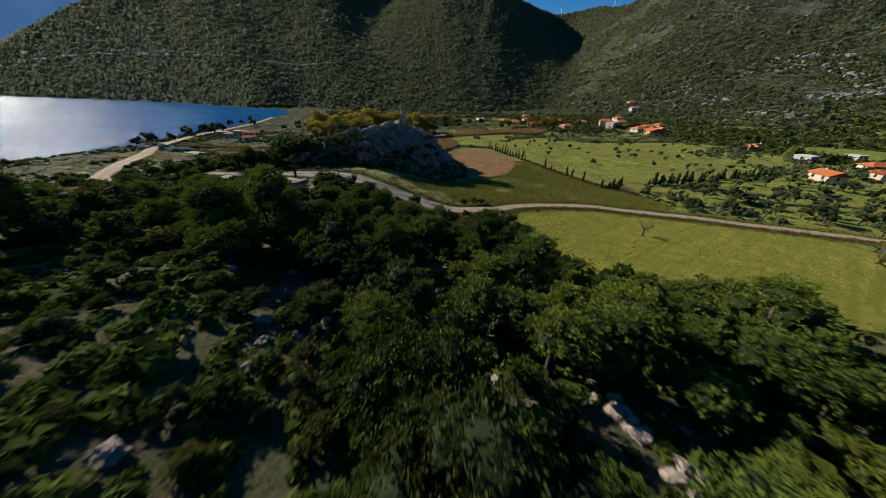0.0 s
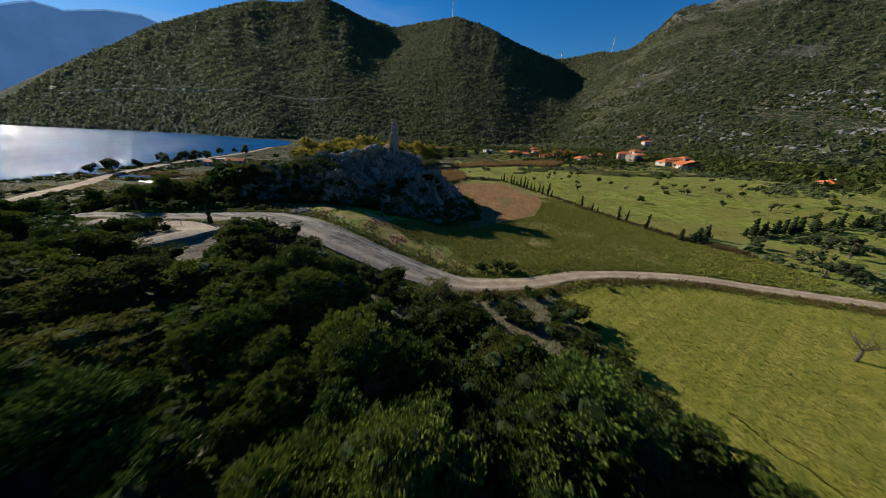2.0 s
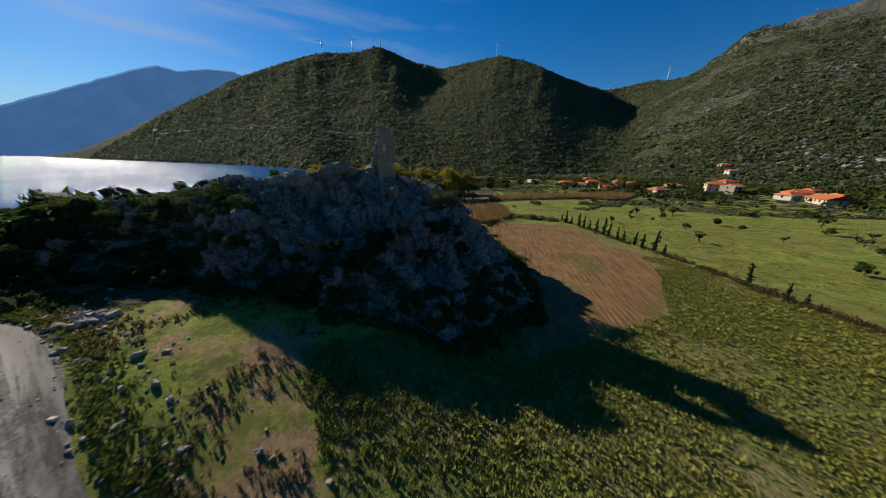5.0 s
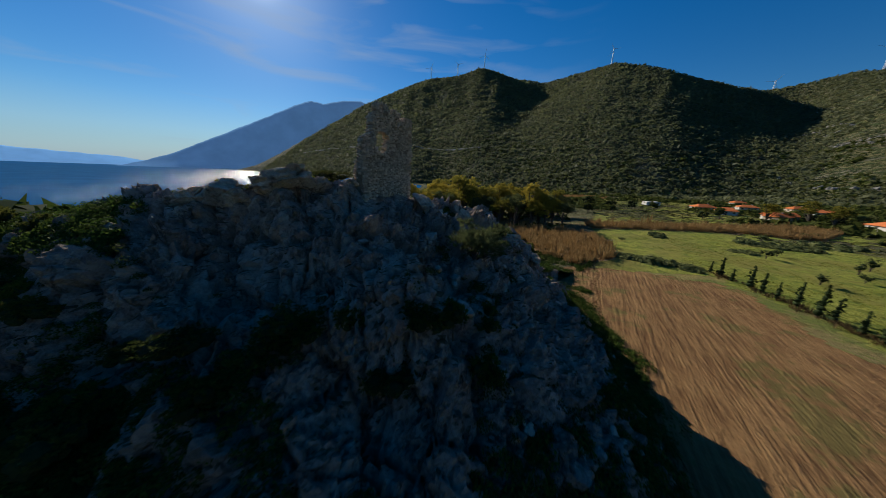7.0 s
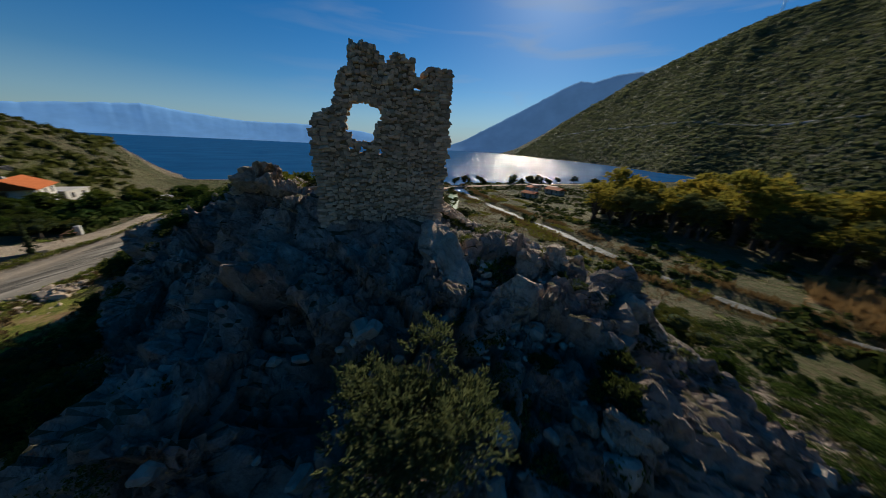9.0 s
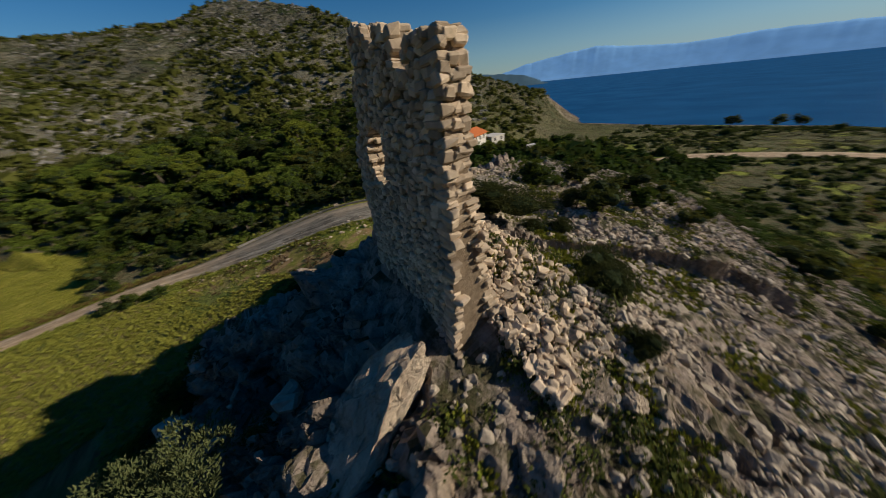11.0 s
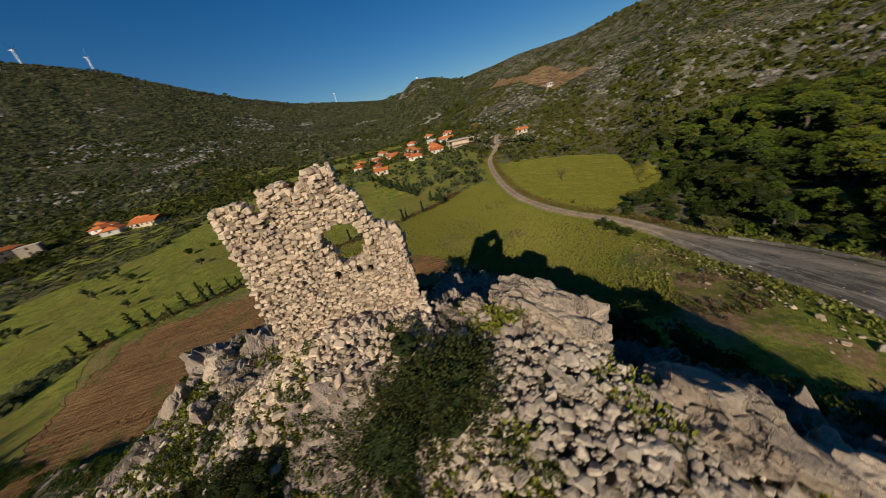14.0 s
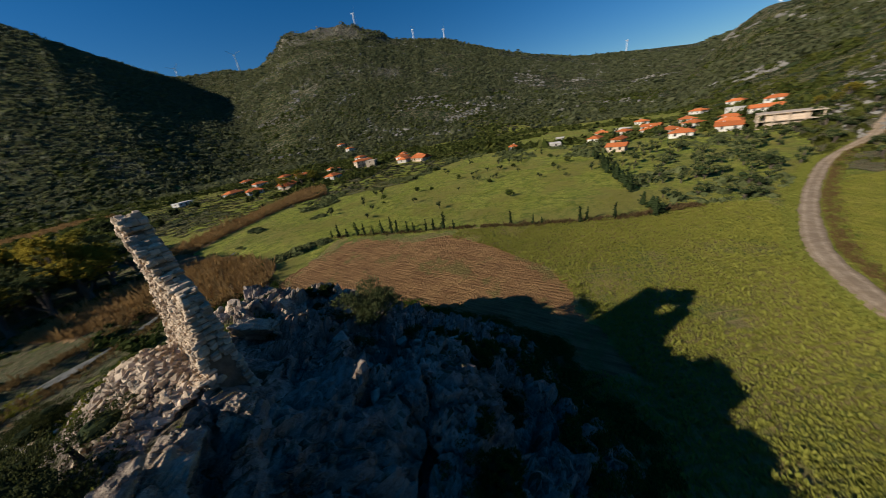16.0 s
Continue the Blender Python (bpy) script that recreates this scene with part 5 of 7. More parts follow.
# ---- plants ----
def leaf_mesh(name, lobes, count, size, material, seed, up=0.3, thin=0.45, fill=0.0, core=None, spray=18):
    """A crown: sprays of small bent leaves over several lobes (x, y, z, rx, ry, rz), uneven and with gaps."""
    rng = np.random.default_rng(seed)
    lob = np.array(lobes, float)
    area = (lob[:, 3] * lob[:, 4] + lob[:, 3] * lob[:, 5])
    sprays = max(14, count // spray)
    home = rng.choice(len(lob), sprays, p=area / area.sum())
    d = rng.normal(size=(sprays, 3))
    d[:, 2] = np.where(d[:, 2] < -0.3, -d[:, 2], d[:, 2]) + up * 0.3
    d /= np.linalg.norm(d, axis=1)[:, None]
    radial = 1 + 0.34 * fbm(d[:, 0] * 2.2 + home * 3.1, d[:, 1] * 2.2, d[:, 2] * 2.2, seed, 3)
    dist = radial * (1 - fill * rng.random(sprays) ** 2) * rng.uniform(0.84, 1.16, sprays)
    centre = lob[home, :3] + d * lob[home, 3:6] * dist[:, None]
    own = rng.integers(0, sprays, count)
    reach = lob[home, 3:6].mean(1) * rng.uniform(0.10, 0.24, sprays)
    off = rng.normal(0, 0.62, (count, 3))
    off[:, 2] = np.abs(off[:, 2]) - 0.3
    c = centre[own] + (off + d[own] * 0.4) * reach[own][:, None]
    t = d[own] * 0.7 + np.array([0, 0, 0.35]) + off * 0.6 + rng.normal(0, 0.4, (count, 3))
    t /= np.linalg.norm(t, axis=1)[:, None]
    n = np.cross(t, rng.normal(size=(count, 3)))
    n /= np.linalg.norm(n, axis=1)[:, None]
    b = np.cross(n, t)
    s = size * rng.uniform(0.6, 1.4, count)[:, None]
    v = np.stack([c - t * s * 0.5, c + b * s * thin * 0.5 + n * s * 0.12, c + t * s * 0.5, c - b * s * thin * 0.5 + n * s * 0.12], 1).reshape(-1, 3)
    f = np.arange(count * 4).reshape(-1, 4).tolist()
    me = mesh_of(name, v, f, material)
    # Lumpy dark balls added inside the lobes as inner shade, closing the gaps.
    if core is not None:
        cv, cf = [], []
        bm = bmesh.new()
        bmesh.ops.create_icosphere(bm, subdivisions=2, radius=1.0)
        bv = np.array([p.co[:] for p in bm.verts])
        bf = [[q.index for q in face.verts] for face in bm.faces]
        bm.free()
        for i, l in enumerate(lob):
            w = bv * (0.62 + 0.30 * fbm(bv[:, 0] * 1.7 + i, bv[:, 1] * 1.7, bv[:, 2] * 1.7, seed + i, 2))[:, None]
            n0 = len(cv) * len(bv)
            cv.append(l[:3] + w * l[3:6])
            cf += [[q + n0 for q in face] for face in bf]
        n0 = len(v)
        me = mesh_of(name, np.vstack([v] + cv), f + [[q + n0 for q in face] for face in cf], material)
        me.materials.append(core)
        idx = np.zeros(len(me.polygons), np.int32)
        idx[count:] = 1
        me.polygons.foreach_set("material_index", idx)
    return me


def limb_mesh(name, paths, material, sides=6):
    """Tapered limbs: each a list of (x, y, z, radius)."""
    v, f = [], []
    for path in paths:
        p = np.array(path, float)
        first = len(v)
        for i, q in enumerate(p):
            way = p[min(i + 1, len(p) - 1), :3] - p[max(i - 1, 0), :3]
            way /= np.linalg.norm(way) + 1e-9
            a = np.cross(way, (0.31, 0.87, 0.2))
            a /= np.linalg.norm(a)
            b = np.cross(way, a)
            for k in range(sides):
                w = 2 * math.pi * k / sides
                v.append(q[:3] + q[3] * (math.cos(w) * a + math.sin(w) * b))
        for i in range(len(p) - 1):
            for k in range(sides):
                k2 = (k + 1) % sides
                f.append((first + i * sides + k, first + i * sides + k2, first + (i + 1) * sides + k2, first + (i + 1) * sides + k))
        v.append(p[-1, :3])
        for k in range(sides):
            f.append((len(v) - 1, first + (len(p) - 1) * sides + k, first + (len(p) - 1) * sides + (k + 1) % sides))
    return mesh_of(name, v, f, material, True)


def crown_lobes(rng, n, width, height, low):
    out = []
    for i in range(n):
        a, r = rng.uniform(0, 6.3), width * math.sqrt(rng.random()) * 0.62
        z = low + (height - low) * (0.24 + 0.52 * rng.random() * (1 - 0.5 * r / width))
        s = width * rng.uniform(0.24, 0.46)
        out.append((r * math.cos(a), r * math.sin(a), z, s, s * rng.uniform(0.8, 1.1), s * rng.uniform(0.68, 0.95)))
    return out


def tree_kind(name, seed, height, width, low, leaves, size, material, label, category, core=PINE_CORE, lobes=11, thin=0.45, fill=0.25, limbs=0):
    rng = np.random.default_rng(seed)
    ob = thing(name, Matrix(), label, category)
    lob = crown_lobes(rng, lobes, width, height, low)
    paths = [[(0, 0, -0.4, 0.05 * height), (rng.uniform(-.15, .15), rng.uniform(-.15, .15), low * 0.6, 0.036 * height), (rng.uniform(-.3, .3), rng.uniform(-.3, .3), height * 0.62, 0.012 * height)]]
    part("trunk", limb_mesh("trunk", paths, BARK, 6), BARK, ob)
    for l in lob[:limbs]:
        one = limb_mesh("limb", [[(0, 0, low * 0.5, 0.02 * height), (l[0] * 0.55, l[1] * 0.55, (l[2] + low * 0.5) * 0.55, 0.014 * height), (l[0], l[1], l[2], 0.006 * height)]], BARK, 5)
        part("limb", one, BARK, ob)
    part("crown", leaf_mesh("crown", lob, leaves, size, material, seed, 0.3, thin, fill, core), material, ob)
    return ob


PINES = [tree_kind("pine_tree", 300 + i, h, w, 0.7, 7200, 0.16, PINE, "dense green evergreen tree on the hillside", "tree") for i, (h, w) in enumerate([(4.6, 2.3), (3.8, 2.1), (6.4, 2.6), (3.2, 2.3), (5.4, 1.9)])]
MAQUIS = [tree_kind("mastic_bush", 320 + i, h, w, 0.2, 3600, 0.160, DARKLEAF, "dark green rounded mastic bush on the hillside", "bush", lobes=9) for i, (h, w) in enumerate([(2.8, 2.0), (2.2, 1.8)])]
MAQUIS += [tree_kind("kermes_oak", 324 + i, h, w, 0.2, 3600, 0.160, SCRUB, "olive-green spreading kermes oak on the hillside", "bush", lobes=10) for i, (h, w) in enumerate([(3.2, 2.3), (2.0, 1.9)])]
TALL = [tree_kind("eucalyptus_tree", 390 + i, h, w, 2.0, 4600, 0.42, k, "tall broad yellow-green tree in the grove by the stream", "tree", core=None, lobes=15, fill=0.5, limbs=4) for i, (h, w, k) in enumerate([(11.5, 4.4, GUM), (9.5, 4.0, OLIVE), (12.5, 4.6, GUM)])]
OLIVES = [tree_kind("olive_tree", 340 + i, h, w, 0.6, 480, 0.34, OLIVE, "grey-green olive tree in the grove", "tree", lobes=6, thin=0.3, limbs=3) for i, (h, w) in enumerate([(3.8, 2.1), (3.2, 1.9), (4.4, 2.3)])]
GROVE = [tree_kind("tamarisk_tree", 360 + i, h, w, 0.2, 2600, 0.32, OLIVE if i == 0 else SCRUB, "tall bushy tree in the flat land by the stream", "tree", lobes=13) for i, (h, w) in enumerate([(6.5, 3.2), (5.6, 3.0), (7.5, 3.4)])]
OLD_OLIVE = [tree_kind("wild_olive", 371, 4.0, 2.9, 0.3, 12000, 0.16, OLIVE, "bushy grey-green wild olive rooted in the rock", "tree", core=None, lobes=15, thin=0.34, fill=0.55, limbs=7)]
BIG_BUSH = [tree_kind("evergreen_shrub", 372 + i, 2.3, 2.0, 0.1, 12000, 0.075, EVERGREEN, "dense dark green evergreen shrub among the stones", "bush", lobes=9) for i in range(2)]
for ob in TALL + OLD_OLIVE + BIG_BUSH + PINES + MAQUIS + OLIVES + GROVE:
    ob.matrix_world = Matrix.Translation((0, 0, 0))
USED = set()


def plant(rng, kinds, x, y, scale=1.0, sink=0.0, group="", label=""):
    """Sets out one plant: the pattern itself first, then copies."""
    i = int(rng.integers(len(kinds)))
    s = scale * rng.uniform(0.82, 1.2)
    m = Matrix.LocRotScale((x, y, top_z(x, y) - sink), Euler((rng.uniform(-.06, .06), rng.uniform(-.06, .06), rng.uniform(0, 6.3))), (s * rng.uniform(0.9, 1.1), s * rng.uniform(0.9, 1.1), s * rng.uniform(0.85, 1.1)))
    ob = kinds[i]
    if ob.name in USED:
        ob = copy_thing(ob, m)
        ob.matrix_basis = m
    else:
        USED.add(ob.name)
        ob.matrix_basis = m
    return tagged(ob, label, "", group)


def clear_of_roads(x, y, gap):
    """True where x, y (numbers or arrays) keep their distance from the ways and the stream."""
    ok = np.ones(np.shape(x), bool)
    for line in (ROAD, LOOP, COAST_ROAD, STREAM):
        d = np.full(np.shape(x), 1e9)
        for px, py, w in line[::2]:
            d = np.minimum(d, np.hypot(x - px, y - py) - w / 2)
        ok &= d > gap
    return ok


def hillside():
    """The wood on the slope: thick, with few gaps."""
    rng = np.random.default_rng(31)
    n = 9000
    x, y = rng.uniform(-78, 44, n), rng.uniform(-6, 86, n)
    r, az = np.hypot(x - CX, y - CY), np.degrees(np.arctan2(x - CX, y - CY)) % 360
    foot = np.interp(az, H_AZ, H_FOOT)
    loop = ((x > -48) & (x < -33.6) & (y > 65) & (y < 83)) | inside(x, y, APRON)
    edge_strip = (x > 1) & (x < 24) & (y > 38) & (y < 70) & ((np.abs(x - 12.4) > 1.3) | (y < 50))
    keep = ((r > foot - 1.0) | edge_strip) & ~loop & (np.hypot(x + 76, y - 50) > 12) & (np.hypot(x + 66, y - 44) > 9) & ~inside(x, y, YELLOW) & ~inside(x, y, CROP) & clear_of_roads(x, y, 1.3) & ((vnoise(x / 5.0, y / 5.0, 0, 33) < 0.5) | edge_strip)
    near = (x > -60) & (x < 34) & (y < 80)
    pine = vnoise(x / 12.0, y / 12.0, 0, 35) + np.where((np.abs(x) < 34) & (y < 60), 0.25, -0.15) > 0
    taken = {}
    by_field = to_line(x, y, YELLOW + YELLOW[:1])
    for i in np.nonzero(keep)[0]:
        gap = 2.2 if near[i] else 2.9
        a, b = int(x[i] // 4), int(y[i] // 4)
        if any((x[i] - p) ** 2 + (y[i] - q) ** 2 < gap * gap for c in (-1, 0, 1) for d in (-1, 0, 1) for p, q in taken.get((a + c, b + d), ())):
            continue
        taken.setdefault((a, b), []).append((x[i], y[i]))
        grown = (0.6, 0.85, 1.05, 1.4)[int(rng.integers(4))] if r[i] > foot[i] + 5 else 1.0
        if math.hypot(x[i] - 11.5, y[i] - 8.0) < 3.4 or math.hypot(x[i] + 13.5, y[i] - 12.0) < 2.6 or math.hypot(x[i] + 8.0, y[i] - 5.0) < 2.0:
            continue
        if edge_strip[i] and y[i] > 44:
            grown = rng.uniform(1.1, 1.6) if y[i] < 64 else rng.uniform(0.8, 1.1)
            pine[i] = False
        elif x[i] > 8 and by_field[i] < 10:
            grown *= 0.62
        if x[i] < -5 and y[i] < 24:
            pine[i] = False
            grown *= 0.55
        plant(rng, PINES if pine[i] else MAQUIS, x[i], y[i], grown * (0.75 if r[i] < foot[i] + 5 else (1.05 if pine[i] else 1.2)), 0.15, "trees on the hillside")


hillside()


def tufts(name, count, spot, size, blades, material, label, category, seed, tall=1.0, slim=1.0, parent=None):
    """Low plants that nobody could count: fans of blades."""
    rng = np.random.default_rng(seed + 500)
    x, y = gather(count, spot, seed)
    p = np.repeat(np.stack([x, y, surface_z(x, y) - 0.04], -1), blades, 0)
    n = len(p)
    s = size * np.repeat(rng.lognormal(0, 0.3, count), blades)
    a = rng.uniform(0, 2 * math.pi, n)
    out = np.stack([np.cos(a), np.sin(a), np.zeros(n)], -1)
    side = np.stack([-np.sin(a), np.cos(a), np.zeros(n)], -1)
    foot = p + out * (s * rng.uniform(0, 0.5, n))[:, None]
    tip = foot + out * (s * rng.uniform(0.15, 0.6, n))[:, None]
    tip[:, 2] += s * tall * rng.uniform(0.5, 1.1, n)
    w = (s * rng.uniform(0.10, 0.22, n) * slim)[:, None]
    midp = (foot + tip) / 2
    midp[:, 2] += s * 0.15
    v = np.stack([foot, midp + side * w, tip, midp - side * w], 1).reshape(-1, 3)
    stuff(name, mesh_of(name, v, np.arange(n * 4).reshape(-1, 4).tolist(), material), label, category, parent)


def shrub_balls(name, count, spot, size, leaves, material, label, category, seed, spread=0.0):
    """Far scrub: domes of leaf clumps, joined."""
    rng = np.random.default_rng(seed + 500)
    x, y = gather(count, spot, seed)
    c = np.repeat(np.stack([x, y, surface_z(x, y) - 0.1], -1), leaves, 0)
    n = len(c)
    s = np.repeat((size + spread * np.hypot(x - CX, y - CY)) * rng.lognormal(0, 0.35, count), leaves)
    d = rng.normal(size=(n, 3))
    d[:, 2] = np.abs(d[:, 2])
    d /= np.linalg.norm(d, axis=1)[:, None]
    c = c + d * (s * rng.uniform(0.55, 1.0, n))[:, None] * np.array([1, 1, 0.85])
    nn = d + rng.normal(0, 0.4, (n, 3))
    nn /= np.linalg.norm(nn, axis=1)[:, None]
    t = np.cross(nn, rng.normal(size=(n, 3)))
    t /= np.linalg.norm(t, axis=1)[:, None]
    b = np.cross(nn, t)
    k = ((s * rng.uniform(0.45, 0.8, n) if leaves < 90 else np.minimum(s, 1.3 * size) * rng.uniform(0.25, 0.5, n)) * min(1.2, 1.1 * math.sqrt(22.0 / leaves)))[:, None]
    v = np.stack([c - t * k, c + b * k * 0.8 - nn * k * 0.3, c + t * k * 0.8 + nn * k * 0.2], 1).reshape(-1, 3)
    stuff(name, mesh_of(name, v, np.arange(n * 3).reshape(-1, 3).tolist(), material), label, category)


def polar(rng, n, az0, az1, r0, r1):
    az, r = rng.uniform(az0, az1, n), rng.uniform(r0, r1, n)
    return CX + r * np.sin(np.radians(az)), CY + r * np.cos(np.radians(az)), az, r


def far_hill_spot(rng, n):
    x, y, az, r = polar(rng, n, 98, 236, 48, 470)
    wooded = (np.abs(x + 17) < 61) & (y > -6) & (y < 88)
    return x, y, (r > np.interp(az, H_AZ, H_FOOT) + 2) & ~wooded & (np.hypot(x + 76, y - 50) > 10) & ~inside(x, y, TERRACE) & clear_of_roads(x, y, 1.0) & (vnoise(x / 25.0, y / 25.0, 0, 44) + np.where(r < 200, 0.6, 0) > -0.15)


def under_spot(rng, n):
    x, y = rng.uniform(-78, 46, n), rng.uniform(-8, 88, n)
    r, az = np.hypot(x - CX, y - CY), np.degrees(np.arctan2(x - CX, y - CY)) % 360
    return x, y, (r > np.interp(az, H_AZ, H_FOOT) - 2.5) & ~inside(x, y, CROP) & ~inside(x, y, YELLOW) & clear_of_roads(x, y, 0.7) & ~((x > -46) & (x < -34.4) & (y > 66) & (y < 83)) & ~inside(x, y, APRON)


def valley_spot(rng, n):
    x, y, az, r = polar(rng, n, -24, 112, 200, 820)
    keep = vnoise(x / 40.0, y / 40.0, 0, 46) > -0.1
    for p in REEDS:
        keep &= ~inside(x, y, p)
    return x, y, keep & ~inside(x, y, MEADOW)


def plain_spot(rng, n):
    x, y = rng.uniform(-215, -5, n), rng.uniform(60, 260, n)
    keep = (knoll_z(x, y)[0] < ground_z(x, y) - 0.5) & clear_of_roads(x, y, 1.0) & (x > np.interp(y, COAST_Y, COAST_X) + 40)
    return x, y, keep & ((x < -30) | (y > 145)) & ~inside(x, y, CROP) & (vnoise(x / 14.0, y / 14.0, 0, 48) > -0.1)


def knoll_spot(rng, n):
    x, y = rng.uniform(-66, 8, n), rng.uniform(94, 156, n)
    k, steep = knoll_z(x, y)
    clear = np.hypot(x + 15.5, (y - 120.5) * 0.5) > 2.4
    return x, y, (k > ground_z(x, y) - 0.5) & clear & (vnoise(x / 4.0, y / 4.0, 0, 49) > 0.02 + 0.3 * steep)


def cliff_foot_spot(rng, n):
    x, y = rng.uniform(-66, 10, n), rng.uniform(92, 150, n)
    k, steep = knoll_z(x, y)
    h = k - ground_z(x, y)
    return x, y, (steep > 0.5) & (h > -2.5) & (h < 4.5 + 2.0 * ease(-8, -16, x) + 6.0 * ease(-23, -34, x)) & clear_of_roads(x, y, 1.0) & (vnoise(x / 4.0, y / 4.0, 0, 87) > np.where(h > 3, 0.0, -0.5))


MEADOW = [(12, 205), (40, 150), (50, 116), (60, 98), (100, 106), (143, 120), (150, 150), (138, 195), (110, 225), (80, 236), (50, 236), (24, 224)]
shrub_balls("hill_scrub", 9000, far_hill_spot, 1.25, 18, SCRUB, "dense evergreen scrub over the hill", "scrub", 41)
shrub_balls("undergrowth", 3800, under_spot, 0.75, 70, DARKLEAF, "dense undergrowth between the hillside trees", "scrub", 45)
shrub_balls("valley_scrub", 14000, valley_spot, 1.9, 14, SCRUB, "olive groves and scrub on the far valley floor", "scrub", 42)
shrub_balls("plain_scrub", 3200, plain_spot, 0.8, 26, SCRUB, "low scrub on the coastal plain", "scrub", 43)
shrub_balls("knoll_scrub", 1500, knoll_spot, 0.42, 150, SCRUB, "low green shrubs between the rocks", "scrub", 44)
def slope_spot(rng, n):
    x, y = rng.uniform(-90, 8, n), rng.uniform(100, 175, n)
    k, steep = knoll_z(x, y)
    h = k - ground_z(x, y)
    return x, y, (steep < 0.5) & (h > -6) & (h < 8) & clear_of_roads(x, y, 1.0) & (vnoise(x / 6.0, y / 6.0, 0, 58) > -0.25)


shrub_balls("slope_scrub", 1500, slope_spot, 0.7, 240, DARKLEAF, "dense dark scrub on the knoll's back slope", "scrub", 47)
def west_spot(rng, n):
    x, y = rng.uniform(-125, -46, n), rng.uniform(48, 110, n)
    return x, y, clear_of_roads(x, y, 1.2) & ~((x > -52) & (y > 67) & (y < 84)) & (np.hypot(x + 76, y - 50) > 10) & (np.hypot(x + 93, y - 52) > 14)


def mountain_spot(rng, n):
    x, y, az, r = polar(rng, n, -62, 112, 420, 1900)
    s = (r - np.interp(az, F_AZ, F_R)) / (np.interp(az, C_AZ, C_R) - np.interp(az, F_AZ, F_R))
    patch = fbm(x / 120.0, y / 120.0, 0, 91, 4)
    keep = (s > -0.15) & (s < 1.03) & (patch > np.where(az < 27, -0.7, -0.22 + 0.12 * s)) & (ground_z(x, y) > SEA + 4)
    return x, y, keep


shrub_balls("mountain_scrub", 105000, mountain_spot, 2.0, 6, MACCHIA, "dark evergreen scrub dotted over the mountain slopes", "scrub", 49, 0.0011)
shrub_balls("west_scrub", 1100, west_spot, 1.3, 70, DARKLEAF, "dark evergreen scrub beside the gravel road", "scrub", 48)
shrub_balls("cliff_scrub", 1500, cliff_foot_spot, 0.7, 200, DARKLEAF, "dark shrubs along the foot of the rock face", "scrub", 46)


def reed_spot(rng, n):
    x, y = rng.uniform(-60, 100, n), rng.uniform(160, 470, n)
    keep = np.zeros(n, bool)
    for p in REEDS:
        keep |= inside(x, y, p)
    return x, y, keep & ((y < 300) | (rng.random(n) < 0.4))


def crop_spot(rng, n):
    x, y = rng.uniform(-14, 70, n), rng.uniform(76, 140, n)
    u, w = 0.81 * x + 0.58 * y, -0.58 * x + 0.81 * y
    u = np.round(u / 0.9) * 0.9 + rng.normal(0, 0.24, n)
    x, y = 0.81 * u - 0.58 * w, 0.58 * u + 0.81 * w
    return x, y, inside(x, y, CROP) & ~inside(x, y, PLOUGH) & (knoll_z(x, y)[0] < 0) & (vnoise(x / 7.0, y / 7.0, 0, 99) > -1.0 + 0.9 * rng.random(n))


def yellow_spot(rng, n):
    x, y = rng.uniform(6, 96, n), rng.uniform(26, 73, n)
    return x, y, inside(x, y, YELLOW) & (rng.random(n) < 20 / (5 + np.abs(x)))


def verge_green(rng, n):
    i = rng.integers(30, len(ROAD) - 10, n)
    off = ROAD[i, 2] * 0.5 + np.abs(rng.normal(0.2, 1.3, n)) + 0.1
    x, y = ROAD[i, 0] + rng.normal(0, 1.5, n), ROAD[i, 1] + np.where(rng.random(n) < 0.6, off, -off)
    return x, y, clear_of_roads(x, y, 0.05)


def waste_spot(rng, n):
    x, y = rng.uniform(-36, 6, n), rng.uniform(74, 97, n)
    return x, y, inside(x, y, WASTE) & (vnoise(x / 3.0, y / 3.0, 0, 71) > 0.0)


def back_spot(rng, n):
    x, y = -12.0 - np.abs(rng.normal(0, 14, n)), 121 + rng.normal(0, 11, n)
    k, steep = knoll_z(x, y)
    return x, y, ((steep < 0.5) | (y > 125)) & (k > ground_z(x, y)) & (vnoise(x / 2.2, y / 2.2, 0, 73) > -0.05) & ((x < -17.2) | (y > 125))


def pasture_spot(rng, n):
    x, y = rng.uniform(12, 150, n), rng.uniform(98, 236, n)
    return x, y, inside(x, y, MEADOW) & (vnoise(x / 6.0, y / 6.0, 0, 75) > -0.2) & (rng.random(n) < 60 / np.hypot(x, y - 110))


def east_spot(rng, n):
    x, y = rng.uniform(60, 190, n), rng.uniform(60, 240, n)
    return x, y, clear_of_roads(x, y, 2) & ~inside(x, y, MEADOW) & ~inside(x, y, YELLOW) & ~inside(x, y, CROP) & (vnoise(x / 11.0, y / 11.0, 0, 77) > 0.1)


def bank_spot(rng, n):
    i = rng.integers(4, len(STREAM) - 30, n)
    off = rng.uniform(3.0, 6.0, n) * np.where(rng.random(n) < 0.65, 1, -1)
    x, y = STREAM[i, 0] + rng.normal(0, 1.0, n), STREAM[i, 1] + off + np.sign(off) * STREAM[i, 2] * 0.5
    return x, y, (vnoise(x / 7.0, y / 7.0, 0, 79) > -0.35) & clear_of_roads(x, y, 0.8)


def marsh_spot(rng, n):
    x, y = rng.uniform(-165, -28, n), rng.uniform(132, 196, n)
    keep = clear_of_roads(x, y, 0.6) & (vnoise(x / 10.0, y / 5.0, 0, 81) > 0.0) & (knoll_z(x, y)[0] < ground_z(x, y)) & (to_line(x, y, POOL[::3, :2].tolist()) > 3)
    return x, y, keep


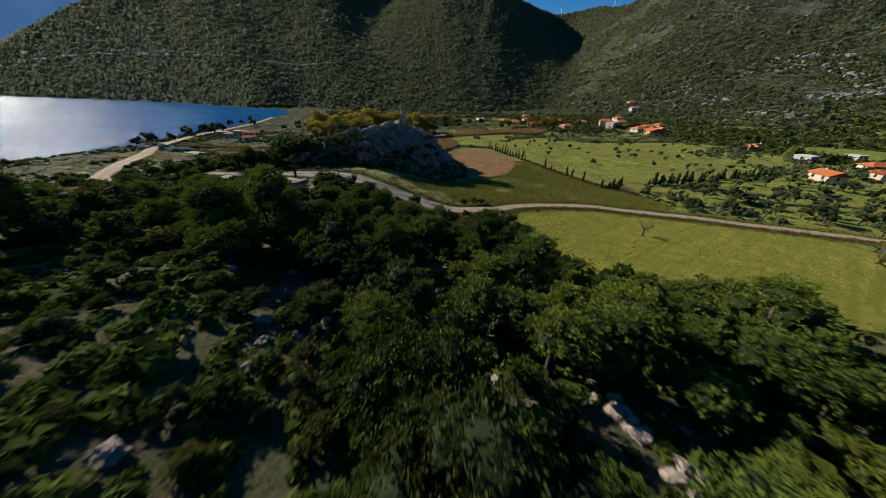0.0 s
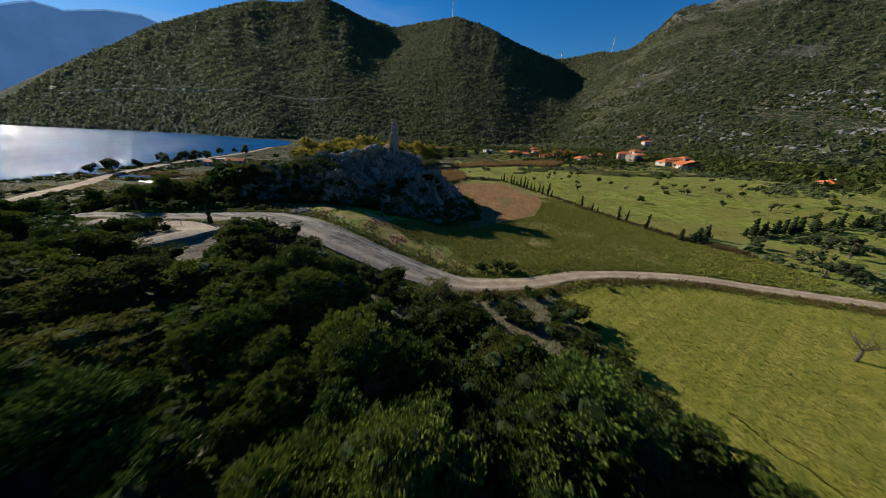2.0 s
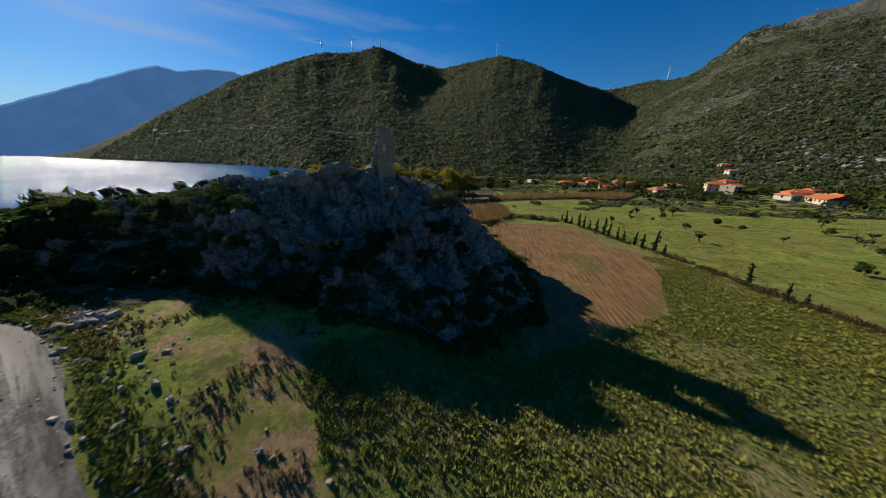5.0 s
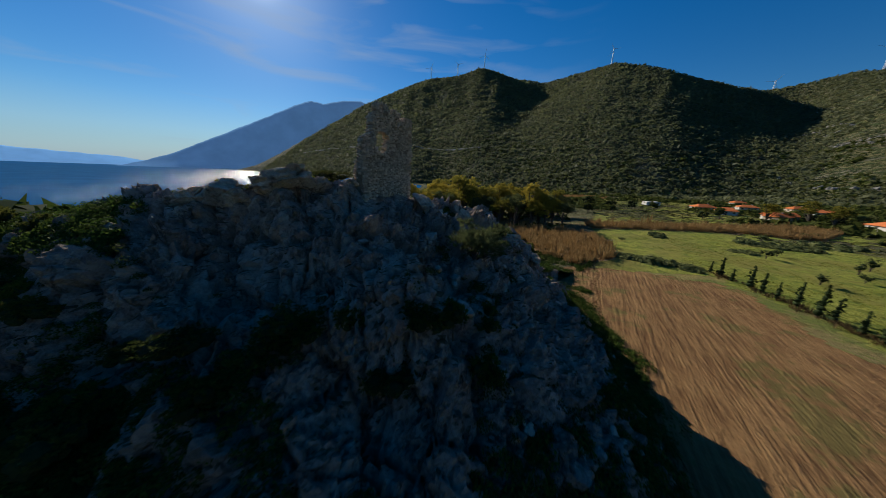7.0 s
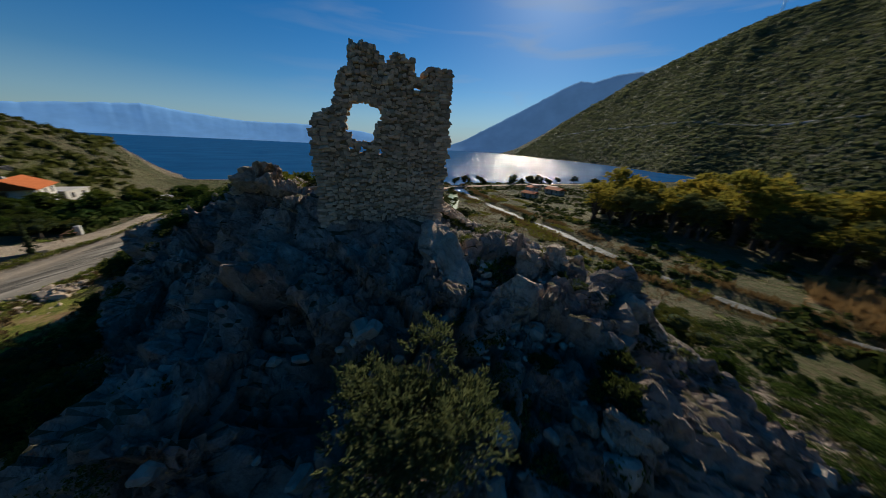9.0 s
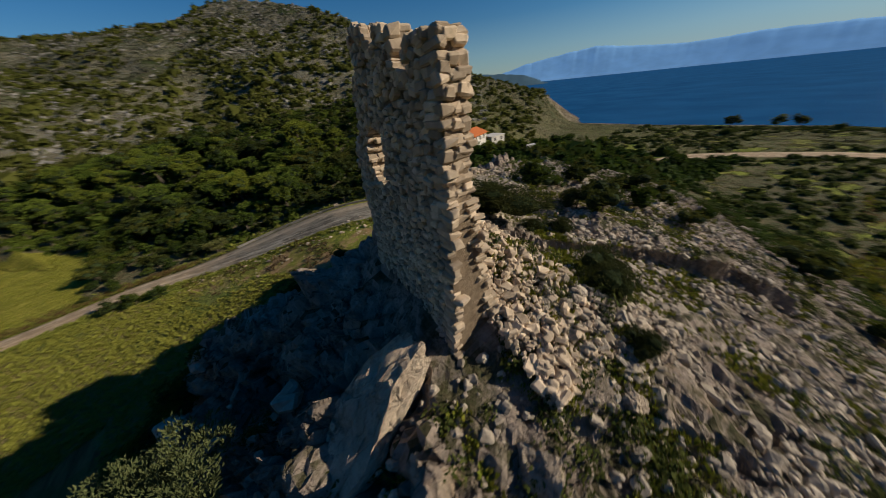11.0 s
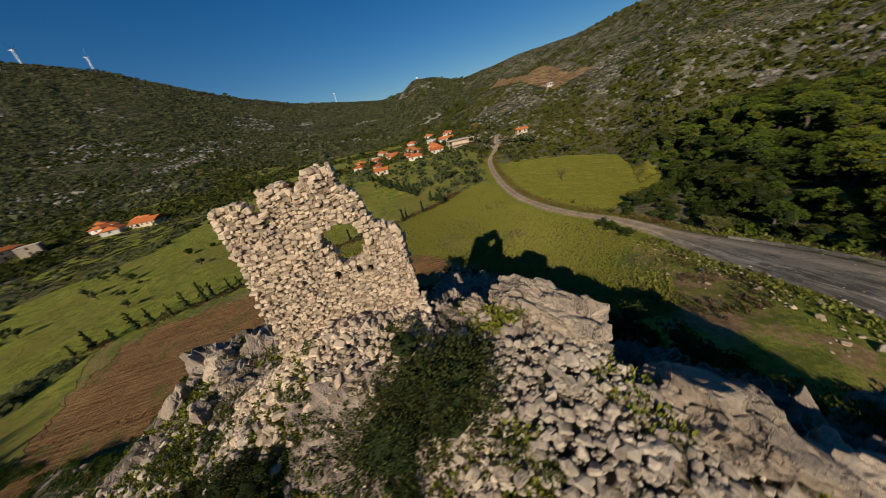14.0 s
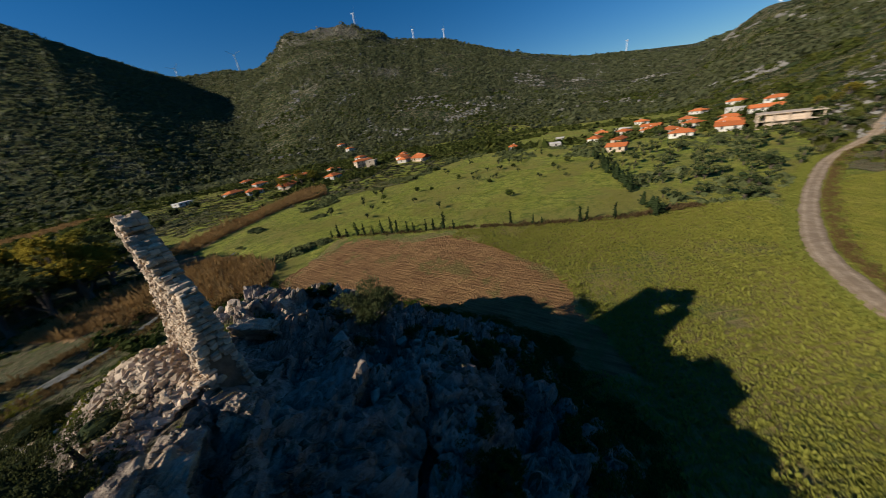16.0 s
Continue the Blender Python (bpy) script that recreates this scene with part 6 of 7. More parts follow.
tufts("canal_rushes", 3800, bank_spot, 0.5, 7, WEED, "dark brown rushes along the canal banks", "rushes", 58, 1.5, 0.6)
tufts("marsh_grass", 5000, marsh_spot, 0.42, 6, REED, "orange-brown marsh grass on the flat land", "grass", 59, 1.0, 0.6)
tufts("marsh_green", 6000, lambda rng, n: (lambda x, y, k: (x, y, k & (vnoise(x / 8.0, y / 8.0, 0, 83) > 0.0)))(*marsh_spot(rng, n)), 0.45, 6, GRASS, "green grass on the flat land", "grass", 60, 0.8)
tufts("dry_weeds", 900, waste_spot, 0.26, 7, WEED, "dry brown weeds on the waste ground by the road", "weeds", 55, 1.0)
tufts("rock_weeds", 9500, back_spot, 0.20, 7, GRASS, "green weeds between the rubble on the knoll", "weeds", 56, 0.8)
tufts("pasture_grass", 26000, pasture_spot, 0.22, 3, GRASS, "rough yellow-green pasture grass", "grass", 57, 0.7)
def hedge_spot(rng, n):
    """Scrub on the plough's far border and over the meadow's rough north end."""
    x, y = rng.uniform(6, 150, n), rng.uniform(160, 240, n)
    border = (np.abs(y - 181 + 0.25 * (x - 10)) < 2.6) & (x < 27)
    rough = inside(x, y, MEADOW) & (vnoise(x / 9.0, y / 9.0, 0, 78) + (y - 222) / 28.0 > 0.1)
    return x, y, (border | (rough & (rng.random(n) < 0.35))) & clear_of_roads(x, y, 1.0)


shrub_balls("meadow_scrub", 700, hedge_spot, 0.8, 60, OLIVE, "low olive-green scrub at the meadow's rough edge", "scrub", 64)
shrub_balls("field_scrub", 900, east_spot, 1.0, 26, OLIVE, "grey-green shrubs between the fields", "scrub", 50)
tufts("reed_bed", 6500, reed_spot, 1.1, 12, REED, "dry orange-brown reed bed", "reeds", 51, 1.5, 0.35)
tufts("crop_plants", 40000, crop_spot, 0.33, 4, CROPLEAF, "rows of low green crop plants", "crop", 52, 0.8)
tufts("meadow_grass", 20000, yellow_spot, 0.16, 5, GRASS, "yellow-green meadow grass tufts", "grass", 53, 0.8)
def dry_verge(rng, n):
    i = rng.integers(10, cutoff, n)
    x, y = ROAD[i, 0] + rng.normal(0, 1.0, n), ROAD[i, 1] - ROAD[i, 2] * 0.5 - np.abs(rng.normal(0.5, 0.9, n)) - 0.2
    return x, y, clear_of_roads(x, y, 0.15)


def strip_spot(rng, n):
    u = rng.random(n) ** 1.5
    x = np.interp(u, [0, 0.25, 0.45, 0.7, 1], [66, 55.5, 48.5, 42.5, 29]) + rng.normal(0, 0.7, n)
    y = np.interp(u, [0, 0.25, 0.45, 0.7, 1], [88, 102, 121, 140, 176]) + rng.normal(0, 0.7, n)
    return x, y, vnoise(x / 3.0, y / 3.0, 0, 88) > -0.4


tufts("strip_weeds", 2200, strip_spot, 0.42, 7, WEED, "dry brown weeds on the strip between crop and meadow", "weeds", 63, 1.3, 0.5)
tufts("dry_verge", 3600, dry_verge, 0.34, 10, WEED, "dry brown grass along the track's edge", "grass", 62, 1.1, 0.35)
tufts("verge_grass", 12000, verge_green, 0.30, 6, CROPLEAF, "green weeds along the road", "grass", 54, 0.8)


VILLAGE = [  # x, y, width, depth, storeys, turn, roof, wall
    (79, 371, 14, 9, 1, 20, "hip", "w"), (84, 346, 12, 9, 1, -15, "hip", "w"), (102, 330, 13, 9, 1, 10, "gable", "w"), (111, 394, 12, 8, 1, 0, "hip", "w"), (98, 322, 10, 8, 1, 35, "hip", "b"), (126, 302, 12, 9, 1, 15, "hip", "w"),
    (176, 322, 13, 9, 2, -20, "hip", "b"), (180, 270, 13, 9, 1, 15, "hip", "w"), (180, 251, 20, 10, 1, 70, "gable", "b"), (175, 306, 12, 9, 2, 30, "flat", "b"), (200, 288, 13, 9, 1, -10, "hip", "w"), (299, 477, 13, 9, 2, 0, "hip", "w"), (51, 395, 12, 8, 1, 20, "flat", "w"), (211, 360, 12, 9, 2, 10, "hip", "w"), (160, 345, 12, 8, 1, -10, "hip", "w"), (195, 262, 16, 8, 1, 60, "gable", "w"),
    (185, 143, 10, 8, 1, 20, "flat", "w"), (189, 120, 11, 8, 1, -15, "hip", "w"), (152, 107, 11, 8, 1, 78, "gable", "b"), (214, 118, 12, 9, 2, 15, "hip", "w"), (230, 106, 12, 9, 1, 40, "flat", "w"), (224, 90, 14, 8, 1, 70, "gable", "w"), (178, 79, 13, 9, 1, 75, "hip", "w"), (196, 82, 10, 8, 1, 30, "hip", "w"), (205, 92, 11, 8, 2, -20, "hip", "w"), (247, 69, 12, 9, 1, 10, "hip", "w"), (187, 60, 13, 9, 1, 80, "gable", "w"), (238, 35, 18, 9, 1, 85, "gable", "w"), (269, 41, 12, 9, 1, 20, "flat", "w"), (210, 105, 9, 7, 1, 50, "hip", "w"),
    (190, 173, 8, 6, 1, 10, "hip", "w"),
    (-76, 50, 11, 8, 1, 25, "gable", "w"), (-92, 44, 9, 6, 1, 10, "flat", "w"), (-95, 62, 10, 6, 1, -15, "flat", "w"),
    (-173, 232, 9, 6, 1, 10, "flat", "b"), (-150, 232, 12, 6, 1, 15, "gable", "b"), (-160, 222, 8, 5, 1, -5, "hip", "w"), (-165, 240, 9, 6, 1, 20, "flat", "b"), (-136, 206, 8, 5, 1, 25, "gable", "b"),
    (274, 94, 12, 8, 1, 30, "hip", "w"), (176, 107, 10, 7, 1, -20, "gable", "b"), (213, 145, 9, 7, 1, 10, "flat", "w"), (257, 26, 14, 9, 2, 70, "hip", "w"), (206, 56, 13, 8, 1, 65, "hip", "w"), (206, 345, 12, 8, 1, 0, "hip", "w"), (224, 307, 12, 8, 1, 25, "hip", "w"), (139, 398, 11, 8, 1, 15, "hip", "b"), (140, 370, 12, 8, 1, -20, "gable", "w"), (126, 454, 12, 8, 1, 20, "hip", "w"), (312, 511, 12, 9, 1, 0, "hip", "w"), (307, 55, 13, 9, 1, 40, "hip", "w"), (297, 36, 12, 9, 2, 60, "hip", "w"), (216, 70, 11, 8, 2, 40, "hip", "w"), (228, 52, 12, 8, 1, 80, "hip", "w"), (206, -57, 6, 4, 1, 30, "flat", "w"), (133, 19, 7, 4, 1, 80, "gable", "b"),
]


def orchards():
    rng = np.random.default_rng(61)
    # olives on the slope below the eastern hamlet
    for i in range(9):
        for j in range(7):
            x, y = 68 + i * 9 + rng.normal(0, 2.6), 74 + j * 7.5 - i * 1.2 + rng.normal(0, 2.4)
            if clear_of_roads(x, y, 2.5) and not inside(x, y, YELLOW) and y < 72 + 0.35 * x:
                plant(rng, OLIVES, x, y, 0.9, 0.05, "olive trees below the hamlet")
    # the large grove round the hamlet
    n = 0
    while n < 190:
        x, y = rng.uniform(78, 250), rng.uniform(0, 130)
        if y > 26 - 0.12 * (x - 78) and y < 64 + 0.30 * x and not inside(x, y, YELLOW) and not inside(x, y, MEADOW) and clear_of_roads(x, y, 2.5) and all(math.hypot(x - h[0], y - h[1]) > 9 for h in VILLAGE):
            plant(rng, OLIVES, x, y, rng.uniform(0.8, 1.35), 0.05, "olive trees round the hamlet")
            n += 1
    # scattered over the far meadow
    for _ in range(60):
        x, y = rng.uniform(45, 190), rng.uniform(150, 300)
        plant(rng, OLIVES, x, y, rng.uniform(0.7, 1.1), 0.05, "olive trees in the meadow")
    for _ in range(34):
        x, y = rng.uniform(100, 190), rng.uniform(105, 170)
        plant(rng, OLIVES, x, y, rng.uniform(0.6, 0.9), 0.05, "olive trees in the meadow")
    # tall trees north of the knoll and along the stream
    for _ in range(170):
        x, y = rng.uniform(-104, 0), rng.uniform(186, 262)
        if inside(x, y, [(-104, 216), (-80, 194), (-60, 204), (-34, 212), (-20, 208), (-8, 222), (-4, 250), (-12, 262), (-104, 262)]):
            plant(rng, TALL, x, y, rng.uniform(1.05, 1.6), 0.1, "grove by the stream")
    for _ in range(60):
        x, y = rng.uniform(-160, 20), rng.uniform(262, 400)
        plant(rng, GROVE, x, y, rng.uniform(0.8, 1.15), 0.1, "trees north of the stream")
    for x, y in ((-189, 178), (-184, 184), (-182, 197), (-195, 226), (-191, 232), (-187, 238), (-189, 245), (-186, 92), (-196, 104), (-198, 110), (-206, 204), (-200, 229), (-193, 240), (-188, 254), (-205, 275), (-210, 295), (-190, 300), (-215, 320), (-225, 350)):
        plant(rng, GROVE, x, y, 1.2, 0.1, "trees along the beach")
    for x, y in ((110, 322), (118, 318), (100, 340), (124, 330), (60, 300), (70, 310), (150, 330), (30, 330), (20, 350), (45, 345)):
        plant(rng, GROVE, x, y, 1.1, 0.1, "trees in the village")
    for x, y in ((190, 26), (194, 22), (197, 29)):
        plant(rng, TALL[:1], x, y, 0.62, 0.1, "trees in the village", "yellow-leaved tree beside the unfinished house")
    for x, y in ((108, 318), (114, 312), (121, 322), (103, 326), (128, 318), (92, 318)):
        plant(rng, TALL, x, y, 0.95, 0.1, "trees in the village")


orchards()


def single_bushes():
    rng = np.random.default_rng(63)
    # on and round the knoll
    for x, y, s, kind in ((-6.3, 120.6, 1.18, OLD_OLIVE), (-0.7, 67.2, 0.95, OLD_OLIVE), (-11.0, 129.0, 0.32, MAQUIS), (-12.6, 127.0, 0.26, MAQUIS), (-9.3, 129.6, 0.4, MAQUIS), (-8.0, 131.5, 0.45, MAQUIS), (-10.2, 133.2, 0.45, MAQUIS), (-6.5, 128.6, 0.45, MAQUIS), (-7.6, 126.0, 0.36, MAQUIS), (-5.0, 132.0, 0.5, MAQUIS), (-30.2, 120.0, 0.8, MAQUIS), (-34.4, 110.6, 0.55, MAQUIS), (-29.5, 118.6, 0.6, BIG_BUSH), (-36.5, 114, 0.6, MAQUIS), (-22.0, 124.3, 0.72, BIG_BUSH), (-25.4, 120.0, 0.66, BIG_BUSH), (-23.4, 119.8, 0.45, BIG_BUSH), (-20.4, 126.6, 0.4, BIG_BUSH), (-27.6, 117.6, 0.4, MAQUIS), (-13.0, 114.9, 0.36, MAQUIS), (-33, 113, 0.5, MAQUIS), (-38, 103, 0.8, MAQUIS), (-12, 112.4, 0.3, MAQUIS), (-5.5, 127.5, 0.6, MAQUIS), (-3.5, 116.0, 0.55, MAQUIS)):
        plant(rng, kind, x, y, s, 0.25, "bushes on the knoll", "dark green bush rooted between limestone rocks" if kind is MAQUIS else "")
    ob = BIG_BUSH[0]
    if ob.name in USED:
        ob = copy_thing(ob, Matrix())
    USED.add(ob.name)
    ob.matrix_basis = Matrix.LocRotScale((-20.9, 118.3, top_z(-20.9, 118.3) - 0.35), Euler((0, -0.12, 0.3)), (1.75, 1.85, 1.05))
    tagged(ob, "", "", "bushes on the knoll")
    for _ in range(46):      # thicket at the foot of the cliff and on its west end
        x = rng.uniform(-66, -2)
        y = 97 + 0.02 * (x + 30) ** 2 * (1 if x > -30 else 0) + rng.uniform(-1.5, 4)
        if clear_of_roads(x, y, 1.5):
            plant(rng, MAQUIS, x, y, rng.uniform(0.6, 1.0), 0.2, "bushes at the cliff foot", "dark bush at the foot of the rock face")
    for x, y, s in ((-59.4, 93, 1.3), (-55, 92, 1.1), (-64, 94, 1.4), (-68, 91, 1.3), (-50, 95.5, 1.0), (-73, 96, 1.3), (-80, 93, 1.2)):
        plant(rng, PINES, x, y, s, 0.2, "pines by the road", "broad dark pine tree beside the gravel road")
    for x, y, s in ((12.0, 76.8, 0.8), (9.4, 76.6, 0.95), (6.8, 76.8, 0.8), (-49.0, 75.2, 1.25), (-52.5, 75.6, 1.1), (-42.4, 71.4, 0.7), (-44.6, 71.0, 0.85), (-46.8, 72.0, 1.0), (-30.5, 76.6, 1.2), (-31.2, 73.4, 1.3), (-28.0, 74.6, 1.2), (-31.0, 69.6, 1.2), (-29.5, 67.4, 1.1), (-26.5, 68.4, 1.2), (-29.5, 72.0, 1.3), (-24.5, 73.0, 1.0), (-20.5, 70.5, 1.1), (13.1, 69.6, 0.6), (27, 71, 0.3), (34, 72.6, 0.3), (-31.5, 76.8, 0.9), (-26, 74.4, 0.7)):
        plant(rng, MAQUIS, x, y, s, 0.15, "bushes by the road", "dark rounded bush on the road verge")
    for _ in range(44):     # the overgrown west end of the knoll
        x, y = rng.uniform(-78, -48), rng.uniform(93, 105)
        if clear_of_roads(x, y, 1.5):
            plant(rng, MAQUIS, x, y, rng.uniform(0.9, 1.4), 0.2, "bushes on the knoll's west end", "dark bush on the overgrown end of the knoll")
    for _ in range(60):
        x, y = rng.uniform(-112, -50), rng.uniform(56, 104)
        if clear_of_roads(x, y, 1.8) and math.hypot(x + 76, y - 50) > 11 and math.hypot(x + 93, y - 52) > 16:
            plant(rng, PINES if rng.random() < 0.4 else MAQUIS, x, y, rng.uniform(1.0, 1.4), 0.2, "trees by the gravel road", "dark evergreen beside the gravel road")
    for _ in range(16):
        x, y = rng.uniform(-44, -30), rng.uniform(112, 124)
        plant(rng, MAQUIS, x, y, rng.uniform(0.5, 0.85), 0.2, "bushes on the knoll", "dark green bush rooted between limestone rocks")
    for _ in range(34):
        x, y = rng.uniform(-46, -14), rng.uniform(128, 160)
        k = float(knoll_z(x, y)[0])
        if k < 9 and clear_of_roads(x, y, 2.0):
            plant(rng, MAQUIS, x, y, rng.uniform(0.7, 1.25), 0.2, "bushes below the knoll's back slope", "dark green bush below the rubble slope")
    # small dark bushes in the far meadow
    for _ in range(16):
        plant(rng, MAQUIS, rng.uniform(60, 150), rng.uniform(110, 260), rng.uniform(0.6, 1.0), 0.1, "bushes in the meadow", "dark bush standing in the meadow")


single_bushes()


def cypress_kind(seed, height, width):
    ob = thing("cypress_tree", Matrix(), "slim dark green cypress in a field hedge", "tree")
    lob = [(0, 0, 0.15 * height + i * height * 0.16, width * (1 - i * 0.13), width * (1 - i * 0.13), height * 0.16) for i in range(6)]
    part("trunk", limb_mesh("trunk", [[(0, 0, -0.2, 0.09), (0, 0, height * 0.5, 0.05), (0, 0, height * 0.9, 0.02)]], BARK), BARK, ob)
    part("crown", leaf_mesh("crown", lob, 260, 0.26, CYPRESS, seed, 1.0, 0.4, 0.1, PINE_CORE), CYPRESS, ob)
    return ob


def cypresses():
    rng = np.random.default_rng(65)
    kinds = [cypress_kind(380, 2.6, 0.5), cypress_kind(381, 3.2, 0.55)]
    for i in range(15):
        t = i / 14
        plant(rng, kinds, 28.5 + 13.5 * t + rng.normal(0, 0.2), 177 - 36 * t + rng.normal(0, 0.5), 1.25, 0, "cypress row at the field edge")
    plant(rng, [cypress_kind(384, 5.6, 0.75)], -42.6, 79.6, 1.0, 0.1, "trees by the drive", "tall dark cypress beside the concrete drive")
    for x, y in ((47.5, 127), (48.3, 121.5), (49.0, 119.5), (51, 111), (52.5, 109.8), (54.5, 104)):
        plant(rng, kinds, x, y, 1.05, 0, "cypress row at the field edge")
    broad = [cypress_kind(382, 2.9, 1.0), cypress_kind(383, 2.5, 1.1)]
    for i in range(42):     # the dense hedge
        t = i / 41
        if 0.12 < t < 0.22:
            continue
        plant(rng, broad, 57.5 + 84 * t, 95.5 + 20 * t + rng.normal(0, 0.7), (1.5 - 0.3 * t) * rng.uniform(0.7, 1.1), 0, "cypress hedge", "dark cypress in a dense hedge row")


cypresses()


def bare_tree():
    rng = np.random.default_rng(67)
    x, y = 47.9, 57.7
    ob = thing("bare_tree", Matrix.Translation((x, y, float(ground_z(x, y)))), "leafless grey tree standing alone in the meadow", "tree")
    part("trunk", limb_mesh("trunk", [[(0, 0, -0.3, 0.22), (0.1, 0, 0.8, 0.17), (0.05, 0.1, 1.5, 0.15)]], BARK, 8), BARK, ob)
    for i in range(9):
        a = i * 0.7 + rng.uniform(-.2, .2)
        paths, tip = [], np.array([0.05, 0.1, 1.4])
        end = tip + np.array([math.cos(a) * 1.5, math.sin(a) * 1.5, rng.uniform(1.2, 2.4)])
        mid = (tip + end) / 2 + np.array([0, 0, -0.15])
        paths.append([(*tip, 0.07), (*mid, 0.045), (*end, 0.015)])
        for _ in range(9):
            t = rng.uniform(0.35, 1.0)
            p = tip + (end - tip) * t
            q = p + rng.normal(0, 0.45, 3) + np.array([0, 0, 0.3])
            paths.append([(*p, 0.02), (*((p + q) / 2 + rng.normal(0, .05, 3)), 0.014), (*q, 0.006)])
        part("branch", limb_mesh("branch", paths, BARK, 4), BARK, ob)


bare_tree()


# ---- houses ----
def box(x0, y0, z0, x1, y1, z1, bevel=0.0):
    bm = bmesh.new()
    bmesh.ops.create_cube(bm, size=1.0)
    for v in bm.verts:
        v.co = (x0 + (v.co.x + 0.5) * (x1 - x0), y0 + (v.co.y + 0.5) * (y1 - y0), z0 + (v.co.z + 0.5) * (z1 - z0))
    if bevel:
        bmesh.ops.bevel(bm, geom=bm.edges[:], offset=bevel, segments=1, affect="EDGES")
    return bm


def gable_roof(w, d, z, rise, over=0.4, hip=0.0):
    """A tiled roof with thickness; hip draws the ridge in."""
    bm = bmesh.new()
    a, b = w / 2 + over, d / 2 + over
    r = a - hip
    rows = []
    for dz in (0.0, -0.18):
        rows.append([bm.verts.new(p) for p in ((-a, -b, z + dz), (a, -b, z + dz), (a, b, z + dz), (-a, b, z + dz), (-r, 0, z + rise + dz), (r, 0, z + rise + dz))])
    for k, t in enumerate(rows):
        for f in ((0, 1, 5, 4), (2, 3, 4, 5), (1, 2, 5), (3, 0, 4)):
            ids = [t[i] for i in f]
            bm.faces.new(ids if k == 0 else ids[::-1])
    for i in range(4):
        j = (i + 1) % 4
        bm.faces.new([rows[0][j], rows[0][i], rows[1][i], rows[1][j]])
    return bm


def house(x, y, w, d, storeys, turn, roof, wall, label):
    z = float(ground_z(x, y))
    ob = thing("house", Matrix.LocRotScale((x, y, z), Euler((0, 0, radians(turn))), None), label, "house", "village houses")
    w, d, h = w * 0.9, d * 0.92, 2.55 * storeys
    body = part("wall", box(-w / 2, -d / 2, -1.0, w / 2, d / 2, h), wall, ob)
    if roof == "flat":
        part("roof", box(-w / 2 - 0.15, -d / 2 - 0.15, h + 0.003, w / 2 + 0.15, d / 2 + 0.15, h + 0.25, 0.03), wall, ob)
    else:
        r = part("roof", gable_roof(w, d, h + 0.16, d * 0.24, 0.6, d * 0.45 if roof == "hip" else 0.0), TILE, ob, "orange clay tile roof")
        if roof == "gable":
            g = bmesh.new()
            for s in (-1, 1):
                t = [g.verts.new((s * (w / 2 - q), yy, zz)) for q in (0.0, 0.25) for yy, zz in ((-d / 2, h), (d / 2, h), (0, h + d * 0.22))]
                for f in ((0, 1, 2), (5, 4, 3), (0, 3, 4, 1), (1, 4, 5, 2), (2, 5, 3, 0)):
                    g.faces.new([t[i] for i in f])
            part("gable_wall", g, wall, ob)
        part("chimney", box(w * 0.2, -0.35, h + d * 0.12, w * 0.2 + 0.6, 0.25, h + d * 0.2 + 0.8, 0.04), wall, r)
    for s in range(storeys):
        for side in (-1, 1):
            n = max(2, int(w / 3.2))
            for i in range(n):
                cx = -w / 2 + (i + 0.5) * w / n
                low = 0.0 if (s == 0 and i == n // 2 and side < 0) else 0.95
                zz = s * 2.55
                yy = side * d / 2
                name = "door" if low == 0 else "window"
                p = part(name, box(cx - 0.55, min(yy - 0.06, yy + 0.06), zz + low, cx + 0.55, max(yy - 0.06, yy + 0.06), zz + 2.2, 0.01), TIMBER, ob)
                part("pane", box(cx - 0.42, yy + side * 0.062, zz + low + 0.12, cx + 0.42, yy + side * 0.07, zz + 2.08), WINDOW, p)
        for side in (-1, 1):
            p = part("window", box(min(side * (w / 2 - 0.06), side * (w / 2 + 0.06)), -0.55, s * 2.55 + 0.95, max(side * (w / 2 - 0.06), side * (w / 2 + 0.06)), 0.55, s * 2.55 + 2.2, 0.01), TIMBER, ob)
            xx = side * (w / 2 + 0.066)
            part("pane", box(xx - 0.004, -0.42, s * 2.55 + 1.07, xx + 0.004, 0.42, s * 2.55 + 2.08), WINDOW, p)
    if storeys > 1:
        part("balcony", box(-w * 0.3, -d / 2 - 1.3, 2.42, w * 0.3, -d / 2 - 0.003, 2.56, 0.02), wall, ob)
    return ob


for hx, hy, hw, hd, hs, turn, roof, wall in VILLAGE:
    if hx > 150 and hy < 160:       # the hamlet on the slope: small low houses
        hw, hd, hs = hw * 0.82, hd * 0.85, 1
    house(hx, hy, hw, hd, hs, turn, roof, PLASTER if wall == "w" else BUFF,
          ("white" if wall == "w" else "buff") + (" plastered house with an orange tiled roof" if roof != "flat" else " plastered flat-roofed house among trees"))


def half_built():
    """The large concrete shell at the head of the hamlet."""
    x, y = 182, 42
    z = float(ground_z(x, y))
    ob = thing("concrete_shell_house", Matrix.LocRotScale((x, y, z), Euler((0, 0, radians(80))), None), "large unfinished buff concrete house with open floors", "house")
    for k in range(3):
        part("slab", box(-10, -6, k * 3.1, 10, 6, k * 3.1 + 0.3, 0.03), BUFF, ob)
        if k < 2:
            for i in range(5):
                for j in (-1, 1):
                    part("column", box(-9.6 + i * 4.7, j * 5.4 - 0.2, k * 3.1 + 0.303, -9.2 + i * 4.7, j * 5.4 + 0.2, k * 3.1 + 3.097), BUFF, ob)
            part("wall", box(-6, -4, k * 3.1 + 0.303, 7, 4.5, k * 3.1 + 3.097), BUFF, ob)


half_built()


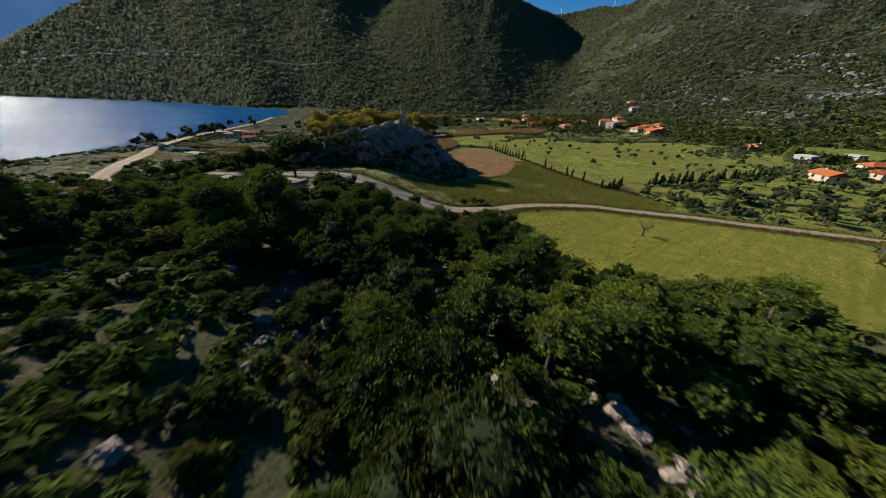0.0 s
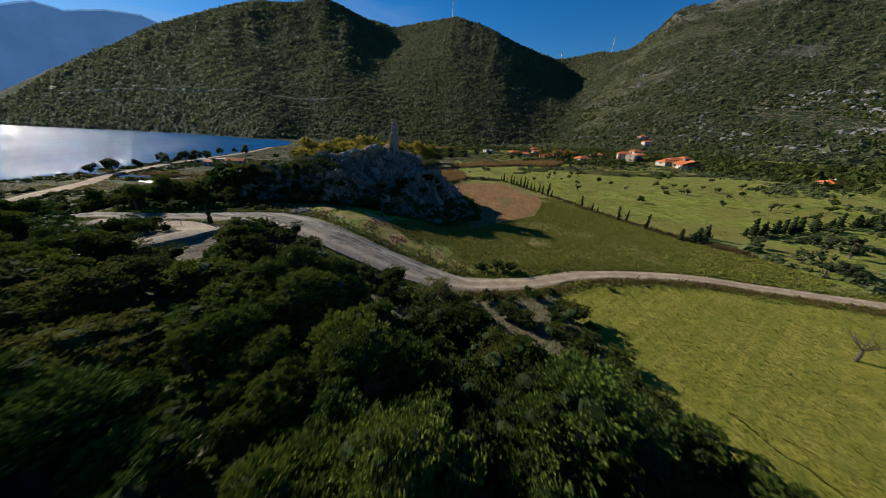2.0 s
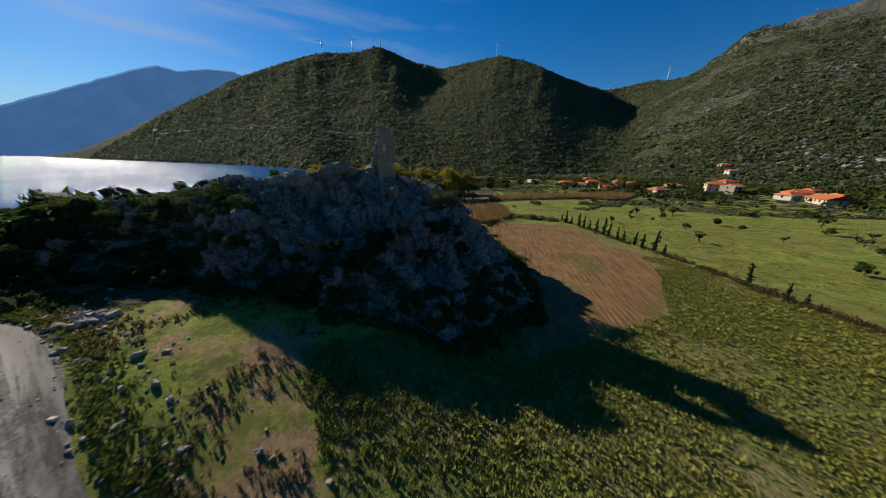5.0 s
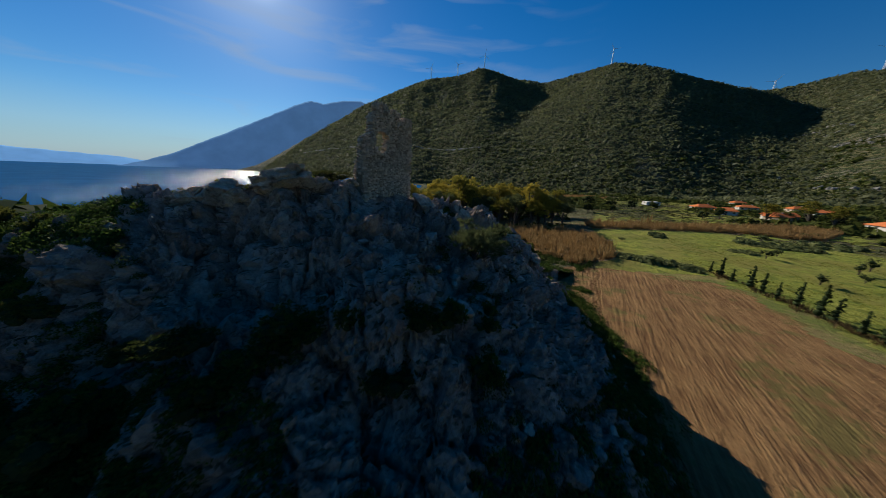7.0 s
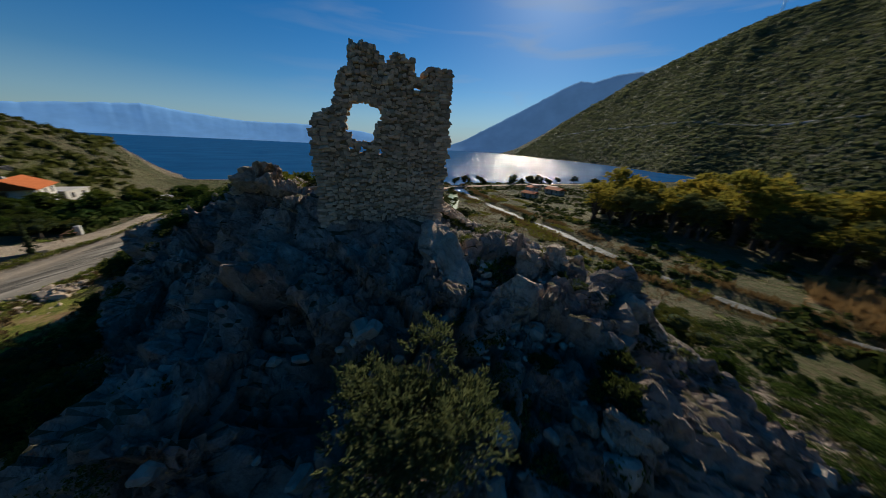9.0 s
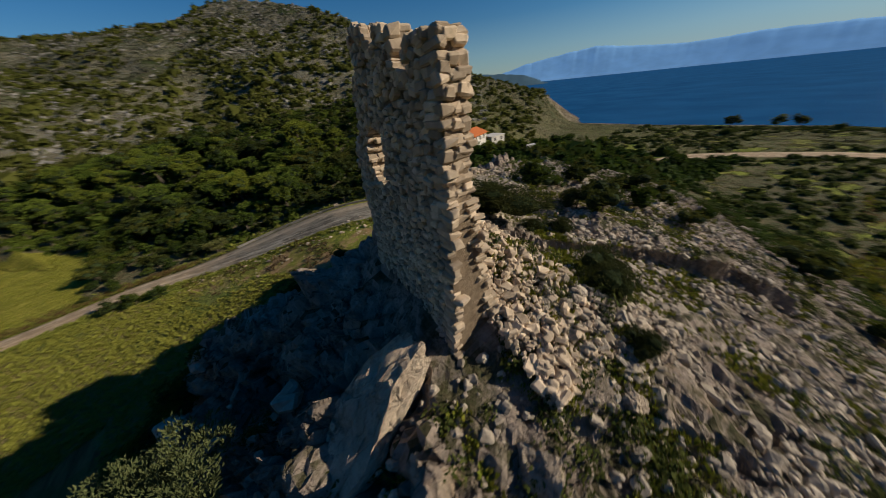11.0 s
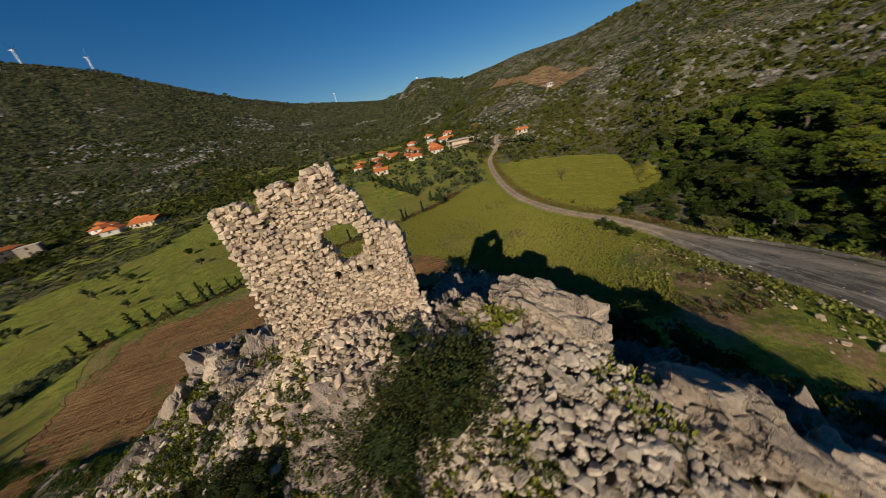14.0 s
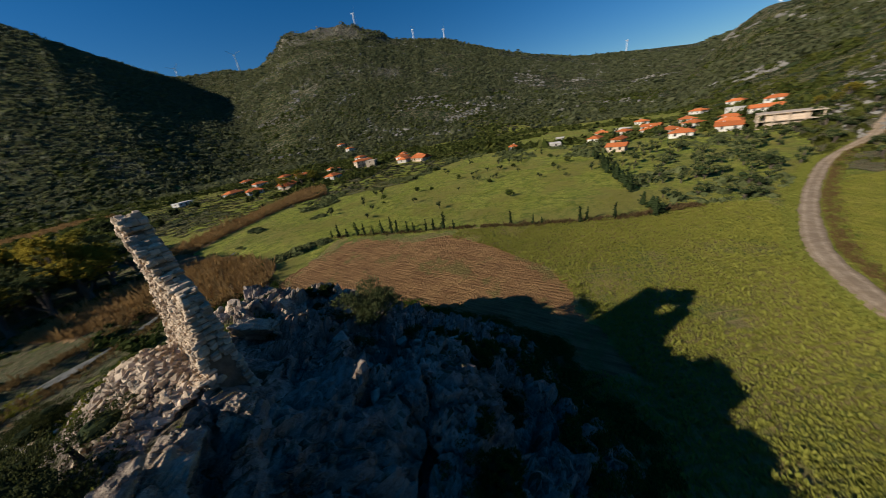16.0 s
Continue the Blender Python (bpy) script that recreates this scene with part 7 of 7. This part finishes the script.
# ---- wind turbines on the ridges ----
def turbine(az, r, height, turn, phase):
    x, y = CX + r * math.sin(radians(az)), CY + r * math.cos(radians(az))
    z = float(ground_z(x, y)) - 3
    ob = thing("wind_turbine", Matrix.LocRotScale((x, y, z), Euler((0, 0, radians(turn))), None), "white three-bladed wind turbine on the mountain ridge", "wind turbine", "wind turbines on the ridges")
    part("tower", limb_mesh("tower", [[(0, 0, 0, 2.4), (0, 0, height * 0.5, 1.9), (0, 0, height, 1.4)]], METAL, 12), METAL, ob)
    part("nacelle", box(-1.7, -3.2, height - 0.5, 1.7, 6.0, height + 3.2, 0.5), METAL, ob)
    hub = part("hub", limb_mesh("hub", [[(0, -3.2, height + 1.3, 1.6), (0, -4.8, height + 1.3, 1.3), (0, -5.8, height + 1.3, 0.3)]], METAL, 10), METAL, ob)
    for k in range(3):
        a = radians(phase + 120 * k)
        s, c = math.sin(a), math.cos(a)
        L = height * 0.55
        bm = bmesh.new()
        rings = []
        for t, wd, th in ((0.02, 0.7, 0.7), (0.15, 1.9, 0.5), (0.6, 1.2, 0.3), (1.0, 0.35, 0.1)):
            rings.append([bm.verts.new((s * L * t + c * u, -4.4 + v, height + 1.3 + c * L * t - s * u)) for u, v in ((-wd * 0.4, 0), (0, -th / 2), (wd * 0.6, 0), (0, th / 2))])
        for a0, a1 in zip(rings, rings[1:]):
            for i in range(4):
                bm.faces.new([a0[i], a0[(i + 1) % 4], a1[(i + 1) % 4], a1[i]])
        bm.faces.new(rings[-1])
        part("blade", bm, METAL, ob)


for az, r, hgt, turn, phase in ((-30.5, 1760, 62, 30, 20), (-25.5, 1740, 60, 20, 75), (-20.6, 1740, 66, 10, 10), (0.6, 1590, 62, -10, 95), (19.8, 1880, 58, -20, 40), (27.5, 1720, 62, -30, 60),
                                (46.5, 1540, 62, 20, 20), (55.8, 1560, 58, 10, 50), (61.0, 1590, 60, 30, 80), (144.9, 420, 24, 20, 15), (148.6, 412, 26, 30, 50), (89, 1960, 50, 0, 10), (104, 1780, 50, 0, 30)):
    turbine(az, r, hgt, turn, phase)


# ---- the kerb wall of the gravel road ----
def kerb(line, start, end, sign, half, up, label):
    """A row of kerb stones along one side of a way."""
    ob = thing("kerb_wall", Matrix(), label, "kerb")
    i0, i1 = (int(np.argmin(np.hypot(line[:, 0] - a, line[:, 1] - b))) for a, b in (start, end))
    p = line[i0:i1:3]
    way = np.gradient(p[:, :2], axis=0)
    way /= np.linalg.norm(way, axis=1)[:, None]
    side = np.stack([-way[:, 1], way[:, 0]], -1) * sign
    q = p[:, :2] + side * (p[:, 2] * 0.5 + half - 0.02)[:, None]
    for a, b in zip(q, q[1:]):
        d = b - a
        z = float(ground_z(*((a + b) / 2)))
        o = part("kerb_stone", box(-np.hypot(*d) / 2 + 0.01, -half, -0.7, np.hypot(*d) / 2 - 0.01, half, up, 0.02), KERB, ob)
        dz = float(ground_z(*b) - ground_z(*a))
        o.matrix_local = Matrix.LocRotScale(((a[0] + b[0]) / 2, (a[1] + b[1]) / 2, z), Euler((0, -math.atan2(dz, float(np.hypot(*d))), math.atan2(d[1], d[0]))), None)


kerb(ROAD, (-3, 72.8), (-31, 83.4), 1, 0.14, 0.28, "low pale concrete kerb along the gravel road")
kerb(LOOP, (-45, 78), (-47, 64.6), 1, 0.09, 0.30, "low concrete kerb round the drive's bend")


def barrier():
    """The steel swing barrier across the drive's mouth."""
    x, y = -51.6, 77.4
    ob = thing("swing_barrier", Matrix.LocRotScale((x, y, float(ground_z(x, y)) + 0.1), Euler((0, 0, 0.32)), None), "thin rusty steel swing barrier on a white post", "barrier")
    part("post", box(-0.28, -0.28, -0.5, 0.28, 0.28, 1.15, 0.03), PLASTER, ob, "white-washed masonry post")
    part("arm", limb_mesh("arm", [[(0.2, 0, 0.95, 0.05), (2.4, 0, 1.0, 0.05), (4.6, 0, 1.05, 0.05)]], RUST, 8), RUST, ob)
    part("brace", limb_mesh("brace", [[(0.2, 0, 0.25, 0.04), (2.0, 0, 0.6, 0.04), (4.0, 0, 1.03, 0.04)]], RUST, 8), RUST, ob)
    part("rest", limb_mesh("rest", [[(4.55, 0, -0.5, 0.05), (4.55, 0, 0.5, 0.05), (4.55, 0, 1.0, 0.05)]], RUST, 8), RUST, ob)


barrier()


def bridge():
    """The culvert where the beach road crosses the canal."""
    i = int(np.argmin(to_line(COAST_ROAD[:, 0], COAST_ROAD[:, 1], STREAM[:, :2].tolist())))
    x, y = COAST_ROAD[i, :2]
    d = COAST_ROAD[i + 1, :2] - COAST_ROAD[i - 1, :2]
    ob = thing("road_bridge", Matrix.LocRotScale((x, y, float(ground_z(x, y))), Euler((0, 0, math.atan2(d[1], d[0]))), None), "low grey concrete bridge carrying the beach road", "bridge")
    part("deck", box(-5, -3.0, -0.45, 5, 3.0, 0.16, 0.03), CONCRETE, ob)
    for s in (-1, 1):
        part("parapet", box(-5, s * 2.75 - 0.15, 0.163, 5, s * 2.75 + 0.15, 0.75, 0.03), CONCRETE, ob)
        part("abutment", box(s * 4.4 - 0.4, -2.9, -2.2, s * 4.4 + 0.4, 2.9, -0.453), CONCRETE, ob)


bridge()


def marker_posts():
    for x, y in ((-17.2, 72.6), (-11.4, 70.6), (-8.0, 69.7), (-23.6, 75.4)):
        z = float(ground_z(x, y))
        ob = thing("marker_post", Matrix.Translation((x, y, z)), "thin rusty steel post beside the kerb", "post", "posts along the kerb")
        part("rod", limb_mesh("rod", [[(0, 0, -0.3, 0.03), (0.02, 0, 0.6, 0.03), (0.03, 0.01, 1.15, 0.028)]], RUST, 8), RUST, ob)
        part("cap", limb_mesh("cap", [[(0.03, 0.01, 1.15, 0.036), (0.03, 0.01, 1.19, 0.034)]], RUST, 8), RUST, ob)


marker_posts()
